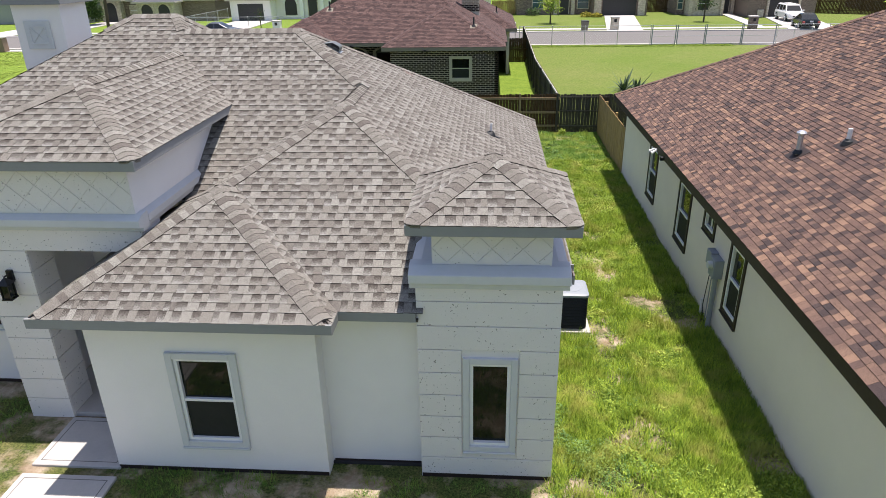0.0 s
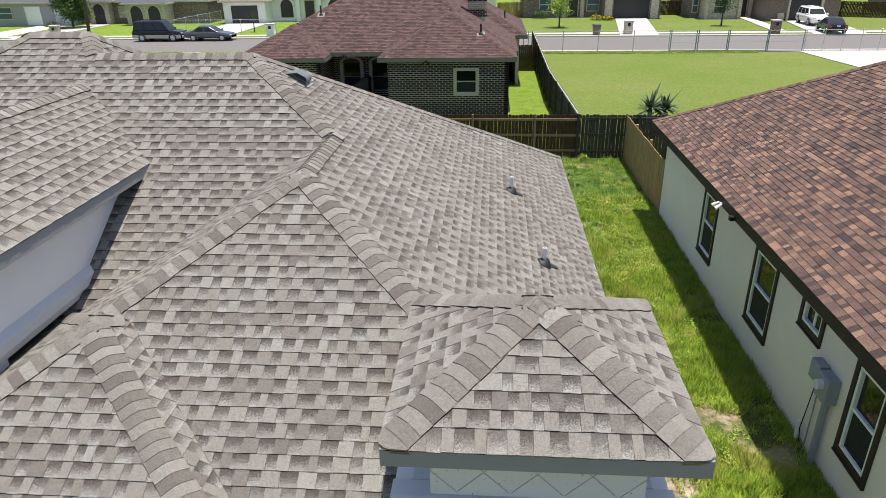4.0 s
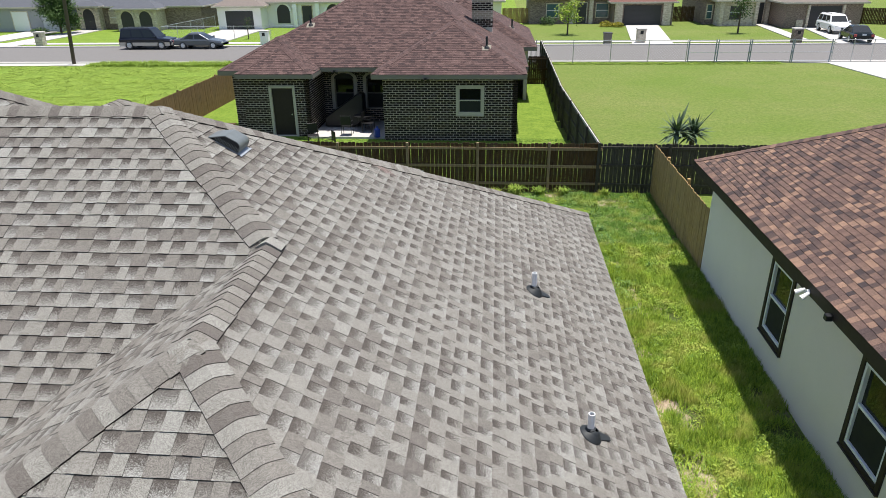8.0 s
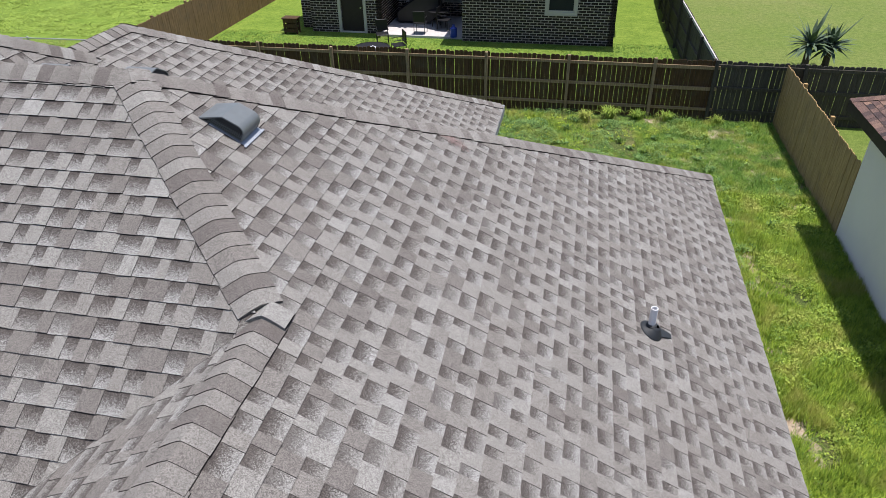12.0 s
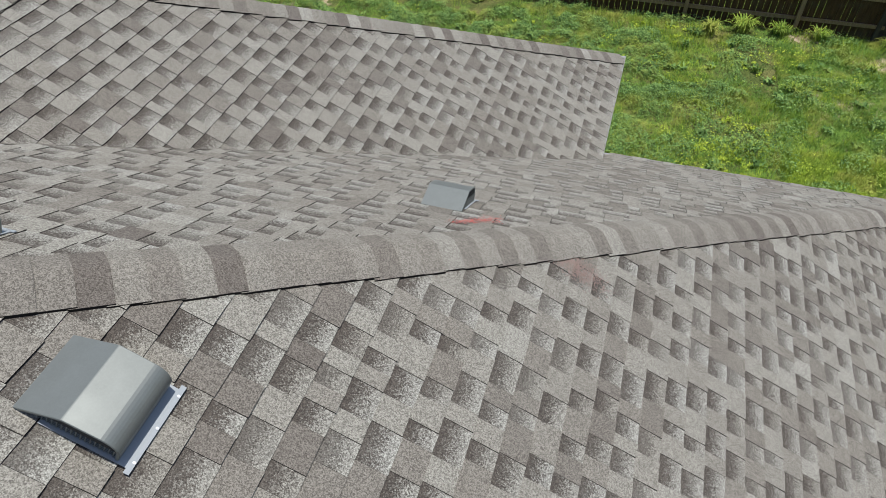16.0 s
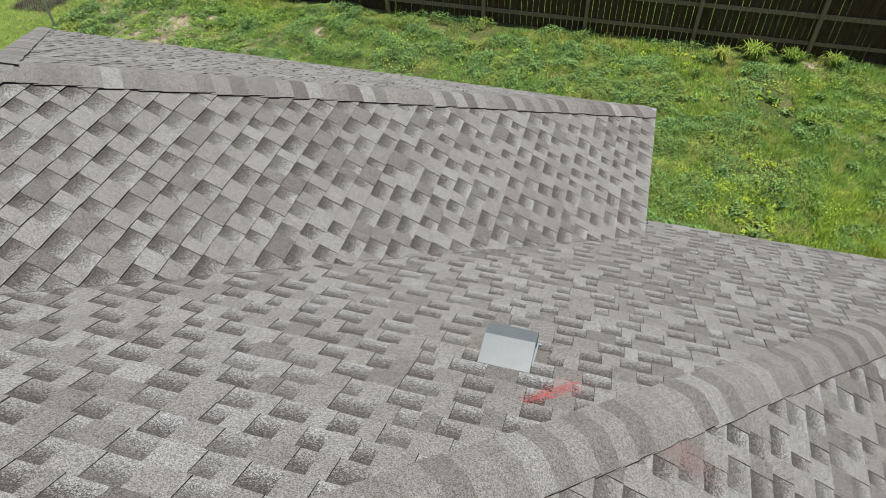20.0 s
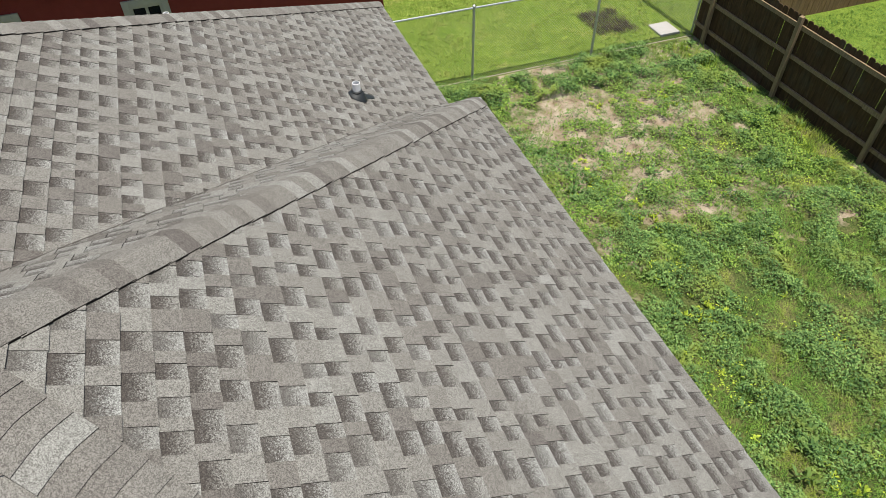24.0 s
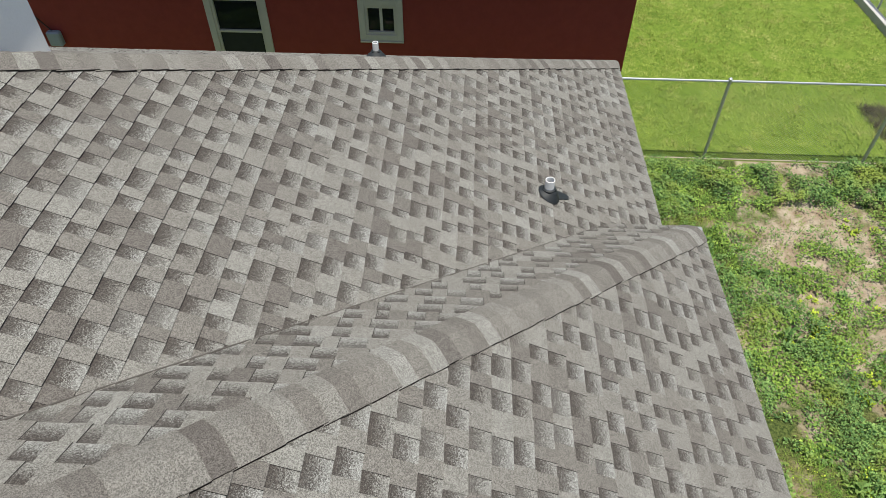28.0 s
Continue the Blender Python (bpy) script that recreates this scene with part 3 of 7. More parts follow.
    if gathered:
        o = part("ridge_capping", shingle_mesh("ridge_capping", *(np.concatenate([np.array(g[i]) for g in gathered]) for i in range(3)), material), None, roof)
        tagged(o, kind="stuff")


def deck(hip, name, parent, trim, material, drop=0.025, board=0.17, cut=None):
    """The closed body under the shingles, and a fascia board along each eave."""
    g = Geo()
    p, q = hip.peaks()
    e = hip.eave
    # eave corners of each face at their own heights
    def line(c, z):
        return {"w": hip.w + (z - hip.z) / hip.k["w"], "e": hip.e - (z - hip.z) / hip.k["e"], "s": hip.s + (z - hip.z) / hip.k["s"], "n": hip.n - (z - hip.z) / hip.k["n"]}[c]
    zc = max(e.values())
    x0, x1, y0, y1 = line("w", e["w"]), line("e", e["e"]), line("s", e["s"]), line("n", e["n"])
    def top(x, y):
        k = hip.k
        return hip.z + min((x - hip.w) * k["w"], (hip.e - x) * k["e"], (y - hip.s) * k["s"], (hip.n - y) * k["n"])
    base = [(x0, y0), (x1, y0), (x1, y1), (x0, y1)]
    vs = [(x, y, top(x, y) - drop) for x, y in base] + [(p[0], p[1], p[2] - drop), (q[0], q[1], q[2] - drop)]
    vs += [(x, y, e["s" if y == y0 else "n"] - 0.14) for x, y in base]
    if abs(q[1] - p[1]) > abs(q[0] - p[0]):
        fs = [(0, 1, 4), (1, 2, 5, 4), (2, 3, 5), (3, 0, 4, 5)]
    else:
        fs = [(0, 1, 5, 4), (1, 2, 5), (2, 3, 4, 5), (3, 0, 4)]
    fs += [(6, 7, 1, 0), (7, 8, 2, 1), (8, 9, 3, 2), (9, 6, 0, 3), (9, 8, 7, 6)]
    g.add(vs, fs)
    body = part(name, g, material, parent)
    if cut:
        # leave the corner free where the tower stands
        bm = bmesh.new()
        bm.from_mesh(body.data)
        for co, no in (((cut[0], 0, 0), (1, 0, 0)), ((cut[1], 0, 0), (1, 0, 0)), ((0, cut[2], 0), (0, 1, 0))):
            bmesh.ops.bisect_plane(bm, geom=bm.verts[:] + bm.edges[:] + bm.faces[:], plane_co=co, plane_no=no)
        gone = [f for f in bm.faces if cut[0] < f.calc_center_median().x < cut[1] and f.calc_center_median().y < cut[2]]
        bmesh.ops.delete(bm, geom=gone, context="FACES")
        bm.to_mesh(body.data)
        bm.free()
    t = 0.03 + 0.003 * hip.rank
    for c, box in (("s", (x0 - t, x1 + t, y0 - t, y0)), ("n", (x0 - t, x1 + t, y1, y1 + t)), ("w", (x0 - t, x0, y0, y1)), ("e", (x1, x1 + t, y0, y1))):
        if cut and c == "s":
            if cut[1] < box[1]:
                part("fascia", Geo().box(cut[1] + 0.03, *box[1:], e[c] - board, e[c] - 0.012), trim, parent, bevel=0.004)
            box = (box[0], cut[0] - 0.03, box[2], box[3])
        if cut and c == "e" and cut[1] > box[1]:
            box = (box[0], box[1], cut[2], box[3])
        part("fascia", Geo().box(*box, e[c] - board, e[c] - 0.012), trim, parent, bevel=0.004)
    return body


def holed_wall(axis, at, thick, a0, a1, z0, z1, holes):
    """A wall along x or y, with the face at 'at' and real openings (a0, a1, z0, z1)."""
    g = Geo()
    us = sorted({a0, a1, *(h[0] for h in holes), *(h[1] for h in holes)})
    zs = sorted({z0, z1, *(h[2] for h in holes), *(h[3] for h in holes)})
    solid = {}
    for i in range(len(us) - 1):
        for j in range(len(zs) - 1):
            um, zm = (us[i] + us[i + 1]) / 2, (zs[j] + zs[j + 1]) / 2
            solid[i, j] = not any(h[0] < um < h[1] and h[2] < zm < h[3] for h in holes)
    b0, b1 = sorted((at, at + thick))
    put = (lambda u, w, z: (u, w, z)) if axis == "x" else (lambda u, w, z: (w, u, z))
    for (i, j), s in solid.items():
        if not s:
            continue
        u0, u1, w0, w1 = us[i], us[i + 1], zs[j], zs[j + 1]
        g.add([put(u, b, z) for u, b, z in ((u0, b0, w0), (u1, b0, w0), (u1, b0, w1), (u0, b0, w1))], [(0, 1, 2, 3)])
        g.add([put(u, b, z) for u, b, z in ((u0, b1, w0), (u1, b1, w0), (u1, b1, w1), (u0, b1, w1))], [(3, 2, 1, 0)])
        for di, dj, edge in ((-1, 0, (u0, u0, w0, w1)), (1, 0, (u1, u1, w0, w1)), (0, -1, (u0, u1, w0, w0)), (0, 1, (u0, u1, w1, w1))):
            if not solid.get((i + di, j + dj), False):
                a, b, c, d = edge
                g.add([put(a, b0, c), put(b, b0, d), put(b, b1, d), put(a, b1, c)], [(0, 1, 2, 3)])
    return g


def window(parent, axis, at, out, a0, a1, z0, z1, surround, frame_mat, band=0.10, rails=1, upright=False, label="", proud=0.035):
    """A framed window in an opening: outer band, sash frame, panes, sill. out: +1 or -1, the way that it faces."""
    put = (lambda u, w: (u, w)) if axis == "x" else (lambda u, w: (w, u))

    def bar(u0, u1, w0, w1, z0_, z1_):
        w0, w1 = sorted((w0, w1))
        return Geo().box(u0, u1, w0, w1, z0_, z1_) if axis == "x" else Geo().box(w0, w1, u0, u1, z0_, z1_)

    unit = part("window", bar(a0, a1, at - out * 0.05, at - out * 0.056, z0, z1), GLASS, parent, label)
    unit.visible_shadow = False
    if band:
        for u0, u1, c0, c1 in ((a0 - band, a0, z0 - band, z1 + band), (a1, a1 + band, z0 - band, z1 + band), (a0, a1, z1, z1 + band), (a0, a1, z0 - band, z0)):
            part("trim_board", bar(u0, u1, at - out * 0.02, at + out * proud, c0, c1), surround, unit, bevel=0.006)
    f = 0.055
    for u0, u1, c0, c1 in ((a0, a0 + f, z0, z1), (a1 - f, a1, z0, z1), (a0 + f, a1 - f, z1 - f, z1), (a0 + f, a1 - f, z0, z0 + f)):
        part("sash_frame", bar(u0, u1, at - out * 0.09, at + out * 0.012, c0, c1), frame_mat, unit, bevel=0.004)
    zm = (z0 + z1) / 2
    if rails:
        part("insect_screen", bar(a0 + f, a1 - f, at - out * 0.030, at - out * 0.034, z0 + f, zm - 0.025), SCREEN, unit, "dark insect screen")
        part("meeting_rail", bar(a0 + f, a1 - f, at - out * 0.085, at - out * 0.0, zm - 0.025, zm + 0.025), frame_mat, unit, bevel=0.004)
    if upright:
        um = (a0 + a1) / 2
        part("mullion", bar(um - 0.03, um + 0.03, at - out * 0.095, at - out * 0.03, z0 + f, z1 - f), frame_mat, unit, bevel=0.004)
    part("sill", bar(a0 - band, a1 + band, at - out * 0.02, at + out * (proud + 0.02), z0 - band - 0.035, z0 - band), surround, unit, bevel=0.006)
    return unit


# ---- ground, street ----
def sheet(name, x0, x1, y0, y1, z, mat, label, category, nx=1, ny=1, wave=0.0):
    g = Geo()
    xs, ys = np.linspace(x0, x1, nx + 1), np.linspace(y0, y1, ny + 1)
    vs = [(x, y, z + (wave * noise.noise((x * 0.4, y * 0.4, 0)) if wave else 0)) for y in ys for x in xs]
    g.add(vs, [(j * (nx + 1) + i, j * (nx + 1) + i + 1, (j + 1) * (nx + 1) + i + 1, (j + 1) * (nx + 1) + i) for j in range(ny) for i in range(nx)])
    ob = part(name, g, mat)
    return tagged(ob, label, category, kind="structure")


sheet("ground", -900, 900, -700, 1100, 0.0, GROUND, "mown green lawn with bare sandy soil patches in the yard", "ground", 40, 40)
tagged(part("road", Geo().box(-300, 300, 62.6, 73.2, -0.3, 0.02), ASPHALT), "worn grey asphalt residential street", "road", kind="structure")
for y0, y1 in ((62.25, 62.6), (73.2, 73.55)):
    tagged(part("kerb", Geo().box(-300, 300, y0, y1, -0.2, 0.13), CONCRETE, bevel=0.03), "pale concrete kerb along the asphalt street", "kerb", kind="structure")
tagged(part("pavement", Geo().box(-300, 300, 75.4, 76.7, -0.1, 0.06), CONCRETE, bevel=0.01), "pale concrete sidewalk across the street", "sidewalk", kind="structure")
tagged(part("pavement", Geo().box(-300, -34.2, 60.9, 62.1, -0.1, 0.06), CONCRETE, bevel=0.01), "pale concrete sidewalk beside the mown lot", "sidewalk", kind="structure")
tagged(part("driveway", Geo().prism([(25.3, 53.5), (36, 53.5), (36, 62.24), (21.4, 62.24), (24.6, 61.75)], "z", -0.1, 0.05), CONCRETE), "pale concrete driveway apron behind the chain-link gate", "driveway", kind="structure")

# ---- the grey-roofed house ----
house = thing("house", "white stucco one-storey house with grey shingle hip roofs and stone towers", "house", at=(-6, 15, 0))


rng = np.random.default_rng(7)
Z = 2.87
SE, SN, SW, SS = 0.60, 0.58, 0.55, 0.60
H_MAIN = Hip(-15.03, 1.42, 9.935, 21.15, (SW, SE, 0.64, SN), Z, (Z, Z, 3.0, Z))
H_WEST = Hip(-15.03, -3.52, 9.935, 22.53, (SW, 1.0, 0.64, 0.546), Z, (Z, Z, 3.0, Z))
H_FRONT = Hip(-6.85, 1.42, 7.85, 19.0, (0.58, SE, 0.585, 0.58), Z, (3.1, Z, 3.1, Z))
H_BAY = Hip(-6.95, -1.78, 7.40, 12.6, (0.58, 0.58, 0.60, 0.58), Z, (3.1, 3.1, 3.12, 3.1))
H_WING = Hip(-11.785, -1.515, 12.0, 23.447, (0.548, 0.5754, 0.70, 0.5658), Z, (3.258, 3.258, Z, 3.258))
H_TOWER = Hip(-1.07, 1.22, 8.07, 10.32, (0.54, 0.54, 0.555, 0.555), 4.52)
H_ENTRY = Hip(-9.0, -5.30, 9.2, 15.6, (0.405, 0.565, 0.52, 1.5), 5.03)
LOW = [H_MAIN, H_WEST, H_FRONT, H_BAY, H_WING]
TOWER_FOOT = (-0.98, 1.7, 7.0, 9.92)
ENTRY_FOOT = (-8.6, -5.62, 9.5, 13.0)
ENTRY_FRONT = (-9.05, -5.62, 8.0, 13.0)
CHIMNEY_FOOT = (-11.1, -10.08, 15.73, 16.68)
BLOCKS = (TOWER_FOOT, ENTRY_FOOT, CHIMNEY_FOOT)

# walls of the house: front with openings, the rest closed
BAY_WIN = (-4.76, -3.87, 0.66, 2.22)
TOW_WIN = (-0.24, 0.38, 0.66, 2.20)
part("wall", holed_wall("x", 8.22, 0.25, -6.08, -2.52, 0.0, 2.98, [BAY_WIN]), WHITE_WALL, house, "smooth white stucco bay wall")
part("wall", Geo().box(-6.08, -5.83, 8.47, 11.2, 0, 2.98), WHITE_WALL, house)
part("wall", Geo().box(-2.77, -2.52, 8.47, 8.8, 0, 2.98), WHITE_WALL, house)
part("wall", Geo().box(-2.52, -0.9, 8.55, 8.8, 0, 2.98), WHITE_WALL, house)
part("wall", Geo().box(0.8, 1.05, 9.9, 20.8, 0, 2.8), WHITE_WALL, house)
part("wall", Geo().box(-2.5, 1.05, 20.8, 21.0 - 0.2 + 0.02, 0, 2.8), WHITE_WALL, house)
part("wall", Geo().box(-2.75, -2.5, 20.8, 22.45, 0, 3.16), WHITE_WALL, house)
part("wall", Geo().box(-10.6, -2.75, 22.2, 22.45, 0, 3.16), WHITE_WALL, house)
part("wall", Geo().box(-14.6, -10.6, 21.95, 22.15, 0, 2.8), WHITE_WALL, house)
part("wall", Geo().box(-14.6, -14.35, 10.5, 21.95, 0, 2.8), WHITE_WALL, house)
part("wall", holed_wall("x", 10.5, 0.25, -14.35, -8.42, 0, 2.8, [(-10.25, -9.35, 1.35, 2.45)]), WHITE_WALL, house)
window(house, "x", 10.5, -1, -10.25, -9.35, 1.35, 2.45, PALE_TRIM, BLACK_METAL, 0.10, rails=1, label="dark framed window with pale grey trim")
for x0, x1, y in ((-6.075, -2.525, 8.216), (-2.50, -1.03, 8.546), (-1.0, 1.06, 8.284), (-14.3, -8.45, 10.496)):
    part("foundation", Geo().box(x0, x1, y, y + 0.004 if y > 8.5 else y + 0.004, -0.05, 0.075), BROWN_TRIM, house)
part("wall", Geo().box(-8.42, -6.08, 12.0, 12.25, 0, 3.3), WHITE_WALL, house, "white stucco wall at the back of the entry")
part("wall", Geo().box(-8.42, -8.2, 10.75, 12.0, 0, 3.3), WHITE_WALL, house)
part("floor_slab", Geo().box(-14.55, 1.0, 10.8, 20.75, -0.1, 0.04), CONCRETE, house)
part("floor_slab", Geo().box(-6.0, 0.95, 8.5, 10.8, -0.1, 0.04), DARK_ROOM, house)
part("entry_slab", Geo().box(-8.4, -6.1, 9.5, 12.0, -0.1, 0.09), CONCRETE, house, bevel=0.01)
door = part("front_door", Geo().box(-7.35, -6.45, 11.93, 11.99, 0.1, 2.14), BLACK_METAL, house, "dark entry door", bevel=0.006)
part("door_handle", Geo().tube((-7.22, 11.9, 1.0), (-7.22, 11.9, 1.25), 0.012), SILVER_PAINT, door)

# tower at the corner
part("tower_wall", holed_wall("x", 8.31, 0.22, -0.99, 1.05, 0.0, 3.52, [TOW_WIN]), COQUINA, house, "pitted white stone tower wall")
part("tower_wall", Geo().box(-0.99, -0.77, 8.53, 10.0, 0, 3.52), COQUINA, house)
part("tower_wall", Geo().box(0.83, 1.05, 8.53, 9.9, 0, 3.52), COQUINA, house)
for i in range(9):
    z0, z1 = i * 0.405 + 0.006, (i + 1) * 0.405 - 0.006
    z1 = min(z1, 3.5)
    if z0 > 3.4:
        continue
    pieces = [(-1.01, 1.07)] if z1 < 0.54 or z0 > 2.33 else [(-1.01, -0.36), (0.50, 1.07)]
    if z0 < 0.54 < z1 or z0 < 2.33 < z1:
        pieces = [(-1.01, -0.36), (0.50, 1.07)]
    for a, b in pieces:
        part("stone_block", Geo().box(a, b, 8.288, 8.309, z0, z1), COQUINA, house, bevel=0.004)
    part("stone_block", Geo().box(1.051, 1.072, 8.32, 9.9, z0, z1), COQUINA, house, bevel=0.004)
STEPS = ((0.0, 3.46), (0.05, 3.46), (0.05, 3.53), (0.09, 3.57), (0.155, 3.585), (0.155, 3.71), (0.145, 3.72), (-0.02, 3.80), (-0.2, 3.80), (-0.2, 3.46))
part("cornice", Geo().prism([(8.31 - p, q) for p, q in STEPS], "x", -1.09, 1.16), PALE_TRIM, house, "moulded pale grey cornice", bevel=0.005)
part("cornice", Geo().prism([(1.02 + p * 0.9, q) for p, q in STEPS], "y", 8.515, 9.9), PALE_TRIM, house, bevel=0.005)
part("cornice", Geo().prism([(-0.95 - p * 0.9, q) for p, q in STEPS], "y", 8.515, 10.1), PALE_TRIM, house, bevel=0.005)
part("tower_neck", Geo().box(-0.77, 0.90, 8.36, 10.35, 3.3, 4.42), COQUINA, house)


def diamonds(parent, x0, x1, z0, z1, y, size, tall):
    """Diamond-scored panel: raised lozenges with narrow grooves between."""
    g = 0.007
    i0, i1 = int((x1 - x0) / size) + 2, int((z1 - z0) / tall) + 2
    for i in range(-1, i0 * 2):
        for j in range(-1, i1 * 2):
            if (i + j) % 2:
                continue
            cx, cz = x0 + i * size / 2, z0 + j * tall / 2
            p = clip_poly([(cx - size / 2 + g, cz), (cx, cz - tall / 2 + g), (cx + size / 2 - g, cz), (cx, cz + tall / 2 - g)], x0, x1, z0, z1)
            if p and max(q[0] for q in p) - min(q[0] for q in p) > 0.02:
                part("lozenge", Geo().prism(p, "y", y - 0.012, y - 0.0005), COQUINA, parent)


diamonds(house, -0.77, 0.90, 3.84, 4.40, 8.36, 0.42, 0.42)
window(house, "x", 8.31, -1, *TOW_WIN, PALE_TRIM, WHITE_VINYL, 0.10, rails=0, label="tall narrow window with white frame and pale trim", proud=0.05)
window(house, "x", 8.22, -1, *BAY_WIN, PALE_TRIM, WHITE_VINYL, 0.11, rails=1, label="white single-hung window with pale grey trim", proud=0.05)

# entry tower
part("entry_column", Geo().box(-8.40, -7.62, 9.47, 10.08, 0.0, 3.42), COQUINA, house, "scored white stone entry column")
for i in range(8):
    z0, z1 = i * 0.43 + 0.006, min((i + 1) * 0.43 - 0.006, 3.40)
    part("stone_block", Geo().box(-8.415, -7.605, 9.45, 9.469, z0, z1), COQUINA, house, bevel=0.004)
    part("stone_block", Geo().box(-7.619, -7.60, 9.475, 10.08, z0, z1), COQUINA, house, bevel=0.004)
part("lintel", Geo().box(-8.45, -5.52, 9.44, 10.05, 3.42, 3.86), COQUINA, house, "white stone beam over the entry")
part("cornice", Geo().prism([(9.44, 3.80), (9.39, 3.80), (9.39, 3.87), (9.28, 3.90), (9.28, 4.02), (9.42, 4.09), (9.6, 4.10), (9.6, 3.80)], "x", -9.0, -5.45), PALE_TRIM, house, "moulded pale grey cornice over the entry", bevel=0.006)
part("cornice", Geo().prism([(-5.64, 4.10), (-5.55, 4.09), (-5.45, 4.02), (-5.45, 3.90), (-5.50, 3.87), (-5.50, 3.80), (-5.64, 3.80)], "y", 9.61, 11.8), PALE_TRIM, house, bevel=0.006)
part("tower_neck", Geo().box(-8.7, -5.55, 9.42, 13.4, 3.86, 4.95), WHITE_WALL, house, "smooth white stucco neck under the entry roof")
diamonds(house, -8.7, -5.55, 4.10, 4.93, 9.42, 0.46, 0.46)
# chimney with a moulded square panel
chimney = part("chimney", Geo().box(-11.18, -10.0, 15.65, 16.76, 4.2, 6.84), WHITE_WALL, house, "pale stucco chimney with a moulded square panel", bevel=0.01)
part("chimney_cap", Geo().add([(-11.32, 15.51, 6.84), (-9.86, 15.51, 6.84), (-9.86, 16.90, 6.84), (-11.32, 16.90, 6.84), (-11.32, 15.51, 7.0), (-9.86, 15.51, 7.0), (-9.86, 16.90, 7.0), (-11.32, 16.90, 7.0), (-10.75, 16.2, 7.35), (-10.4, 16.2, 7.35)],
     [(3, 2, 1, 0), (0, 1, 5, 4), (1, 2, 6, 5), (2, 3, 7, 6), (3, 0, 4, 7), (4, 5, 9, 8), (5, 6, 9), (6, 7, 8, 9), (7, 4, 8)]), GREY_TRIM, chimney)
EX, EZ, EY = -10.62, 6.165, 15.65
part("panel", Geo().box(EX - 0.32, EX + 0.32, EY - 0.045, EY - 0.001, EZ - 0.32, EZ + 0.32), PALE_TRIM, chimney, "square moulded panel", bevel=0.012)
for a, b, c, d in ((-0.21, 0.21, 0.18, 0.21), (-0.21, 0.21, -0.21, -0.18), (-0.21, -0.18, -0.18, 0.18), (0.18, 0.21, -0.18, 0.18)):
    part("moulding", Geo().box(EX + a, EX + b, EY - 0.065, EY - 0.046, EZ + c, EZ + d), PALE_TRIM, chimney, bevel=0.004)
for s in (1, -1):
    part("moulding", Geo().box(-0.25, 0.25, EY - 0.062, EY - 0.047, -0.01, 0.01, Matrix.Translation((EX, 0, EZ)) @ Matrix.Rotation(s * math.pi / 4, 4, "Y")), PALE_TRIM, chimney)

# roofs
for hip, nm in ((H_MAIN, "roof"), (H_WEST, "west_roof"), (H_FRONT, "front_roof"), (H_BAY, "bay_roof"), (H_WING, "rear_roof"), (H_TOWER, "tower_roof"), (H_ENTRY, "entry_roof")):
    hip.name = nm
for i, hip in enumerate(LOW):
    hip.rank = i
H_TOWER.rank = H_ENTRY.rank = -1


NEAR = {"roof": (-4.5, 0.2, 11.5, 20.6), "rear_roof": (-11.0, -2.6, 16.0, 22.6), "front_roof": (-3.2, 0.4, 8.2, 12.0), "bay_roof": (-6.5, -2.3, 7.9, 10.2), "tower_roof": (-2, 2, 8, 11), "entry_roof": (-8.5, -5.3, 9.2, 13.5), "west_roof": (-15, -9.0, 17.0, 22.4)}
LIMITS = {"roof": 290, "rear_roof": 290, "front_roof": 150, "bay_roof": 120, "tower_roof": 120, "entry_roof": 120, "west_roof": 200}
for hip in (*LOW, H_TOWER, H_ENTRY):
    others = [h for h in LOW if h is not hip] if hip in LOW else LOW
    roof = deck(hip, hip.name, house, GREY_TRIM, UNDERLAY, cut=(-0.98, 9.0, 9.93) if hip is H_FRONT else (-9.05, -5.65, 12.6) if hip in (H_MAIN, H_WEST) else None)
    shut = (*BLOCKS, ENTRY_FRONT) if hip in (H_MAIN, H_WEST) else BLOCKS if hip in LOW else ()
    strips = shingle_rows(hip, others, rng, blocked=shut, only={"roof": "wsn", "front_roof": "ws", "bay_roof": "wse", "rear_roof": "wen"}.get(hip.name, "wesn"))
    if hip is H_MAIN:
        # the long east plane, which the main and the front roof share
        strips = shingle_rows(Hip(-30.0, 1.42, 7.85, 21.15, (SE, SE, 0.585, SN), Z), [], rng, blocked=shut, only="e", onto=(H_MAIN, H_FRONT)) + strips
    lay_shingles(strips, roof, ROOF, NEAR[hip.name], LIMITS[hip.name])
    caps(hip, others, roof, ROOF, rng, blocked=(*BLOCKS, ENTRY_FRONT, (-8.6, -3.4, 8.0, 14.0), (-8.6, -3.4, 17.9, 21.0)) if hip is H_WEST else BLOCKS if hip in LOW else (), skip=(0, 2) if hip is H_WING else (), over=0.02 if hip is H_FRONT else -0.03)


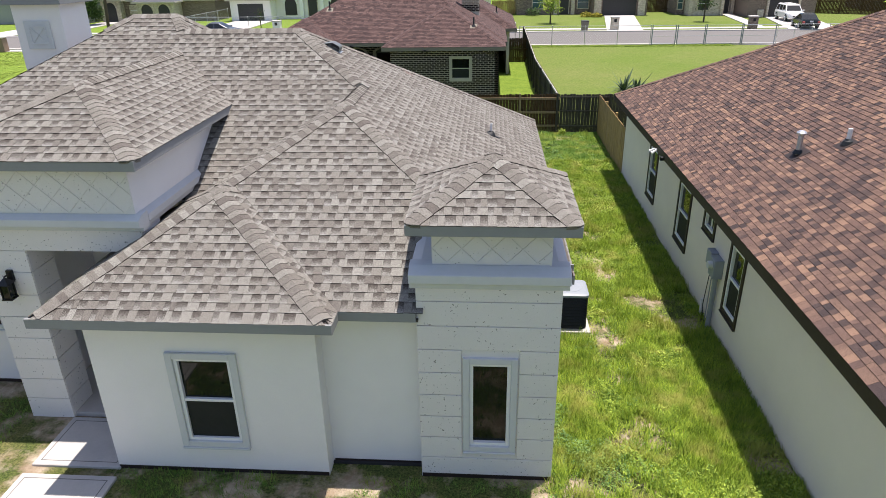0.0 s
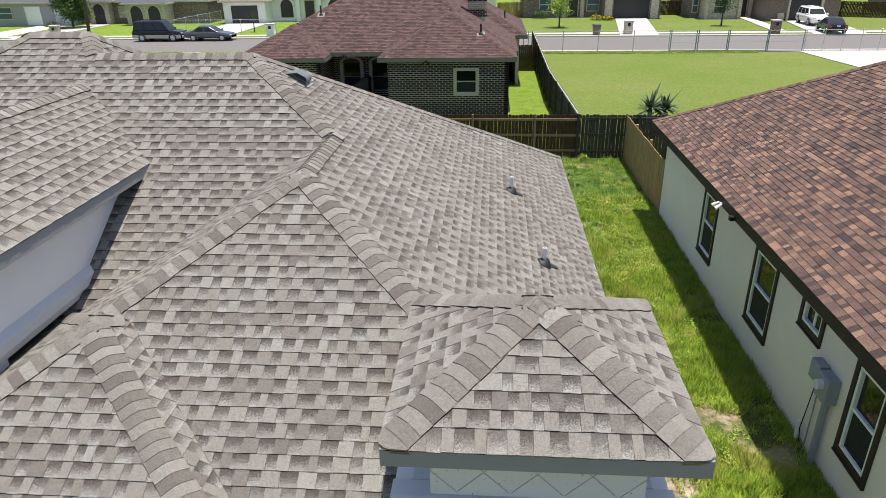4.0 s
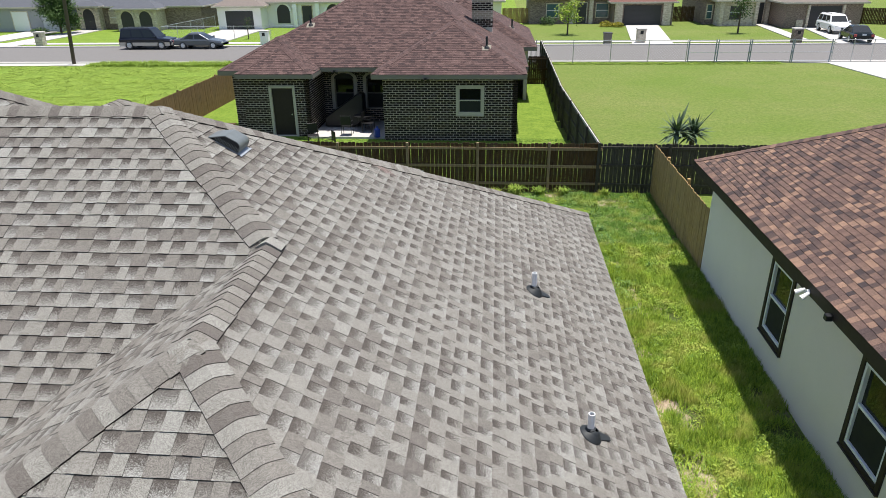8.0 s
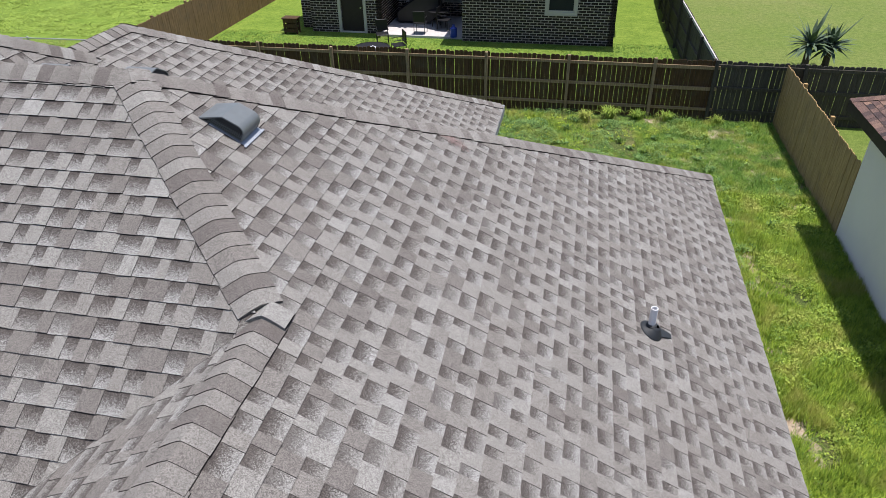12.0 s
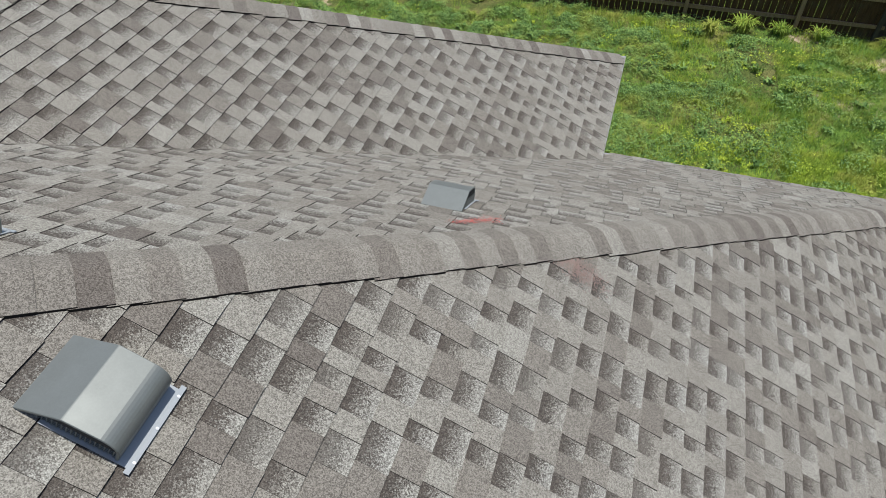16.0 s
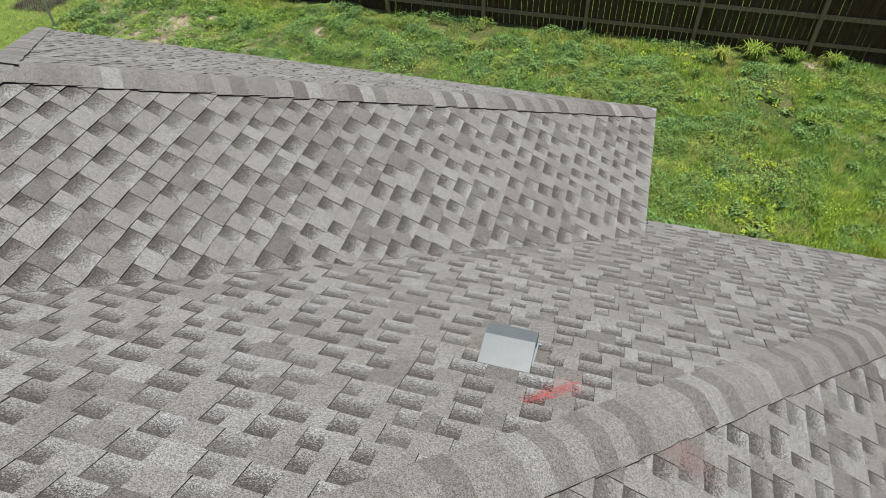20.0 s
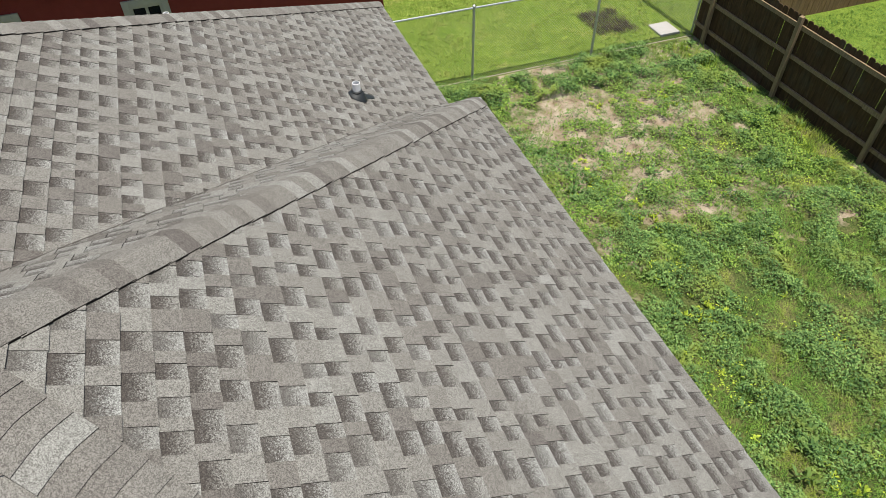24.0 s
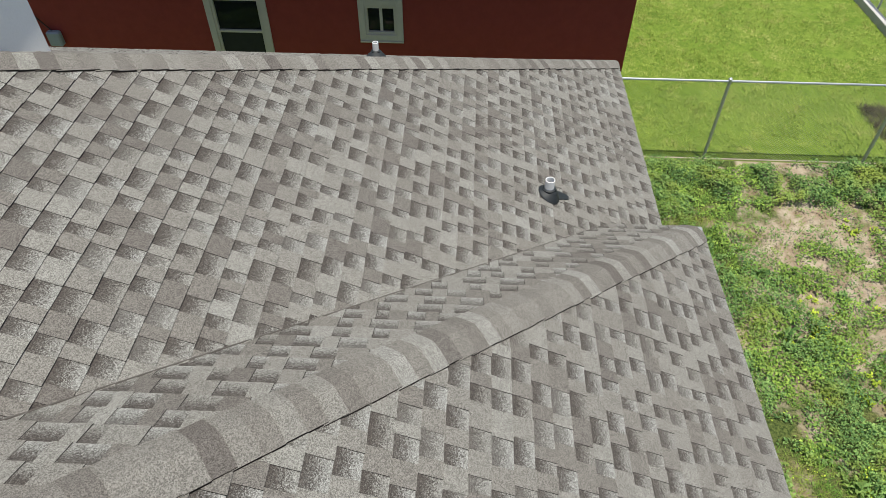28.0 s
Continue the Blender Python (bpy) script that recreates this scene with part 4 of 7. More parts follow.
def valleys(roof, hips):
    """The dark cut edge of the shingles along every valley between two roof planes."""
    planes = []
    for h in hips:
        planes += [(h, "w", h.k["w"], 0, h.z - h.k["w"] * h.w), (h, "e", -h.k["e"], 0, h.z + h.k["e"] * h.e), (h, "s", 0, h.k["s"], h.z - h.k["s"] * h.s), (h, "n", 0, -h.k["n"], h.z + h.k["n"] * h.n)]
    for i, (ha, ca, ax, ay, ac) in enumerate(planes):
        for hb, cb, bx, by, bc in planes[i + 1:]:
            dx, dy, dc = ax - bx, ay - by, bc - ac
            size = math.hypot(dx, dy)
            if ha is hb or size < 0.3 or (ca in "we") == (cb in "we"):
                continue
            foot = np.array((dx * dc, dy * dc)) / size ** 2
            way = np.array((-dy, dx)) / size
            s = np.arange(-40, 40, 0.05)
            p = foot + s[:, None] * way
            z = ax * p[:, 0] + ay * p[:, 1] + ac
            ok = (np.abs(ha.height(p[:, 0], p[:, 1]) - z) < 0.02) & (np.abs(hb.height(p[:, 0], p[:, 1]) - z) < 0.02)
            for h in hips:
                if h is not ha and h is not hb:
                    ok &= h.height(p[:, 0], p[:, 1]) < z + 0.01
            for x0, x1, y0, y1 in BLOCKS:
                ok &= ~((p[:, 0] > x0) & (p[:, 0] < x1) & (p[:, 1] > y0) & (p[:, 1] < y1))
            over = np.stack([np.max([h.height(p[:, 0] + f * dx / size, p[:, 1] + f * dy / size) for h in hips], axis=0) for f in (0.2, -0.2)])
            ok &= over.mean(axis=0) > z + 0.03
            k = np.flatnonzero(ok)
            if len(k) > 12 and k[-1] - k[0] == len(k) - 1:
                a, b = Vector((*p[k[0]], z[k[0]])), Vector((*p[k[-1]], z[k[-1]]))
                part("valley_edge", Geo().tube(a + Vector((0, 0, 0.009)), b + Vector((0, 0, 0.009)), 0.006 if a.x + b.x < -14 else 0.003, n=6), UNDERLAY, roof)


valleys(house, LOW)


# ---- fittings on the grey roof ----
def on_slope(x, y, up, slope, z):
    """A frame on a roof plane: local y points up the slope, z along its normal."""
    up = Vector((up[0], up[1], slope)).normalized()
    side = Vector((up.y, -up.x, 0)).normalized()
    nrm = side.cross(up).normalized()
    m = Matrix((side, up, nrm)).transposed().to_4x4()
    m.translation = (x, y, z)
    return m


def roof_height(x, y):
    return max(float(h.height(np.array([x]), np.array([y]))[0]) for h in LOW)


def box_vent(shiny):
    """Slant-back roof louvre: flange, sloped hood with rounded front, slotted mouth on the downhill side."""
    v = thing("roof_vent", "grey painted metal slant-back roof vent on shingles", "roof vent", "vents on the roof")
    part("flange", Geo().box(-0.225, 0.225, -0.27, 0.10, 0.016, 0.020), METER_GREY, v, "bare metal flange")
    part("flange_edge", Geo().box(-0.25, 0.25, -0.288, -0.264, 0.018, 0.023), METER_GREY, v, "bright metal flange edge")
    outer = [(0.21, 0.015), (0.02, 0.165)] + [(-0.135 - 0.09 * math.sin(i * math.pi / 20), 0.082 + 0.09 * math.cos(i * math.pi / 20)) for i in range(11)] + [(-0.225, 0.02)]
    inner = [(-0.21, 0.02), (-0.207, 0.11), (-0.195, 0.135), (-0.175, 0.15), (-0.15, 0.158), (0.015, 0.152), (0.18, 0.015)]
    part("hood", Geo().prism(outer + inner, "x", -0.215, 0.215), VENT_METAL, v, bevel=0.003)
    for s in (-1, 1):
        x = s * 0.205
        part("band", Geo().prism([(0.14, 0.048), (0.015, 0.152), (-0.15, 0.158), (-0.195, 0.135), (-0.207, 0.10), (0.075, 0.10)], "x", x - 0.004, x + 0.004), DARK_ROOM, v)
        part("grille_back", Geo().prism([(0.18, 0.015), (0.08, 0.10), (-0.207, 0.10), (-0.21, 0.015)], "x", s * 0.185 - 0.003, s * 0.185 + 0.003), BLACK_METAL, v)
        for i in range(17):
            y = -0.2 + i * 0.0195
            top = min(0.10, 0.015 + (0.18 - y) * 0.85)
            if top > 0.03:
                part("slat", Geo().box(x - 0.003, x + 0.003, y, y + 0.0045, 0.02, top), VENT_METAL, v)
        for z in (0.035, 0.055, 0.075):
            part("slat", Geo().box(x - 0.002, x + 0.002, -0.205, 0.17 - z * 1.1, z, z + 0.003), VENT_METAL, v)
    for x in (-0.19, 0.0, 0.19):
        part("nail_head", Geo().tube((x, -0.28, 0.018), (x, -0.28, 0.026), 0.008, n=8), SILVER_PAINT, v)
    return v


def pipe_vent(tall):
    p = thing("vent_pipe", "white plastic plumbing vent pipe in a black rubber boot", "vent pipe", "plumbing vents on the roof")
    part("boot_flange", Geo().prism([(-0.02, -0.10), (0.07, -0.25), (0.12, -0.25), (0.135, -0.22), (0.11, -0.02), (-0.02, 0.04), (-0.10, -0.02)], "z", 0.012, 0.022), RUBBER, p, bevel=0.003)
    g = Geo().turned([(0.125, 0.010), (0.118, 0.026), (0.102, 0.034), (0.095, 0.050), (0.076, 0.058), (0.064, 0.076), (0.044, 0.092), (0.030, 0.094)], (0, 0, 0))
    part("boot", g, RUBBER, p, smooth=True)
    return p


def pipe_top(p, lean, tall, wide):
    """The upright pipe, in the boot's frame; lean: the slope's angle."""
    d = Vector((0, math.sin(lean), math.cos(lean)))
    q = d.to_track_quat("Z", "Y").to_matrix()
    ring = lambda r, h: [d * h + q @ Vector((r * math.cos(math.pi * i / 12), r * math.sin(math.pi * i / 12), 0)) for i in range(24)]
    rings = [ring(wide, 0.0), ring(wide, tall - 0.003), ring(wide - 0.003, tall), ring(wide - 0.006, tall), ring(wide - 0.009, tall - 0.003), ring(wide - 0.009, 0.03)]
    part("pipe", Geo().loft(rings), PVC, p, bevel=0)
    part("collar", Geo().loft([ring(wide + 0.016, 0.080), ring(wide + 0.018, 0.094), ring(wide + 0.002, 0.104)]), RUBBER, p)


first = box_vent(False)
VENTS = [(-3.575, 15.334, "e"), (-4.48, 15.67, "n"), (-5.36, 15.72, "n"), (-3.0, 17.575, "n")]
UPS = {"e": ((-1, 0), SE), "n": ((0, -1), SN), "w": ((1, 0), SW), "s": ((0, 1), SS)}
for i, (x, y, c) in enumerate(VENTS):
    m = on_slope(x, y, UPS[c][0], UPS[c][1], roof_height(x, y))
    if i == 0:
        first.matrix_basis = m @ Matrix.Diagonal((0.70, 0.86, 0.80, 1.0))
    else:
        copy_thing(first, m @ Matrix.Scale(0.9, 4))
PIPES = [(0.49, 13.45, "e", 0.27, 0.034), (0.05, 15.98, "e", 0.29, 0.034), (-11.12, 21.2, "n", 0.20, 0.048), (-13.3, 19.25, "w", 0.2, 0.036)]
for x, y, c, tall, wide in PIPES:
    p = pipe_vent(tall)
    pipe_top(p, math.atan(UPS[c][1]), tall, wide)
    p.matrix_basis = on_slope(x, y, UPS[c][0], UPS[c][1], roof_height(x, y))


# ---- house to the east ----
east = thing("house", "cream stucco house with brown shingle hip roof and dark trim", "house", at=(11, 10, 0))
H_EAST = Hip(4.63, 18.9, -7.0, 24.92, (0.57, 0.57, 0.57, 0.57), 2.95)
H_EAST.name = "roof"
EWIN = [(19.4, 20.3, 0.80, 2.27), (15.82, 16.78, 0.80, 2.27), (13.95, 14.6, 1.93, 2.33), (12.02, 12.72, 0.80, 2.26)]
part("wall", holed_wall("y", 5.03, 0.2, -6.5, 24.45, 0.0, 2.9, EWIN), CREAM_WALL, east, "plain cream stucco side wall")
part("wall", Geo().box(5.23, 18.5, 24.25, 24.45, 0, 2.9), CREAM_WALL, east)
part("wall", Geo().box(18.3, 18.5, -6.5, 24.25, 0, 2.9), CREAM_WALL, east)
part("wall", Geo().box(5.23, 18.3, -6.5, -6.3, 0, 2.9), CREAM_WALL, east)
part("floor_slab", Geo().box(5.2, 18.3, -6.3, 24.25, -0.1, 0.03), DARK_ROOM, east)
for i, w in enumerate(EWIN):
    window(east, "y", 5.03, -1, *w, BROWN_TRIM, WHITE_VINYL, 0.10, rails=0 if i == 2 else 1, upright=i == 2, label="white window with wide dark brown trim", proud=0.03)
eroof = deck(H_EAST, "roof", east, BROWN_TRIM, UNDERLAY, board=0.24)
rng = np.random.default_rng(11)
strips = shingle_rows(H_EAST, [], rng, course=0.110, wide=(0.085, 0.19), thick=0.014, even=True)
lay_shingles(strips, eroof, ROOF_BROWN, (4.6, 8.0, 8.0, 24.8), 290)
caps(H_EAST, [], eroof, ROOF_BROWN, rng, joined=True)

meter = thing("electric_meter", "grey electric meter box with conduit on a cream wall", "electric meter", at=(4.95, 13.3, 0))
part("box", Geo().box(4.83, 5.03, 13.05, 13.40, 1.28, 1.72), METER_GREY, meter, bevel=0.012)
part("dial", Geo().tube((4.83, 13.22, 1.56), (4.74, 13.22, 1.56), 0.085, 0.08, 20), PALE_TRIM, meter, "round glass meter dial")
part("switch_box", Geo().box(4.86, 5.03, 13.42, 13.72, 1.40, 1.74), METER_GREY, meter, bevel=0.012)
part("conduit", Geo().tube((4.95, 13.2, 0.0), (4.95, 13.2, 1.3), 0.055), METER_GREY, meter)
part("conduit", Geo().tube((4.99, 13.55, 0.0), (4.99, 13.55, 1.42), 0.012, n=8), METER_GREY, meter)
part("cable", Geo().tube((4.97, 13.75, 0.3), (4.97, 13.6, 1.45), 0.010, n=6).tube((4.97, 13.75, 0.3), (4.97, 13.68, 0.05), 0.010, n=6), BLACK_METAL, meter)
part("cleanout", Geo().tube((4.95, 13.78, 0.0), (4.95, 13.78, 0.42), 0.03), PVC, meter)
lampfix = thing("flood_light", "small white twin flood light under dark eave", "wall light", at=(4.58, 18.0, 2.7))
part("base", Geo().tube((4.60, 18.0, 2.76), (4.56, 18.0, 2.76), 0.045), PVC, lampfix)
for dy in (-0.07, 0.07):
    part("head", Geo().tube((4.57, 18.0 + dy, 2.78), (4.44, 18.0 + dy * 1.5, 2.70), 0.025, 0.045), PVC, lampfix)
cam_box = thing("eave_camera", "small black camera under dark eave", "camera", at=(4.57, 17.2, 2.7))
part("body", Geo().box(4.5, 4.6, 17.15, 17.25, 2.70, 2.80), BLACK_METAL, cam_box, bevel=0.01)


def roof_z_east(x):
    return 2.95 + (x - 4.63) * 0.57


for x, y, flue in ((6.31, 13.6, True), (6.95, 13.05, False)):
    z = roof_z_east(x)
    if flue:
        f = thing("roof_flue", "galvanised metal roof flue with cap", "roof flue", at=(x, y, z))
        part("flashing", Geo().box(-0.2, 0.2, -0.2, 0.2, 0.01, 0.016, on_slope(x, y, (1, 0), 0.57, z)), BROWN_TRIM, f)
        part("pipe", Geo().tube((x, y, z), (x, y, z + 0.42), 0.055), GALVANISED, f, smooth=False)
        part("cap", Geo().turned([(0.0, 0.10), (0.06, 0.085), (0.10, 0.05), (0.10, 0.02), (0.06, 0.0)], (x, y, z + 0.40)), SILVER_PAINT, f)
        part("collar", Geo().turned([(0.11, 0.02), (0.07, 0.09), (0.056, 0.10)], (x, y, z)), RUBBER, f)
    else:
        f = thing("vent_pipe", "white plastic plumbing vent on brown shingles", "vent pipe", at=(x, y, z))
        part("flashing", Geo().box(-0.17, 0.17, -0.2, 0.15, 0.01, 0.016, on_slope(x, y, (1, 0), 0.57, z)), BROWN_TRIM, f)
        part("collar", Geo().turned([(0.12, -0.03), (0.09, 0.06), (0.046, 0.10)], (x, y, z)), RUBBER, f)
        part("pipe", Geo().tube((x, y, z), (x, y, z + 0.30), 0.042, n=16), PVC, f)

# ---- red house to the west ----
red = thing("house", "dark red sided house with beige window trim", "house", at=(-22, 16, 0))
RWIN = [(15.16, 16.15, 0.62, 2.05), (18.25, 18.88, 1.35, 1.96)]
part("wall", holed_wall("y", -18.6, -0.2, -4.0, 23.55, 0, 2.8, RWIN), RED_WALL, red, "dark red side wall")
part("wall", Geo().box(-28, -18.8, 23.35, 23.55, 0, 2.8), RED_WALL, red)
part("wall", Geo().box(-28, -27.8, -4, 23.35, 0, 2.8), RED_WALL, red)
part("wall", Geo().box(-27.8, -18.8, -4, -3.8, 0, 2.8), RED_WALL, red)
for i, w in enumerate(RWIN):
    window(red, "y", -18.6, 1, *w, BEIGE_TRIM, BEIGE_TRIM, 0.13, rails=1 - i, upright=bool(i), label="window with wide beige trim")
H_RED = Hip(-28.5, -18.15, -4.5, 24.0, (0.5,) * 4, 2.9)
rroof = deck(H_RED, "roof", red, BEIGE_TRIM, UNDERLAY)
lay_shingles(shingle_rows(H_RED, [], rng, course=0.2, wide=(0.2, 0.4), even=True), rroof, ROOF_RED)
ubox = thing("utility_box", "pale grey plastic utility box on a dark red wall", "utility box", at=(-18.5, 11.5, 1))
part("box", Geo().box(-18.6, -18.45, 11.57, 11.85, 0.96, 1.28), METER_GREY, ubox, bevel=0.03)
part("cable", Geo().tube((-18.55, 11.68, 1.28), (-18.55, 11.4, 1.65), 0.012, n=6).tube((-18.55, 11.4, 1.65), (-18.55, 11.35, 0.2), 0.012, n=6), BLACK_METAL, ubox)

# ---- brick house to the north ----
north = thing("house", "charcoal brick house with dull red shingle hip roof", "house", at=(-6, 46, 0))
H_N1 = Hip(-13.35, 0.95, 39.65, 55.0, (0.55,) * 4, 3.08)
H_N2 = Hip(-6.0, 0.82, 37.55, 49.0, (0.55,) * 4, 3.08)
H_N3 = Hip(-12.45, -8.85, 38.15, 46.0, (0.55,) * 4, 3.0)
H_N4 = Hip(-13.45, -8.9, 38.75, 52.0, (0.55,) * 4, 3.06)
H_N5 = Hip(-7.0, 1.75, 47.0, 57.5, (0.55,) * 4, 3.08)
NHIPS = [H_N1, H_N2, H_N3, H_N4, H_N5]
for i, h in enumerate(NHIPS):
    h.rank = i
rng = np.random.default_rng(5)
for h, nm in zip(NHIPS, ("roof", "gable_roof", "corner_roof", "side_roof", "far_roof")):
    others = [o for o in NHIPS if o is not h]
    r = deck(h, nm, north, TAUPE_TRIM, UNDERLAY, board=0.22)
    lay_shingles(shingle_rows(h, others, rng, course=0.13, wide=(0.14, 0.30), thick=0.016, even=True), r, ROOF_RED)
    caps(h, others, r, ROOF_RED, rng, step=0.25, joined=True)


def brick_wall(parent, axis, at, out, a0, a1, z0, z1, holes, label="", limit=10**6):
    """Mortar wall with courses of real bricks on its face; openings are left free."""
    wall = part("wall", holed_wall(axis, at, -out * 0.2, a0, a1, z0, z1, holes), MORTAR, parent, label)
    g = Geo()
    pitch, high, gap = 0.29, 0.105, 0.024
    rows = int((z1 - z0) / high)
    for r in range(rows):
        zb = z0 + r * high
        u = a0 - (pitch / 2 if r % 2 else 0)
        while u < a1:
            p0, p1 = max(u + gap / 2, a0), min(u + pitch - gap / 2, a1)
            u += pitch
            if p1 - p0 < 0.03:
                continue
            spans = [(p0, p1)]
            for h in holes:
                if h[2] - 0.05 < zb + high / 2 < h[3] + 0.03:
                    spans = [s for a, b in spans for s in ((a, min(b, h[0])), (max(a, h[1]), b)) if s[1] - s[0] > 0.03]
            for a, b in spans:
                w0, w1 = sorted((at, at + out * 0.012))
                box = (a, b, w0, w1) if axis == "x" else (w0, w1, a, b)
                g.box(*box, zb + gap / 2, zb + high - gap / 2)
    return wall, g


def bricks_of(wall, g, limit=0):
    """The first bricks as pieces of their own that share a few meshes, the others joined."""
    per, n = 8, len(g.v) // 8
    shared, rest = {}, Geo()
    for i in range(n):
        vs = np.array(g.v[i * per:(i + 1) * per])
        lo, hi = vs.min(axis=0), vs.max(axis=0)
        if i < limit:
            key = tuple(np.round(hi - lo, 3))
            if key not in shared:
                d = hi - lo
                shared[key] = Geo().box(0, float(d[0]), 0, float(d[1]), 0, float(d[2])).mesh("brick", BLACK_BRICK)
            o = part("brick", shared[key], None, wall)
            o.location = lo
        else:
            rest.add(g.v[i * per:(i + 1) * per], [tuple(j - i * per for j in f) for f in g.f[i * 6:(i + 1) * 6]])
    if rest.v:
        tagged(part("brickwork", rest, BLACK_BRICK, wall), kind="stuff")


NW2 = (-2.18, -1.12, 1.28, 2.42)
bricks_of(*brick_wall(north, "x", 38.0, -1, -5.6, 0.47, 0, 3.0, [NW2], "charcoal brick wall with pale mortar"), 300)
bricks_of(*brick_wall(north, "y", 0.47, 1, 38.0, 47.5, 0, 3.0, []), 0)
bricks_of(*brick_wall(north, "y", 1.3, 1, 47.5, 57, 0, 3.0, []), 0)
bricks_of(*brick_wall(north, "x", 38.62, -1, -12.35, -9.2, 0, 3.0, [(-10.98, -9.98, 0.06, 2.28)]), 200)
bricks_of(*brick_wall(north, "y", -9.2, 1, 38.62, 41.5, 0, 3.0, []), 0)
bricks_of(*brick_wall(north, "x", 39.2, -1, -13.0, -12.35, 0, 3.0, []), 0)
bricks_of(*brick_wall(north, "x", 41.5, -1, -9.2, -5.5, 0, 3.2, [(-8.65, -7.65, 0.75, 2.3), (-7.02, -6.02, 0.75, 2.3)]), 0)
part("wall", Geo().box(-5.6, -5.4, 38.2, 41.5, 0, 3.0), BLACK_BRICK, north)
part("wall", Geo().box(-13.0, -12.8, 39.4, 54, 0, 3.0), BLACK_BRICK, north)
part("wall", Geo().box(-13.0, 1.3, 56.5, 56.7, 0, 3.0), BLACK_BRICK, north)
part("patio_slab", Geo().box(-9.2, -5.6, 38.2, 41.5, -0.05, 0.10), CONCRETE, north, bevel=0.01)
part("floor_slab", Geo().box(-12.9, 0.3, 41.7, 54, -0.05, 0.05), DARK_ROOM, north)
window(north, "x", 38.0, -1, *NW2, BEIGE_TRIM, BEIGE_TRIM, 0.11, rails=1, label="window with beige stone surround")
ndoor = part("back_door", Geo().box(-10.98, -9.98, 38.66, 38.72, 0.06, 2.28), BROWN_TRIM, north, "dark brown back door in a beige surround", bevel=0.01)
for a, b, c, d in ((-11.11, -10.98, 0.0, 2.41), (-9.98, -9.85, 0.0, 2.41), (-10.98, -9.98, 2.28, 2.41)):
    part("door_surround", Geo().box(a, b, 38.57, 38.63, c, d), BEIGE_TRIM, ndoor, bevel=0.008)
part("door_handle", Geo().tube((-10.1, 38.6, 1.05), (-10.1, 38.66, 1.05), 0.03), SILVER_PAINT, ndoor)
for x0 in (-8.65, -7.02):
    w = window(north, "x", 41.5, -1, x0, x0 + 1.0, 0.75, 2.3, BEIGE_TRIM, TAUPE_TRIM, 0.0, rails=1, label="arched window with pale stone surround")
    n = 12
    for i in range(n):
        a0, a1 = math.pi * (i + 0.03) / n, math.pi * (i + 0.97) / n
        pts = [(x0 + 0.5 + r * math.cos(a), 2.25 + 0.55 * r * math.sin(a)) for r, a in ((0.5, a0), (0.66, a0), (0.66, a1), (0.5, a1))]
        part("arch_stone", Geo().prism(pts, "y", 41.42, 41.49), BEIGE_TRIM, w)
    part("arch_glass", Geo().prism([(x0 + 0.5 + 0.5 * math.cos(math.pi * i / n), 2.25 + 0.275 * math.sin(math.pi * i / n)) for i in range(n + 1)], "y", 41.45, 41.485), BLACK_METAL, w)
    for a in (x0 - 0.16, x0 + 1.0):
        part("surround", Geo().box(a, a + 0.16, 41.42, 41.49, 0.7, 2.25), BEIGE_TRIM, w)
nch = part("chimney", Geo().box(-1.85, -0.75, 45.4, 46.4, 3.5, 6.9), MORTAR, north, "brick chimney with pale stone bands")
for k in range(24):
    z = 4.3 + k * 0.105
    pale = k in (4, 5, 6, 7, 12, 13, 14, 19)
    for i in range(4):
        u = -1.85 + i * 0.29 - (0.145 if k % 2 else 0)
        a, b = max(u + 0.012, -1.85), min(u + 0.278, -0.75)
        if b - a > 0.03:
            part("brick", Geo().box(a, b, 45.385, 45.399, z + 0.012, z + 0.093), STONE if pale else BLACK_BRICK, nch)
        v = 45.4 + i * 0.29 - (0.145 if k % 2 else 0)
        a, b = max(v + 0.012, 45.4), min(v + 0.278, 46.4)
        if b - a > 0.03:
            part("brick", Geo().box(-0.749, -0.735, a, b, z + 0.012, z + 0.093), STONE if pale else BLACK_BRICK, nch)
part("chimney_cap", Geo().box(-2.0, -0.6, 45.25, 46.55, 6.9, 7.05), TAUPE_TRIM, nch, bevel=0.02)


def roof_pipe(parent_label, x, y, z, mat, up, slope):
    f = thing("vent_pipe", parent_label, "vent pipe", "vents on the red roof", at=(x, y, z))
    part("flashing", Geo().box(-0.2, 0.2, -0.2, 0.2, 0.01, 0.018, on_slope(x, y, up, slope, z)), mat, f)
    part("collar", Geo().turned([(0.13, -0.02), (0.09, 0.06), (0.05, 0.10)], (x, y, z)), RUBBER, f)
    part("pipe", Geo().tube((x, y, z), (x, y, z + 0.5), 0.05, n=10), RUBBER, f)


def north_z(x, y):
    return max(float(h.height(np.array([x]), np.array([y]))[0]) for h in NHIPS)


for x, y, up in ((-9.9, 42.6, (0, 1)), (-0.95, 39.2, (0, 1)), (0.4, 50.0, (-1, 0))):
    roof_pipe("dark vent pipe on dull red shingles", x, y, north_z(x, y), TAUPE_TRIM, up, 0.55)


# ---- fences ----
def picket_mesh(name, mat, high=1.78, wide=0.134, thick=0.018):
    c = 0.03
    return Geo().prism([(-wide / 2, -0.04), (wide / 2, -0.04), (wide / 2, high - c), (wide / 2 - c, high), (-wide / 2 + c, high), (-wide / 2, high - c)], "y", -thick / 2, thick / 2).mesh(name, mat)


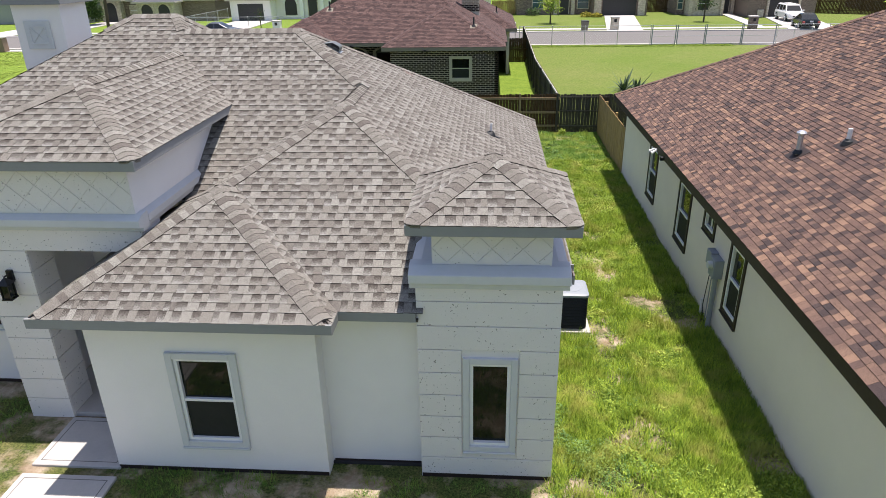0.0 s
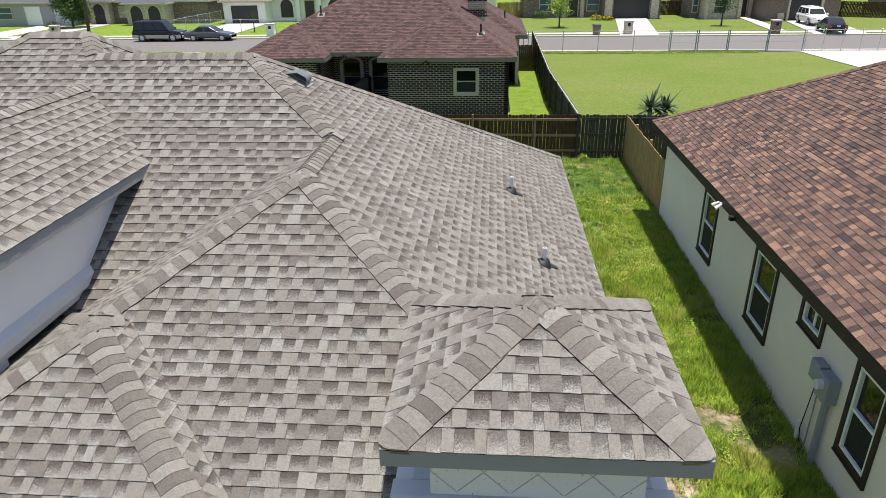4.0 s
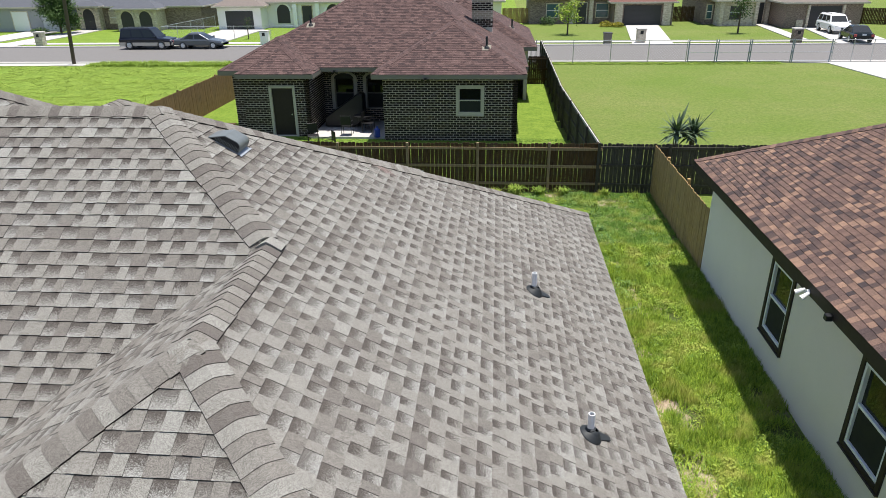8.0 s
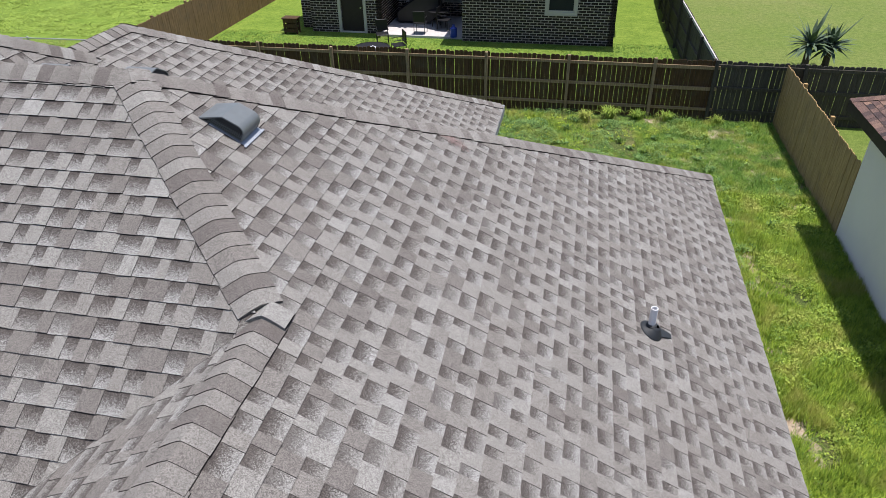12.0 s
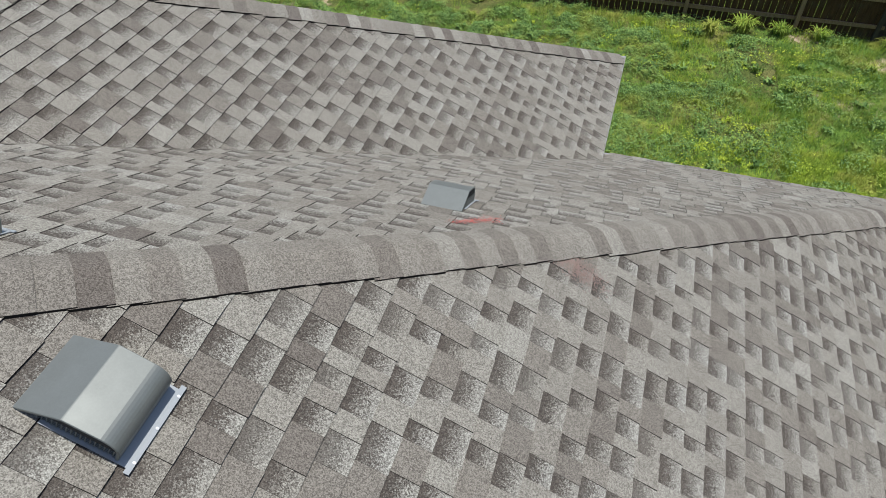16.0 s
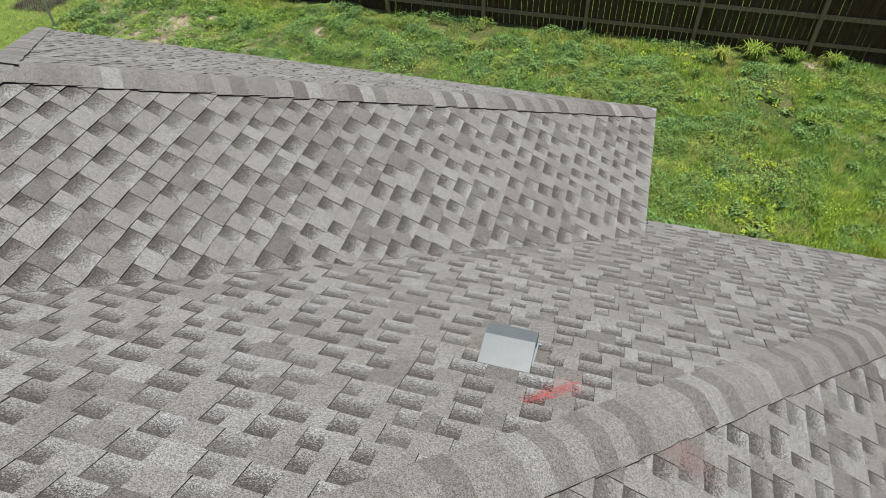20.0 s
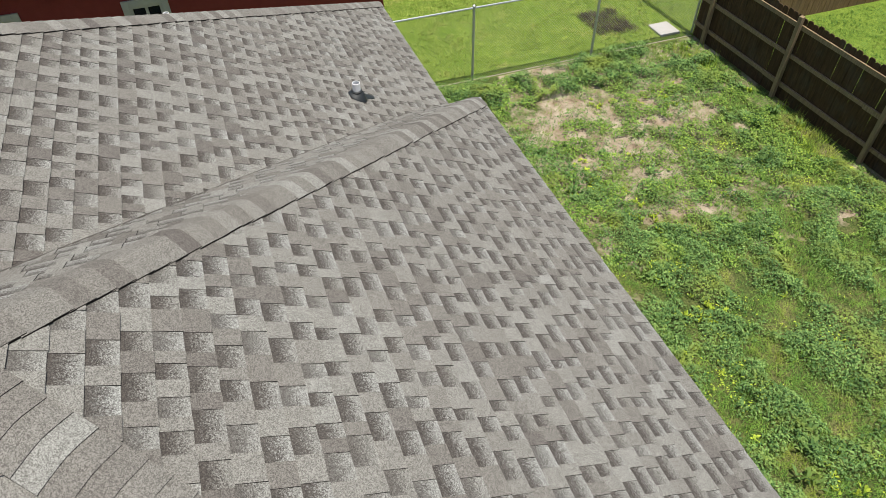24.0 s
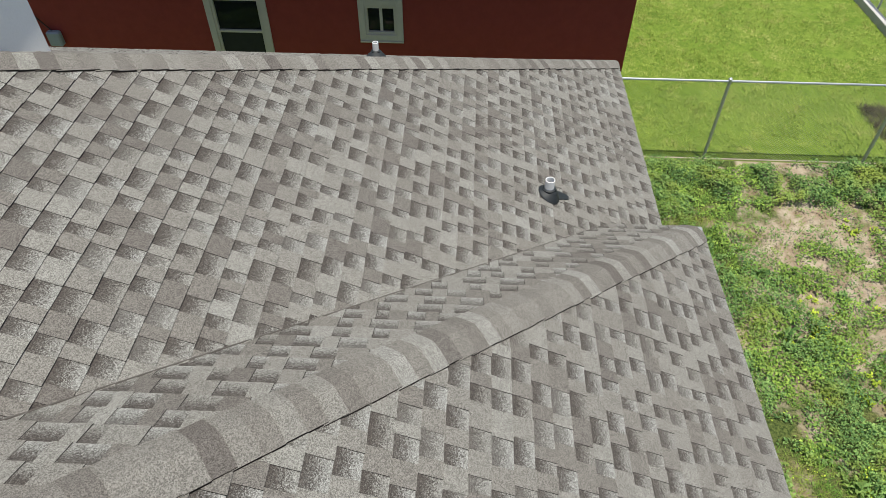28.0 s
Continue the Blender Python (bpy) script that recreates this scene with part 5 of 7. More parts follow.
def wood_fence(label, a, b, mat, rail_side, rail_mat=None, first=0.0, step=0.141, rails=(0.28, 0.92, 1.55), posts=2.4, top_rail=False, high=1.78):
    """Picket fence from a to b; rails and posts stand on the side given (+1: to the left of the way)."""
    a, b = Vector((*a, 0)), Vector((*b, 0))
    d = (b - a).normalized()
    length = (b - a).length
    f = thing("wooden_fence", label, "fence", at=(a.x, a.y, 0))
    angle = math.atan2(d.y, d.x)
    turn = Matrix.Rotation(angle, 4, "Z")
    meshes = [picket_mesh("picket", mat, high + dz) for dz in (0, 0.012, -0.015, 0.02)]
    r = random.Random(int(a.x * 10 + b.y * 7))
    n = int(length / step)
    for i in range(n):
        p = a + d * (i + 0.5) * step
        o = part("picket", r.choice(meshes), None, f)
        o.matrix_basis = Matrix.Translation(p) @ turn @ Matrix.Rotation(r.uniform(-0.005, 0.005), 4, "Y") @ Matrix.Translation((0, r.uniform(-0.006, 0.006), 0))
    s = rail_side
    for z in rails:
        w0, w1 = sorted((s * 0.012, s * 0.052))
        k = 0.0
        while k < length:
            e = min(k + posts, length)
            part("rail", Geo().box(k + 0.004, e - 0.004, w0, w1, z + r.uniform(-0.012, 0.012), z + 0.09, Matrix.Translation(a) @ turn), rail_mat or mat, f)
            k = e
    k = first
    while k < length:
        w0, w1 = sorted((s * 0.054, s * 0.145))
        part("post", Geo().box(k - 0.045, k + 0.045, w0, w1, 0, high + r.uniform(-0.02, 0.06), Matrix.Translation(a) @ turn), rail_mat or mat, f, bevel=0.006)
        k += posts
    if top_rail:
        w0, w1 = sorted((s * 0.012, s * 0.05))
        part("top_rail", Geo().box(0, length, w0, w1, high - 0.1, high - 0.01, Matrix.Translation(a) @ turn), CONCRETE if top_rail == 2 else mat, f)
    return f


wood_fence("weathered brown picket fence behind the back yard", (-16.6, 30.87), (3.25, 30.87), FENCE_WOOD, -1, RAIL_WOOD, 0.5, posts=2.5)
wood_fence("old grey picket fence behind the side yard", (3.12, 30.9), (26.0, 30.6), FENCE_GREY, -1, rails=(0.25, 0.95, 1.6))
wood_fence("tan picket fence between the yards", (5.02, 24.45), (5.02, 30.8), FENCE_TAN, -1)
wood_fence("dark weathered picket fence beside the mown lot", (3.18, 31.0), (2.82, 42.0), FENCE_GREY, 1, top_rail=2)
wood_fence("dark weathered picket fence beside the mown lot near the street", (2.82, 42.05), (2.98, 62.0), FENCE_GREY, 1, top_rail=2)
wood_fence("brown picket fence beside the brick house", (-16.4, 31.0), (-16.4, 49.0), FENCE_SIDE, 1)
wood_fence("short brown picket fence closing the side of the brick house", (1.32, 52.9), (2.85, 52.9), FENCE_WOOD, -1)


def chain_fence(label, a, b, high, gap=3.05, step=0.07):
    """Chain-link fence: posts, top rail and a mesh of crossing wires."""
    a, b = Vector((*a, 0)), Vector((*b, 0))
    d, length = (b - a).normalized(), (b - a).length
    f = thing("chain_link_fence", label, "fence", at=(a.x, a.y, 0))
    n = max(1, round(length / gap))
    for i in range(n + 1):
        p = a + d * (length * i / n)
        post = part("post", Geo().tube(p, p + Vector((0, 0, high + 0.03)), 0.03, n=8), GALVANISED, f)
        part("post_cap", Geo().turned([(0.036, 0.0), (0.036, 0.03), (0.0, 0.06)], (p.x, p.y, high + 0.02), 8), GALVANISED, post)
    part("top_rail", Geo().tube(a + Vector((0, 0, high)), b + Vector((0, 0, high)), 0.021, n=8), GALVANISED, f)
    g = Geo()
    up = Vector((0, 0, 1))
    side = Vector((-d.y, d.x, 0))
    w = 0.0018 if step < 0.1 else 0.0022
    for s in (1, -1):
        k = -high
        while k < length:
            u0, u1 = k, k + high
            z0, z1 = (0.03, high)
            if s < 0:
                z0, z1 = high, 0.03
            t0, t1 = max(0.0, -u0 / (u1 - u0)), min(1.0, (length - u0) / (u1 - u0))
            if t1 > t0:
                p = a + d * (u0 + (u1 - u0) * t0) + up * (z0 + (z1 - z0) * t0)
                q = a + d * (u0 + (u1 - u0) * t1) + up * (z0 + (z1 - z0) * t1)
                g.tube(p, q, w, n=3, cap=False)
            k += step
    part("wire_mesh", g, GALVANISED, f)
    return f


chain_fence("galvanised chain-link fence beside the back yard", (-16.55, 12.85), (-16.55, 31.0), 1.70)
tagged(part("fence_kerb", Geo().box(-29.0, -20.2, 30.55, 30.72, -0.05, 0.20), CONCRETE, bevel=0.012), "low pale concrete kerb under the far chain-link fence", "kerb", kind="structure")
chain_fence("galvanised chain-link fence on a concrete kerb behind the mown lawn", (-29.0, 30.64), (-16.7, 30.9), 1.6)
chain_fence("galvanised chain-link fence along the street side of the mown lot", (2.6, 62.1), (14.15, 62.1), 1.7, 2.9, 0.22)
chain_fence("galvanised chain-link fence beyond the street gate", (24.98, 62.1), (41.0, 62.1), 1.7, 1.45, 0.22)
chain_fence("galvanised chain-link fence in front of a pale house", (-35.5, 78.0), (-20.0, 78.0), 1.5, 3.5, 0.16)
chain_fence("galvanised chain-link fence beside a pale house", (-35.5, 78.0), (-35.0, 91.0), 1.5, 3.5, 0.16)

# ---- front yard ----
for x0, x1, y0, y1 in ((-7.6, -6.06, 8.18, 9.42), (-7.62, -6.0, 6.72, 7.98), (-7.6, -6.0, 5.3, 6.56), (-7.6, -5.6, 3.6, 5.14)):
    slab = tagged(part("walkway_slab", Geo().box(x0, x1, y0, y1, -0.1, 0.05), CONCRETE, bevel=0.012), "pale concrete walkway slab with tooled edge", "walkway", "walkway slabs", "structure")
    for a, b, c, d in ((x0 + 0.1, x0 + 0.115, y0 + 0.1, y1 - 0.1), (x1 - 0.115, x1 - 0.1, y0 + 0.1, y1 - 0.1), (x0 + 0.1, x1 - 0.1, y0 + 0.1, y0 + 0.115), (x0 + 0.1, x1 - 0.1, y1 - 0.115, y1 - 0.1)):
        part("joint", Geo().box(a, b, c, d, 0.0505, 0.0515), ASPHALT, slab)

lantern = thing("wall_lantern", "black metal wall lantern on a pitted stone column", "wall lantern", at=(-7.97, 9.35, 2.8))
part("bracket", Geo().box(-8.02, -7.92, 9.40, 9.45, 2.86, 3.06).box(-7.98, -7.96, 9.28, 9.40, 2.99, 3.01), BLACK_METAL, lantern)
part("roof_cap", Geo().add([(-8.07, 9.18, 2.88), (-7.87, 9.18, 2.88), (-7.87, 9.38, 2.88), (-8.07, 9.38, 2.88), (-7.97, 9.28, 3.0)], [(0, 1, 4), (1, 2, 4), (2, 3, 4), (3, 0, 4), (3, 2, 1, 0)]), BLACK_METAL, lantern)
for x in (-8.05, -7.905):
    for y in (9.20, 9.345):
        part("corner_bar", Geo().box(x, x + 0.015, y, y + 0.015, 2.62, 2.88), BLACK_METAL, lantern)
part("base", Geo().box(-8.06, -7.88, 9.19, 9.37, 2.60, 2.62), BLACK_METAL, lantern)
part("pane", Geo().box(-8.035, -7.905, 9.215, 9.345, 2.63, 2.87), GLASS, lantern)

ac = thing("air_conditioner", "black louvred outdoor air conditioner on a concrete pad", "air conditioner", at=(1.84, 13.24, 0))
part("pad", Geo().box(1.38, 2.30, 12.74, 13.72, 0, 0.09), CONCRETE, ac, bevel=0.01)
X0, X1, Y0, Y1, R = 1.46, 2.22, 12.86, 13.62, 0.10


def rounded(x0, x1, y0, y1, r, z, n=4):
    pts = []
    for cx, cy, s in ((x1 - r, y1 - r, 0), (x0 + r, y1 - r, 1), (x0 + r, y0 + r, 2), (x1 - r, y0 + r, 3)):
        for i in range(n + 1):
            a = math.pi / 2 * (s + i / n)
            pts.append((cx + r * math.cos(a), cy + r * math.sin(a), z))
    return pts


part("coil", Geo().loft([rounded(X0 + 0.02, X1 - 0.02, Y0 + 0.02, Y1 - 0.02, R, z) for z in (0.09, 0.88)]), BLACK_METAL, ac)
for i in range(20):
    z = 0.12 + i * 0.038
    part("louvre", Geo().loft([rounded(X0, X1, Y0, Y1, R, z), rounded(X0 + 0.008, X1 - 0.008, Y0 + 0.008, Y1 - 0.008, R, z + 0.018)]), BLACK_METAL, ac)
part("lid", Geo().loft([rounded(X0 - 0.01, X1 + 0.01, Y0 - 0.01, Y1 + 0.01, R, 0.88), rounded(X0 - 0.01, X1 + 0.01, Y0 - 0.01, Y1 + 0.01, R, 0.93), rounded(X0 + 0.05, X1 - 0.05, Y0 + 0.05, Y1 - 0.05, R, 0.96)]), METER_GREY, ac, "dark grey metal lid")
part("fan_guard", Geo().turned([(0.0, 0.02), (0.10, 0.02), (0.26, 0.0), (0.27, -0.02)], ((X0 + X1) / 2, (Y0 + Y1) / 2, 0.965)), METER_GREY, ac)
tap = thing("hose_bib", "white plastic pipe stub and hose at the tower foot", "water tap", at=(1.15, 9.8, 0))
part("pipe", Geo().tube((1.13, 9.9, 0), (1.13, 9.9, 0.35), 0.035), PVC, tap)
part("cap", Geo().tube((1.13, 9.9, 0.35), (1.13, 9.9, 0.42), 0.05), PVC, tap)
part("hose", Geo().tube((1.14, 9.7, 0.3), (1.14, 9.4, 0.05), 0.012, n=6).tube((1.14, 9.4, 0.05), (1.2, 8.7, 0.03), 0.012, n=6), BLACK_METAL, tap)

# ---- grass and weeds ----
def value_noise(x, y, scale, seed):
    """Smooth random heights between 0 and 1 over the plan."""
    g = np.random.default_rng(seed).random((128, 128))
    u, v = (x * math.cos(seed) - y * math.sin(seed)) * scale + 500.0, (x * math.sin(seed) + y * math.cos(seed)) * scale + 500.0
    i, j = np.floor(u).astype(int), np.floor(v).astype(int)
    f, h = u - i, v - j
    f, h = f * f * (3 - 2 * f), h * h * (3 - 2 * h)
    i, j, i1, j1 = i % 128, j % 128, (i + 1) % 128, (j + 1) % 128
    return (g[i, j] * (1 - f) + g[i1, j] * f) * (1 - h) + (g[i, j1] * (1 - f) + g[i1, j1] * f) * h


def tufts(name, label, count, area, mat, high, spread, blades, wide, seed, keep=None, leaf=False):
    """Many small tufts in one mesh; every blade is an island."""
    r = np.random.default_rng(seed)
    x0, x1, y0, y1 = area
    c = np.stack([r.uniform(x0, x1, count), r.uniform(y0, y1, count)], 1)
    if keep:
        c = c[keep(c[:, 0], c[:, 1], r)]
    n = len(c)
    ang = r.uniform(0, 2 * np.pi, (n, blades))
    heap = 0.35 + 1.25 * (0.5 * value_noise(c[:, 0], c[:, 1], 1.7, seed + 40) + 0.5 * value_noise(c[:, 0], c[:, 1], 4.5, seed + 41))
    tall = high * (heap * r.uniform(0.5, 1.25, n))[:, None] * r.uniform(0.6, 1.1, (n, blades))
    lean = spread * r.uniform(0.3, 1.0, (n, blades))
    base = np.zeros((n, blades, 3))
    base[..., :2] = c[:, None, :] + r.normal(0, spread * 0.35, (n, blades, 2))
    d = np.stack([np.cos(ang), np.sin(ang), np.zeros_like(ang)], -1)
    s = np.stack([-np.sin(ang), np.cos(ang), np.zeros_like(ang)], -1) * wide
    tip = base + d * lean[..., None]
    tip[..., 2] += tall
    if leaf:
        mid = 0.5 * (base + tip)
        mid[..., 2] += tall * 0.35
        quads = np.stack([base + [0, 0, 0.01], mid - s, tip, mid + s], 2)
        k = 4
    else:
        quads = np.stack([base - s * 0.5, base + s * 0.5, tip], 2)
        k = 3
    m = n * blades
    me = bpy.data.meshes.new(name)
    me.vertices.add(k * m)
    me.loops.add(k * m)
    me.polygons.add(m)
    me.vertices.foreach_set("co", quads.astype(np.float32).reshape(-1))
    me.loops.foreach_set("vertex_index", np.arange(k * m, dtype=np.int32))
    me.polygons.foreach_set("loop_start", np.arange(0, k * m, k, dtype=np.int32))
    me.materials.append(mat)
    me.update(calc_edges=True)
    return tagged(new(name, me), label, "grass", kind="stuff")


def leaf_carpet(name, label, count, area, mat, seed, keep, high, size):
    """Ground cover of small folded leaves heaped into uneven mounds with gaps between."""
    r = np.random.default_rng(seed)
    x0, x1, y0, y1 = area
    x, y = r.uniform(x0, x1, count), r.uniform(y0, y1, count)
    cover = 0.6 * value_noise(x, y, 0.55, seed + 1) + 0.4 * value_noise(x, y, 1.5, seed + 2)
    mound = 0.65 * value_noise(x, y, 2.1, seed + 3) + 0.35 * value_noise(x, y, 5.5, seed + 4)
    mound = np.clip((mound - 0.34) / 0.32, 0, 1) * np.clip((cover - 0.31) / 0.14, 0, 1)
    ok = keep(x, y, r) & (mound > r.uniform(0.08, 0.62, count))
    x, y, mound = x[ok], y[ok], mound[ok]
    n = len(x)
    z = 0.012 + high * mound * r.beta(2.2, 1.0, n)
    a, pitch, roll = r.uniform(0, 2 * np.pi, n), r.normal(0.15, 0.45, n), r.normal(0, 0.5, n)
    long_ = size * r.uniform(0.6, 1.35, n)
    d = np.stack([np.cos(a) * np.cos(pitch), np.sin(a) * np.cos(pitch), np.sin(pitch)], -1) * long_[:, None]
    s = np.stack([-np.sin(a) * np.cos(roll), np.cos(a) * np.cos(roll), np.sin(roll)], -1) * (long_ * 0.55)[:, None]
    c = np.stack([x, y, z], -1)
    up = np.array([0, 0, 1.0]) * (long_ * 0.22)[:, None]
    quads = np.stack([c - d, c - s + up, c + d, c + s + up], 1)
    me = bpy.data.meshes.new(name)
    me.vertices.add(4 * n)
    me.loops.add(4 * n)
    me.polygons.add(n)
    me.vertices.foreach_set("co", quads.astype(np.float32).reshape(-1))
    me.loops.foreach_set("vertex_index", np.arange(4 * n, dtype=np.int32))
    me.polygons.foreach_set("loop_start", np.arange(0, 4 * n, 4, dtype=np.int32))
    me.materials.append(mat)
    me.update(calc_edges=True)
    return tagged(new(name, me), label, "weeds", kind="stuff")


def patchy(scale, cut, seed):
    off = seed * 17.3
    def test(x, y, r):
        v = np.array([noise.noise((a * scale + off, b * scale, off)) + 0.5 * noise.noise((a * scale * 3 + off, b * scale * 3, off)) for a, b in zip(x, y)])
        return v > cut + r.normal(0, 0.12, len(x))
    return test


def both(*tests):
    def test(x, y, r):
        k = np.ones(len(x), bool)
        for t in tests:
            k &= t(x, y, r)
        return k
    return test


def outside_house(x, y, r):
    inside = ((x > -14.6) & (x < 1.1) & (y > 10.4) & (y < 21)) | ((x > -11) & (x < -2.4) & (y < 22.6) & (y > 10)) | ((x > -14.6) & (x < -10) & (y < 22.3) & (y > 10)) | ((x > -6.1) & (x < 1.1) & (y > 8.2) & (y < 11))
    walk_ = (x > -8.5) & (x < -6.0) & (y > 5) & (y < 12.2)
    pad = (x > 1.35) & (x < 2.32) & (y > 12.7) & (y < 13.75)
    return ~(inside | walk_ | pad)


def less_worn(x, y, r):
    """Thin growth on the worn stretch between the house and the side yard."""
    d = ((x + 0.2) / 2.2) ** 2 + ((y - 25.6) / 1.9) ** 2
    return (d > r.uniform(0.3, 1.2, len(x))) | (r.random(len(x)) < 0.45)


def less_east(x, y, r):
    return (x < 0.6 + r.normal(0, 1.0, len(x))) | (r.random(len(x)) < 0.35)


def off_strip(x, y, r):
    """Thin growth on the bare strip along the east wall."""
    v = np.array([noise.noise((a * 1.1, b * 1.1, 3.0)) for a, b in zip(x, y)])
    return (np.abs(x - 2.75) > 0.42) | (v < 0.05) | (r.random(len(x)) < 0.2)


def nearer_house(x, y, r):
    return x < 1.6 + np.abs(r.normal(0, 0.75, len(x)))


def less_west(x, y, r):
    ex = (x + 13.9) / 2.9
    ey = (y - 0.6 * ex - 27.0) / 2.3
    return (ex * ex + ey * ey > r.uniform(0.3, 1.3, len(x))) | (r.random(len(x)) < 0.2)


def off_middle(x, y, r):
    return (np.abs(x + 5.6) > 3.2) | (y < 27.5) | (r.random(len(x)) < 0.15)


tufts("grass", "uneven dark green grass in the corner of the back yard", 22000, (1.0, 5.0, 24.5, 30.7), YARD_GRASS, 0.09, 0.09, 6, 0.009, 21, both(outside_house, patchy(0.9, -0.28, 1)))
tufts("grass", "uneven green grass in the side yard", 74000, (1.0, 5.0, 5.0, 26.0), GRASS, 0.16, 0.13, 6, 0.016, 1, both(outside_house, patchy(0.9, -0.28, 1), off_strip))
leaf_carpet("weeds", "blue-green leafy weeds in clumps along the house wall", 120000, (1.0, 3.4, 5.0, 26.0), WEEDS, 51, both(outside_house, off_strip, nearer_house), 0.13, 0.020)
leaf_carpet("weeds", "yellow-green leafy weeds through the side yard grass", 90000, (2.2, 4.9, 5.0, 26.0), SIDE_WEEDS, 61, both(outside_house, off_strip), 0.14, 0.022)
tufts("grass", "uneven dark green grass in front of the house", 26000, (-11.0, 1.2, 2.0, 10.4), YARD_GRASS, 0.085, 0.07, 5, 0.009, 2, both(outside_house, patchy(0.9, -0.25, 2)))
tufts("grass", "patchy grass in the back yard", 72000, (-16.4, 2.5, 21.3, 30.7), YARD_GRASS, 0.07, 0.085, 5, 0.010, 3, both(outside_house, patchy(0.7, -0.14, 3), less_west))
leaf_carpet("weeds", "dense low leafy weeds in bumpy clumps over the back yard", 480000, (-16.4, 3.0, 22.0, 30.75), WEEDS, 4, both(outside_house, less_west, less_worn, less_east), 0.19, 0.021)
leaf_carpet("weeds", "separate low weed plants on the bare sandy corner", 110000, (-16.3, -9.5, 23.0, 30.3), SPRIG_WEEDS, 71, patchy(1.7, -0.05, 71), 0.14, 0.024)
leaf_carpet("weeds", "thick dark weeds along the chain-link fence", 60000, (-16.45, -15.2, 14.0, 30.6), WEEDS, 75, both(outside_house, patchy(0.9, -0.5, 75)), 0.24, 0.026)
leaf_carpet("weeds", "yellow-green low plants scattered over the back yard", 70000, (-13.0, 4.0, 22.8, 30.4), SPRIGS, 81, both(outside_house, patchy(1.1, 0.30, 81)), 0.12, 0.018)
tufts("grass", "yellow-green grass patches among the weeds", 9000, (-4.2, 1.6, 23.4, 30.6), GRASS, 0.11, 0.10, 6, 0.010, 22, both(outside_house, patchy(0.6, 0.05, 22)))
tufts("weeds", "broad leafy weed clumps in the back yard", 350, (-16.3, 4.6, 22.6, 30.6), WEEDS, 0.12, 0.15, 26, 0.022, 9, both(outside_house, patchy(0.5, 0.0, 9)), True)
tufts("weeds", "bright yellow-green weed sprigs in the back yard", 5200, (-16.3, 4.6, 22.4, 30.5), SPRIGS, 0.07, 0.07, 12, 0.016, 12, both(outside_house, patchy(0.9, 0.42, 12), off_middle), True)
tufts("tall_grass", "long grass tussocks in the side yard", 1500, (1.5, 4.9, 6.0, 30.0), GRASS, 0.17, 0.17, 24, 0.010, 10, both(outside_house, patchy(0.7, 0.0, 10)))
tufts("dead_weeds", "pile of dark dry debris on the mown lawn", 200, (-18.5, -17.3, 28.7, 29.7), BARK, 0.10, 0.16, 14, 0.012, 11)
tagged(part("fence_footing", Geo().box(-16.57, -16.535, 12.5, 30.8, -0.05, 0.012), STONE), "thin pale concrete strip under the chain-link fence", "footing", kind="structure")
tufts("tall_grass", "tall grass clumps along the fence", 900, (-16.3, 4.6, 29.9, 30.7), GRASS, 0.24, 0.16, 14, 0.010, 6, patchy(0.8, 0.12, 6))
TUSSOCKS = [(0.24, 30.43, 150, 0.55), (-0.48, 30.2, 110, 0.45), (1.09, 30.55, 110, 0.42), (1.95, 30.5, 90, 0.42), (2.89, 29.32, 60, 0.3), (1.27, 28.12, 60, 0.28), (3.43, 30.55, 60, 0.35)]


def grass_clump(label, x, y, n, high, seed):
    """A tussock of long arching blades."""
    r = random.Random(seed)
    g = Geo()
    for i in range(n):
        a, reach, tall = r.uniform(0, 2 * math.pi), high * r.uniform(0.35, 1.0), high * r.uniform(0.55, 1.0)
        bx, by = x + r.gauss(0, 0.06), y + r.gauss(0, 0.05)
        c, s_, w = math.cos(a), math.sin(a), r.uniform(0.006, 0.011)
        rows = []
        for k, z, wk in ((0.0, 0.0, 1.0), (0.30, 0.66, 1.1), (0.68, 0.95, 0.8), (1.0, 0.80, 0.12)):
            px, py = bx + c * reach * k, by + s_ * reach * k
            rows.append(((px - s_ * w * wk, py + c * w * wk, tall * z), (px + s_ * w * wk, py - c * w * wk, tall * z)))
        for p, q in zip(rows, rows[1:]):
            g.add([p[0], p[1], q[1], q[0]], [(0, 1, 2, 3)])
    return tagged(part("tussock", g, SIDE_WEEDS), label, "grass", "tussocks along the fence")


for i, (x, y, n, high) in enumerate(TUSSOCKS):
    grass_clump("bright yellow-green grass tussock at the fence foot", x, y, n, 0.78 * high, 90 + i)
tufts("grass", "mown lawn beyond the chain-link fence", 60000, (-27.0, -16.7, 20.5, 36.0), LAWN_BLADES, 0.045, 0.06, 4, 0.013, 8, patchy(1.6, -0.35, 8))
tufts("grass", "lush grass behind the brick house", 34000, (-16.2, 3.0, 31.0, 38.4), YARD_GRASS, 0.05, 0.05, 4, 0.014, 7)

LOT_GRASS = leafy("lot_grass", (0.31, 0.42, 0.06), (0.18, 0.28, 0.032), 0.9, deep=0.35)
tufts("grass", "lush uneven grass over the vacant lot", 60000, (-47.0, -16.8, 36.5, 62.0), LOT_GRASS, 0.055, 0.24, 4, 0.05, 31, patchy(0.5, -0.3, 31))
tufts("tall_grass", "overgrown grass along the kerb of the vacant lot", 6500, (-33.5, -8.0, 60.6, 62.3), LOT_GRASS, 0.24, 0.36, 6, 0.05, 32)
tufts("grass", "grass fringe along the kerb of the mown lot", 3600, (2.6, 21.2, 61.4, 62.3), LOT_GRASS, 0.09, 0.24, 6, 0.04, 33)




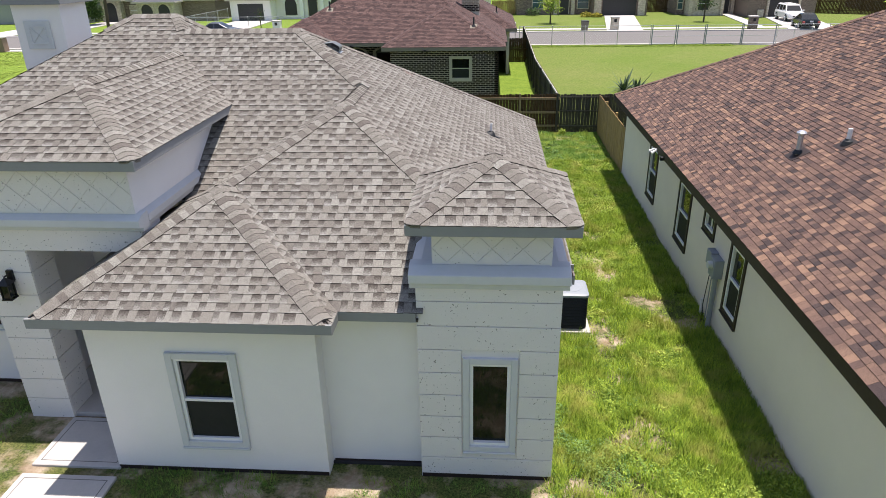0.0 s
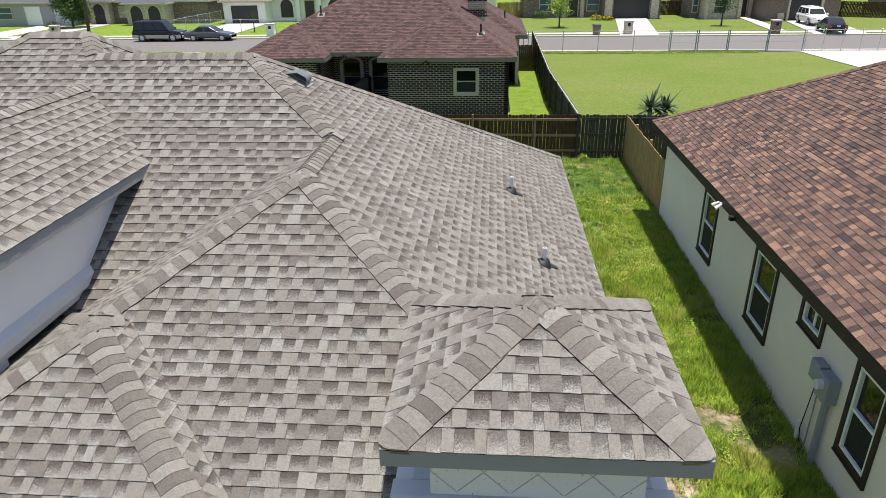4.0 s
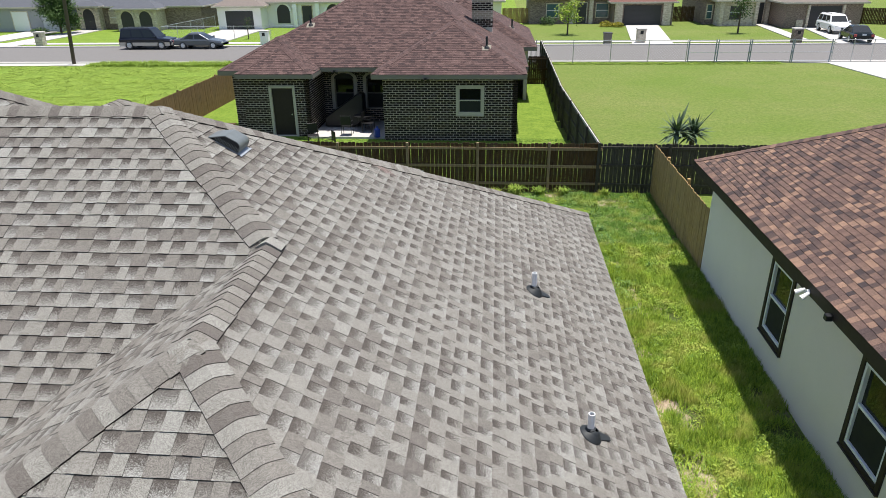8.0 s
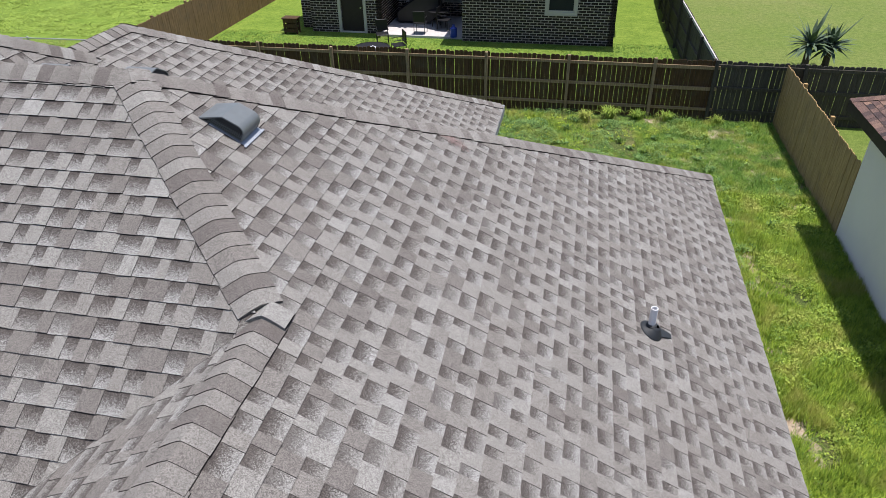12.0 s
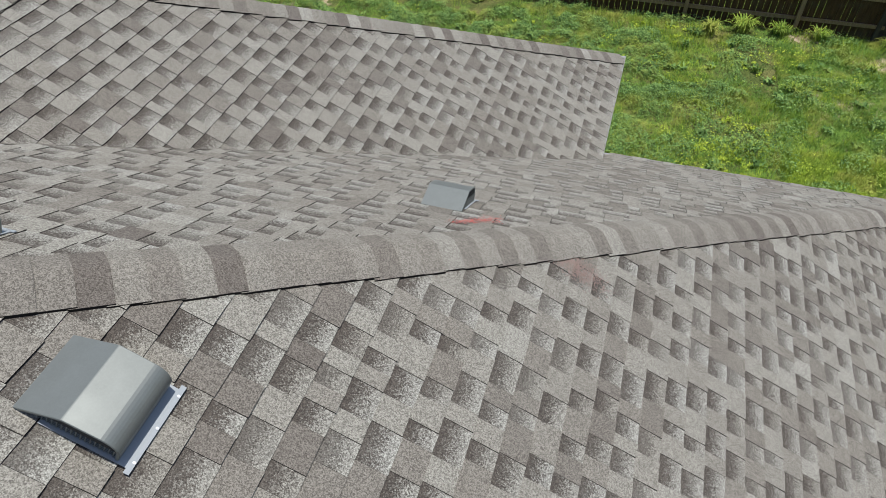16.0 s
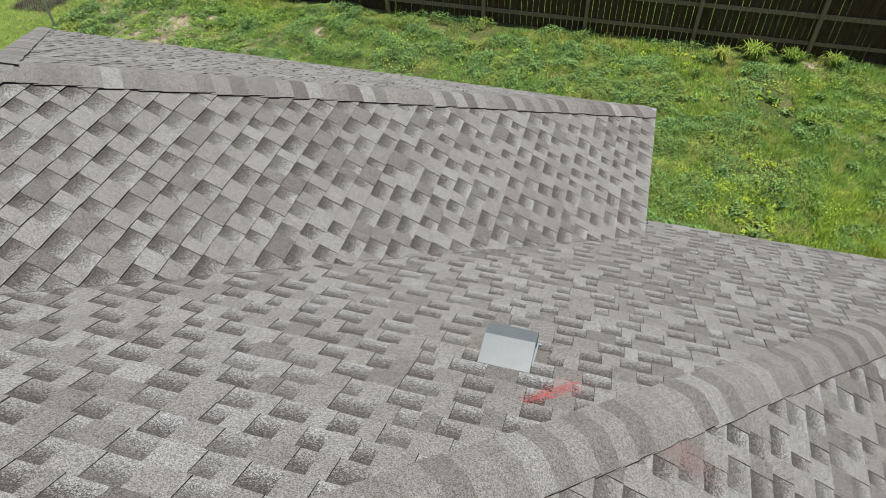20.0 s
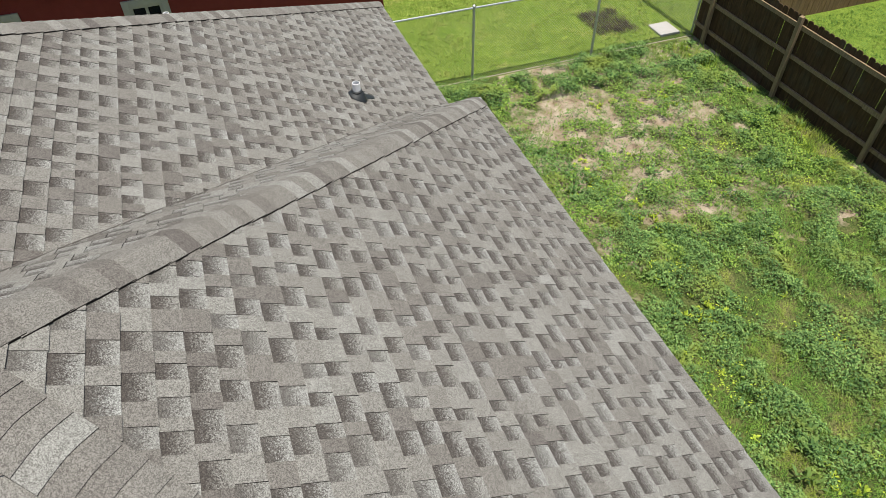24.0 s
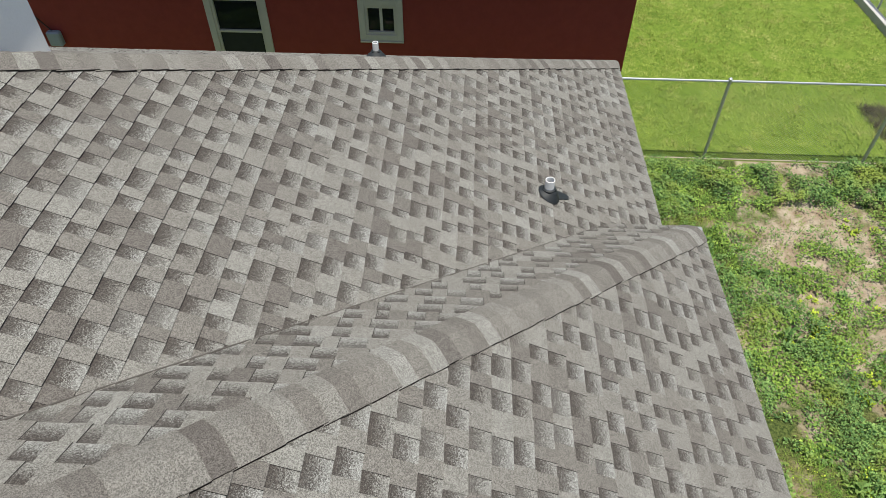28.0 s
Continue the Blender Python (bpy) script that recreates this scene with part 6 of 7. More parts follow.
# ---- houses across the street ----
SLATE_ROOF = concrete("slate_grey_roofing", (0.105, 0.112, 0.128))
BROWN_ROOF = concrete("brown_grey_roofing", (0.20, 0.17, 0.15))
REDDISH_ROOF = concrete("reddish_roofing", (0.17, 0.085, 0.07))
GREY_SIDING = paint("grey_siding", (0.34, 0.35, 0.37), 0.7)


def mottled(name, dark, light, scale):
    t = Tree(name, 0.9, specular=0.2)
    n = t.noise(scale, 3, 0.75, t.stretch((1.0, 1.0, 2.6)))
    c = t.mix(t.ramp(n, (0.36, 0.0), (0.64, 1.0)), dark, light)
    t.bump(n, 0.3, 0.02)
    return t.done(c)


PALE_STONE = mottled("pale_stone", (0.40, 0.34, 0.26), (0.68, 0.62, 0.52), 3.0)
FAR_BRICK = mottled("mixed_brown_brick", (0.11, 0.085, 0.075), (0.34, 0.27, 0.22), 4.5)
DARK_PANEL = paint("dark_panel", (0.035, 0.035, 0.037), 0.5)
TEAL_GLASS = paint("teal_glass", (0.05, 0.11, 0.12), 0.1)


def far_house(label, blocks, features):
    """blocks: (x0, x1, y0, y1, wall height, wall, roof); features: (kind, x0, x1, z0, z1, y, material)."""
    b0 = blocks[0]
    h = thing("house", label, "house", "houses across the street", at=((b0[0] + b0[1]) / 2, b0[2], 0))
    for i, (x0, x1, y0, y1, high, wall, roof) in enumerate(blocks):
        part("wall", Geo().box(x0, x1, y0, y1, 0, high - 0.02 * i), wall, h)
        hip = Hip(x0 - 0.45, x1 + 0.45, y0 - 0.45, y1 + 0.45, (0.55,) * 4, high - 0.02 * i)
        hip.rank = i
        deck(hip, "roof", h, BEIGE_TRIM, roof, board=0.2)
    for kind, x0, x1, z0, z1, y, mat in features:
        if kind == "window":
            w = part("window", Geo().box(x0, x1, y - 0.03, y - 0.005, z0, z1), TEAL_GLASS if mat is None else mat, h)
            for a, b, c, d in ((x0 - 0.12, x0, z0 - 0.12, z1 + 0.12), (x1, x1 + 0.12, z0 - 0.12, z1 + 0.12), (x0, x1, z1, z1 + 0.12), (x0, x1, z0 - 0.12, z0)):
                part("trim_board", Geo().box(a, b, y - 0.06, y - 0.006, c, d), PALE_STONE, w)
            part("meeting_rail", Geo().box(x0, x1, y - 0.05, y - 0.031, (z0 + z1) / 2 - 0.03, (z0 + z1) / 2 + 0.03), WHITE_VINYL, w)
        elif kind == "door":
            d = part("door", Geo().box(x0, x1, y - 0.05, y - 0.005, z0, z1), mat, h)
            part("door_frame", Geo().box(x0 - 0.1, x0, y - 0.07, y - 0.004, z0, z1).box(x1, x1 + 0.1, y - 0.07, y - 0.004, z0, z1).box(x0 - 0.1, x1 + 0.1, y - 0.07, y - 0.004, z1, z1 + 0.1), PALE_STONE, d)
        elif kind == "garage":
            d = part("garage_door", Geo().box(x0, x1, y - 0.02, y - 0.005, z0, z1), mat, h)
            for i in range(4):
                z = z0 + (z1 - z0) * i / 4
                part("door_panel", Geo().box(x0 + 0.02, x1 - 0.02, y - 0.045, y - 0.021, z + 0.02, z + (z1 - z0) / 4 - 0.02), mat, d)
        elif kind == "pier":
            part("pier", Geo().box(x0, x1, y - 0.35, y - 0.004, z0, z1), mat, h, bevel=0.02)
        elif kind == "arch":
            n, r = 10, (x1 - x0) / 2
            c = (x0 + x1) / 2
            # no real hole: a dark sheet stands for the shade inside the arch
            a = part("arch_opening", Geo().prism([(x0, z0), (x1, z0)] + [(c + r * math.cos(math.pi * i / n), z1 - r + r * math.sin(math.pi * i / n)) for i in range(n + 1)], "y", y - 0.03, y - 0.005), DARK_PANEL, h)
            for i in range(n):
                p, q = math.pi * i / n, math.pi * (i + 1) / n
                part("arch_stone", Geo().prism([(c + k * math.cos(g), z1 - r + k * math.sin(g)) for k, g in ((r, p), (r + 0.25, p), (r + 0.25, q), (r, q))], "y", y - 0.12, y - 0.004), mat, a)
    return h


far_house("grey sided house with a white glazed door", [(-66, -53.5, 89, 100, 2.9, GREY_SIDING, SLATE_ROOF)],
          [("door", -59.6, -57.6, 0.1, 2.3, 89, WHITE_VINYL), ("window", -63.5, -61.5, 0.9, 2.2, 89, None), ("garage", -55.8, -53.9, 0.05, 2.3, 89, PALE_TRIM)])
far_house("tan stone and brick house with arched porch and slate roof",
          [(-51.8, -36.8, 91.5, 103, 2.75, FAR_BRICK, SLATE_ROOF), (-46.4, -41.4, 89.0, 91.6, 2.65, PALE_STONE, SLATE_ROOF), (-52.1, -49.4, 90.4, 91.6, 2.9, PALE_STONE, SLATE_ROOF)],
          [("arch", -51.4, -50.0, 0.05, 2.5, 90.4, PALE_STONE), ("arch", -45.8, -44.3, 0.05, 2.3, 89.0, PALE_STONE), ("arch", -43.5, -42.0, 0.05, 2.3, 89.0, PALE_STONE), ("window", -48.6, -47.6, 0.8, 2.0, 91.5, PALE_STONE)])
# open garage: the shade inside it is put in as dark door panels
far_house("white stucco house with open garage and columned entry",
          [(-33, -14, 92.5, 104, 3.0, WHITE_WALL, BROWN_ROOF), (-34.2, -28.8, 90.0, 92.6, 2.75, WHITE_WALL, BROWN_ROOF)],
          [("garage", -33.2, -29.8, 0.05, 2.15, 90.0, DARK_PANEL), ("arch", -27.6, -26.0, 0.5, 2.7, 92.5, WHITE_VINYL), ("pier", -25.5, -25.0, 0, 3.0, 92.4, WHITE_VINYL), ("door", -24.4, -23.2, 0.1, 2.5, 92.5, DARK_PANEL), ("pier", -22.7, -22.2, 0, 3.0, 92.4, WHITE_VINYL), ("arch", -21.4, -19.6, 0.5, 2.7, 92.5, WHITE_VINYL), ("window", -18, -16.5, 0.7, 2.2, 92.5, None)])
far_house("brown brick house with dark garage door and stone piers",
          [(3.5, 15.0, 95.0, 106, 3.0, FAR_BRICK, REDDISH_ROOF), (13.3, 20.2, 92.4, 95.1, 2.7, FAR_BRICK, REDDISH_ROOF)],
          [("window", 5.6, 7.0, 0.8, 2.3, 95.0, None), ("pier", 8.4, 8.9, 0, 2.9, 95.0, PALE_STONE), ("door", 9.2, 10.4, 0.1, 2.4, 95.0, DARK_PANEL), ("pier", 10.7, 11.2, 0, 2.9, 95.0, PALE_STONE), ("window", 11.6, 13.0, 0.8, 2.3, 95.0, None), ("garage", 14.5, 18.8, 0.05, 2.25, 92.4, DARK_PANEL), ("pier", 13.4, 14.3, 0, 2.6, 92.4, PALE_STONE), ("pier", 19.0, 19.9, 0, 2.6, 92.4, PALE_STONE)])
far_house("stone and brick house with dark garage and teal window",
          [(24.1, 40, 93.0, 104, 3.0, FAR_BRICK, BROWN_ROOF), (25.1, 29.4, 91.1, 93.1, 2.85, PALE_STONE, BROWN_ROOF), (31.35, 39.4, 88.0, 93.1, 2.8, FAR_BRICK, BROWN_ROOF)],
          [("window", 24.25, 24.8, 0.7, 2.2, 93.0, None), ("window", 26.3, 27.6, 0.7, 2.2, 91.1, DARK_PANEL), ("pier", 25.1, 25.5, 0, 2.7, 91.1, PALE_STONE), ("pier", 29.0, 29.4, 0, 2.7, 91.1, PALE_STONE), ("door", 29.9, 30.7, 0.1, 2.4, 93.0, DARK_PANEL), ("pier", 30.85, 31.3, 0, 2.8, 93.0, PALE_STONE), ("window", 31.7, 32.9, 0.5, 2.5, 93.0, None), ("garage", 33.85, 37.2, 0.05, 2.3, 88.0, DARK_PANEL), ("pier", 33.55, 33.8, 0, 2.45, 88.1, PALE_STONE), ("pier", 37.25, 37.5, 0, 2.45, 88.1, PALE_STONE), ("pier", 32.6, 33.3, 0, 0.9, 88.2, PALE_STONE)])
far_house("brown brick house with pale trim", [(50, 66, 91, 103, 2.9, FAR_BRICK, BROWN_ROOF)], [("window", 53, 54.5, 0.8, 2.2, 91, None), ("window", 58, 59.5, 0.8, 2.2, 91, None)])
far_house("pale house behind the brick house", [(-12, 0, 93, 104, 2.9, CREAM_WALL, BROWN_ROOF)], [("window", -9, -7.5, 0.8, 2.2, 93, None), ("door", -5.5, -4.4, 0.1, 2.3, 93, DARK_PANEL)])
for label, a, b, mat in (("brown picket fence between far houses", (-36.7, 97.0), (-33.3, 97.0), FENCE_WOOD), ("brown picket fence beside a far house", (0.2, 96.5), (3.4, 96.5), FENCE_TAN), ("dark picket fence between far brick houses", (15.2, 97.0), (24.0, 97.0), FENCE_WOOD), ("dark picket fence beside a far brick house", (39.6, 93.6), (49.8, 88.6), FENCE_WOOD)):
    wood_fence(label, a, b, mat, 1, step=0.15, rails=(0.4, 1.4))
for x0, x1, y1, label in ((14.8, 18.6, 92.3, "pale concrete driveway to a dark garage"), (33.5, 38.6, 87.9, "pale concrete driveway under parked cars"), (-33.6, -28.5, 89.9, "pale concrete driveway to an open garage"), (-58, -53.8, 88.9, "pale concrete driveway of the grey house"), (-52.0, -49.2, 90.3, "pale curving driveway of the stone house")):
    dx = -2.6 if 10 < x0 < 20 else (-2.7 if x0 > 30 else 0)
    tagged(part("driveway", Geo().prism([(x0 + dx, 73.56), (x1 + dx, 73.56), (x1, y1), (x0, y1)], "z", -0.05, 0.075), CONCRETE), label, "driveway", kind="structure")
tagged(part("path", Geo().prism([(28.1, 76.72), (29.4, 76.72), (31.2, 92.9), (29.8, 92.9)], "z", -0.05, 0.07), CONCRETE), "pale concrete path from the sidewalk to a porch", "path", kind="structure")


# ---- vehicles ----
def car(label, length, width, height, paint_mat, low_mat, suv, m):
    """A parked car facing +x: body, cabin, panes, wheels, lights."""
    c = thing("car" if not suv else "suv", label, "car")
    L, W = length / 2, width / 2

    def ring(x, zb, zt, w, tuck=0.12):
        return [(x, -w, zb + 0.12), (x, -w + tuck, zb), (x, w - tuck, zb), (x, w, zb + 0.12), (x, w, zt - 0.16), (x, w - 0.07, zt - 0.03), (x, w - 0.2, zt), (x, -w + 0.2, zt), (x, -w + 0.07, zt - 0.03), (x, -w, zt - 0.16)]

    belt = 1.08 if suv else 0.92
    hood = 1.05 if suv else 0.82
    rows = [(-L, 0.42, belt - 0.22, W - 0.14), (-L + 0.10, 0.34, belt - 0.02, W - 0.04), (-L * 0.5, 0.30, belt, W), (0, 0.30, belt, W), (L * 0.42, 0.30, belt - 0.01, W), (L * 0.62, 0.30, hood, W - 0.01), (L - 0.22, 0.32, hood - 0.10, W - 0.06), (L, 0.42, hood - 0.32, W - 0.18)]
    body = part("body", Geo().loft([ring(x, a, b, w) for x, a, b, w in rows]), paint_mat, c, smooth=False, bevel=0.0)
    if low_mat:
        for s in (-1, 1):
            part("sill_trim", Geo().box(-L + 0.1, L - 0.15, s * W - 0.015, s * W + 0.03, 0.34, 0.66), low_mat, body)
        part("bumper", Geo().box(-L - 0.05, -L + 0.15, -W + 0.12, W - 0.12, 0.38, 0.62), low_mat, body, bevel=0.03)
        part("bumper", Geo().box(L - 0.12, L + 0.06, -W + 0.16, W - 0.16, 0.38, 0.60), low_mat, body, bevel=0.03)
    back = (-L + 0.12, -L + 0.32) if suv else (-L * 0.72, -L * 0.38)
    front = (L * 0.50, L * 0.24) if suv else (L * 0.46, L * 0.10)

    def cabin(x0, x1, x2, x3, z0, z1, w0, w1):
        return [[(x0, -w0, z0), (x3, -w0, z0), (x3, w0, z0), (x0, w0, z0)], [(x1, -w1, z1), (x2, -w1, z1), (x2, w1, z1), (x1, w1, z1)]]

    x0, x3, x1, x2 = back[0], front[0], back[1], front[1]
    z0, z1, w0, w1 = belt - 0.03, height - 0.10, W - 0.09, W - 0.25
    rings = cabin(x0, x1, x2, x3, z0, z1, w0, w1) + [cabin(0, x1 + 0.10, x2 - 0.14, 0, 0, height, 1, w1 - 0.12)[1]]
    part("cabin", Geo().loft(rings), paint_mat, body, bevel=0.02)

    def pane(name, a, b, c_, d, u0, u1):
        """A dark pane lying on the cabin face a, b (below), c_, d (above), between u0 and u1 along it."""
        a, b, c_, d = (Vector(v) for v in (a, b, c_, d))
        n = (b - a).cross(d - a).normalized() * 0.012
        q = [a.lerp(b, u).lerp(d.lerp(c_, u), v) for u, v in ((u0, 0.10), (u1, 0.10), (u1, 0.93), (u0, 0.93))]
        part(name, Geo().add([v - n * 0.5 for v in q] + [v + n for v in q], [(3, 2, 1, 0), (4, 5, 6, 7), (0, 1, 5, 4), (1, 2, 6, 5), (2, 3, 7, 6), (3, 0, 4, 7)]), CAR_GLASS, body, "dark tinted glass")

    pane("windscreen", (x3, -w0, z0), (x3, w0, z0), (x2, w1, z1), (x2, -w1, z1), 0.05, 0.95)
    pane("rear_window", (x0, w0, z0), (x0, -w0, z0), (x1, -w1, z1), (x1, w1, z1), 0.07, 0.93)
    for s in (-1, 1):
        side = ((x0, -w0, z0), (x3, -w0, z0), (x2, -w1, z1), (x1, -w1, z1)) if s < 0 else ((x3, w0, z0), (x0, w0, z0), (x1, w1, z1), (x2, w1, z1))
        for u0, u1 in (((0.05, 0.31), (0.35, 0.63), (0.67, 0.93)) if suv else ((0.12, 0.47), (0.51, 0.90))):
            pane("side_window", *side, *((u0, u1) if s < 0 else (1 - u1, 1 - u0)))
        if suv:
            part("roof_rack", Geo().tube((back[1] + 0.2, s * (W - 0.38), height + 0.06), (front[1] - 0.2, s * (W - 0.38), height + 0.06), 0.02, n=6), BLACK_METAL, body)
        part("mirror", Geo().box(front[0] - 0.30, front[0] - 0.14, *sorted((s * (W - 0.02), s * (W + 0.17))), belt - 0.02, belt + 0.14), paint_mat, body, bevel=0.03)
        part("headlight", Geo().box(L - 0.20, L - 0.04, *sorted((s * (W - 0.50), s * (W - 0.16))), hood - 0.32, hood - 0.18), SILVER_PAINT, body, bevel=0.02)
        part("tail_light", Geo().box(-L - 0.01, -L + 0.12, *sorted((s * (W - 0.34), s * (W - 0.10))), belt - 0.34, belt - 0.12), RED_MARK, body, bevel=0.02)
        for x in (-L * 0.60, L * 0.62):
            r = 0.40 if suv else 0.34
            y0, y1 = s * (W - 0.22), s * (W + 0.015)
            wheel = part("wheel", Geo().tube((x, y0, r), (x, y1, r), r, n=24), RUBBER, c, "black tyre", bevel=0.02)
            part("rim", Geo().tube((x, y1, r), (x, s * (W + 0.03), r), r * 0.62, r * 0.5, n=16), GALVANISED, wheel)
            for k in range(5):
                a = 2 * math.pi * k / 5
                part("spoke", Geo().tube((x, s * (W + 0.032), r), (x + r * 0.6 * math.cos(a), s * (W + 0.032), r + r * 0.6 * math.sin(a)), 0.03, n=5), SILVER_PAINT, wheel)
    part("number_plate", Geo().box(-L - 0.03, -L - 0.012, -0.16, 0.16, 0.72, 0.86), WHITE_VINYL, body)
    c.matrix_basis = m
    return c


CAR_GLASS = paint("tinted_car_glass", (0.02, 0.024, 0.026), 0.06)
NAVY = paint("dark_navy_paint", (0.012, 0.014, 0.022), 0.18, 0.0, 0.05)
GUNMETAL = paint("gunmetal_paint", (0.12, 0.135, 0.15), 0.22, 0.5, 0.05)
PEARL = paint("white_car_paint", (0.78, 0.78, 0.78), 0.2, 0.0, 0.03)
BLACKGREEN = paint("black_green_paint", (0.014, 0.02, 0.022), 0.15, 0.0, 0.05)
SILVER_TRIM = paint("pewter_trim", (0.52, 0.48, 0.40), 0.45)
car("black large suv with pewter lower trim parked at the kerb", 5.2, 2.0, 1.95, NAVY, SILVER_TRIM, True, pose(-34.0, 72.2, 0.02))
car("grey sedan parked at the kerb behind the black suv", 4.85, 1.84, 1.45, GUNMETAL, None, False, pose(-28.9, 72.3, 0.02))
car("white suv parked on a concrete driveway", 5.1, 1.95, 1.8, PEARL, None, True, pose(34.5, 83.2, 0.07, 0, 0, -94))
car("black sedan parked across the driveway foot", 4.85, 1.84, 1.45, BLACKGREEN, None, False, pose(33.0, 75.4, 0.07, 0, 0, 80))
car("silver car parked at the far kerb", 4.6, 1.82, 1.45, GUNMETAL, None, False, pose(42.5, 72.2, 0.02))


# ---- street things ----
def letter_box(x, y, label, stone):
    b = thing("mailbox_pillar", label, "mailbox", "mailbox pillars", at=(x, y, 0))
    part("pillar", Geo().box(x - 0.4, x + 0.4, y - 0.35, y + 0.35, 0, 1.25), stone, b, bevel=0.02)
    part("cap", Geo().box(x - 0.46, x + 0.46, y - 0.41, y + 0.41, 1.25, 1.36), CONCRETE, b, bevel=0.02)
    part("mail_door", Geo().box(x - 0.14, x + 0.14, y - 0.37, y - 0.351, 0.85, 1.15), BLACK_METAL, b)


letter_box(13.2, 75.0, "pale stone mailbox pillar by the street", PALE_STONE)
letter_box(27.3, 74.4, "brown brick mailbox pillar by the street", FAR_BRICK)
letter_box(-47.0, 75.0, "pale stone mailbox pillar by a driveway", PALE_STONE)
letter_box(-23.5, 75.0, "white mailbox pillar by the street", WHITE_WALL)
letter_box(-45.5, 61.0, "tan brick mailbox pillar beside the mown lot", TAN_BRICK)
letter_box(39.2, 66.0 - 4.6, "brown brick mailbox pillar by the gate", FAR_BRICK)
wbin = thing("wheelie_bin", "dark brown wheelie bin at the kerb", "bin", at=(9.9, 73.9, 0))
part("tub", Geo().loft([[(9.6, 73.6, 0.1), (10.2, 73.6, 0.1), (10.2, 74.2, 0.1), (9.6, 74.2, 0.1)], [(9.52, 73.52, 1.0), (10.28, 73.52, 1.0), (10.28, 74.28, 1.0), (9.52, 74.28, 1.0)]]), TAUPE_TRIM, wbin, bevel=0.03)
part("lid", Geo().box(9.5, 10.3, 73.48, 74.3, 1.0, 1.1), BLACK_METAL, wbin, bevel=0.03)
for x in (9.6, 10.12):
    part("wheel", Geo().tube((x, 74.22, 0.12), (x + 0.08, 74.22, 0.12), 0.12), RUBBER, wbin)
pole = thing("utility_pole", "weathered wooden utility pole on the mown lot", "utility pole", at=(-36.0, 62.0, 0))
part("shaft", Geo().tube((-35.42, 61.8, 0), (-34.7, 61.8, 9.0), 0.15, 0.12, 12), BARK, pole)
part("cross_arm", Geo().box(-35.9, -33.6, 61.7, 61.85, 8.4, 8.52), BARK, pole)
hyd = thing("street_sign", "blue and white sign on a steel post at the fence end", "sign", at=(2.3, 62.0, 0))
part("post", Geo().tube((2.2, 61.9, 0), (2.2, 61.9, 2.1), 0.03, n=8), GALVANISED, hyd)
part("board", Geo().box(2.17, 2.23, 61.6, 62.2, 1.3, 2.1), PALE_TRIM, hyd, bevel=0.006)
# double gate in the street fence
gate = thing("metal_gate", "galvanised gate of several leaves in the chain-link fence", "gate", at=(19.5, 62.05, 0))
for x0, x1 in ((14.27, 16.30), (16.46, 18.80), (18.93, 21.95), (22.07, 24.82)):
    leaf = part("gate_leaf", Geo().tube((x0, 62.05, 0.15), (x1, 62.05, 0.15), 0.03, n=6), GALVANISED, gate)
    part("top_rail", Geo().tube((x0, 62.05, 1.68), (x1, 62.05, 1.68), 0.03, n=6), GALVANISED, leaf)
    for x in (x0, x1):
        part("stile", Geo().tube((x, 62.05, 0.05), (x, 62.05, 1.75), 0.045, n=8), METER_GREY, leaf)
    part("brace", Geo().tube((x0, 62.05, 0.8), (x1, 62.05, 0.8), 0.02, n=6), GALVANISED, leaf)
    part("latch", Geo().box(x1 - 0.06, x1 + 0.06, 61.97, 62.0, 0.72, 0.88), METER_GREY, leaf, bevel=0.01)


# ---- trees and shrubs ----
def tree(label, x, y, high, crown, seed, leaves, mat=LEAVES, size=0.16, clear=0.35):
    """Tapered trunk with limbs, and a crown of many small leaf clumps round the limb ends."""
    r = random.Random(seed)
    t = thing("tree", label, "tree", at=(x, y, 0))
    g = Geo()
    ends = []
    top = Vector((x + r.uniform(-0.15, 0.15), y, high * 0.72))
    g.tube((x, y, 0), (x, y, high * clear), high * 0.026, high * 0.02, 8).tube((x, y, high * clear), top, high * 0.02, high * 0.006, 7)
    for i in range(9):
        z = high * r.uniform(clear, 0.7)
        a = i * 2.4 + r.uniform(-0.4, 0.4)
        l = crown * r.uniform(0.55, 1.0)
        e = Vector((x + l * math.cos(a), y + l * math.sin(a), z + high * r.uniform(0.05, 0.22)))
        g.tube((x, y, z), e, high * 0.010, high * 0.003, 6)
        ends += [e, (Vector((x, y, z)) + e) / 2 + Vector((0, 0, 0.1))]
    ends += [top + Vector((0, 0, high * 0.12)), top]
    part("trunk", g, BARK, t)
    c = Geo()
    for i in range(leaves):
        e = r.choice(ends)
        p = e + Vector((r.gauss(0, crown * 0.26), r.gauss(0, crown * 0.26), r.gauss(0, high * 0.07)))
        q = Euler((r.uniform(-1, 1), r.uniform(-1, 1), r.uniform(0, 6.28))).to_matrix()
        s = size * r.uniform(0.6, 1.3)
        c.add([p + q @ Vector(v) for v in ((-s, 0, 0), (0, -s * 0.45, 0.02), (s, 0, 0), (0, s * 0.45, 0.02))], [(0, 1, 2, 3)])
    part("crown", c, mat, t)
    return t


tree("dense dark green tree before a grey house", -51.8, 86.0, 5.2, 1.9, 1, 7000, size=0.15, clear=0.2)
tree("young tree with light airy crown on a lawn", 7.0, 82.5, 3.6, 1.3, 2, 900, GRASS, 0.13)
tree("young tree with thin crown on a lawn", 24.8, 83.0, 4.0, 0.9, 3, 700, LEAVES, 0.12)
tree("pale feathery tree beside a fence", 48.5, 84.5, 4.2, 1.9, 4, 1600, GRASS, 0.2, 0.15)
tree("small sapling before a white house", -27.0, 80.0, 2.6, 0.5, 5, 120, LEAVES, 0.08)


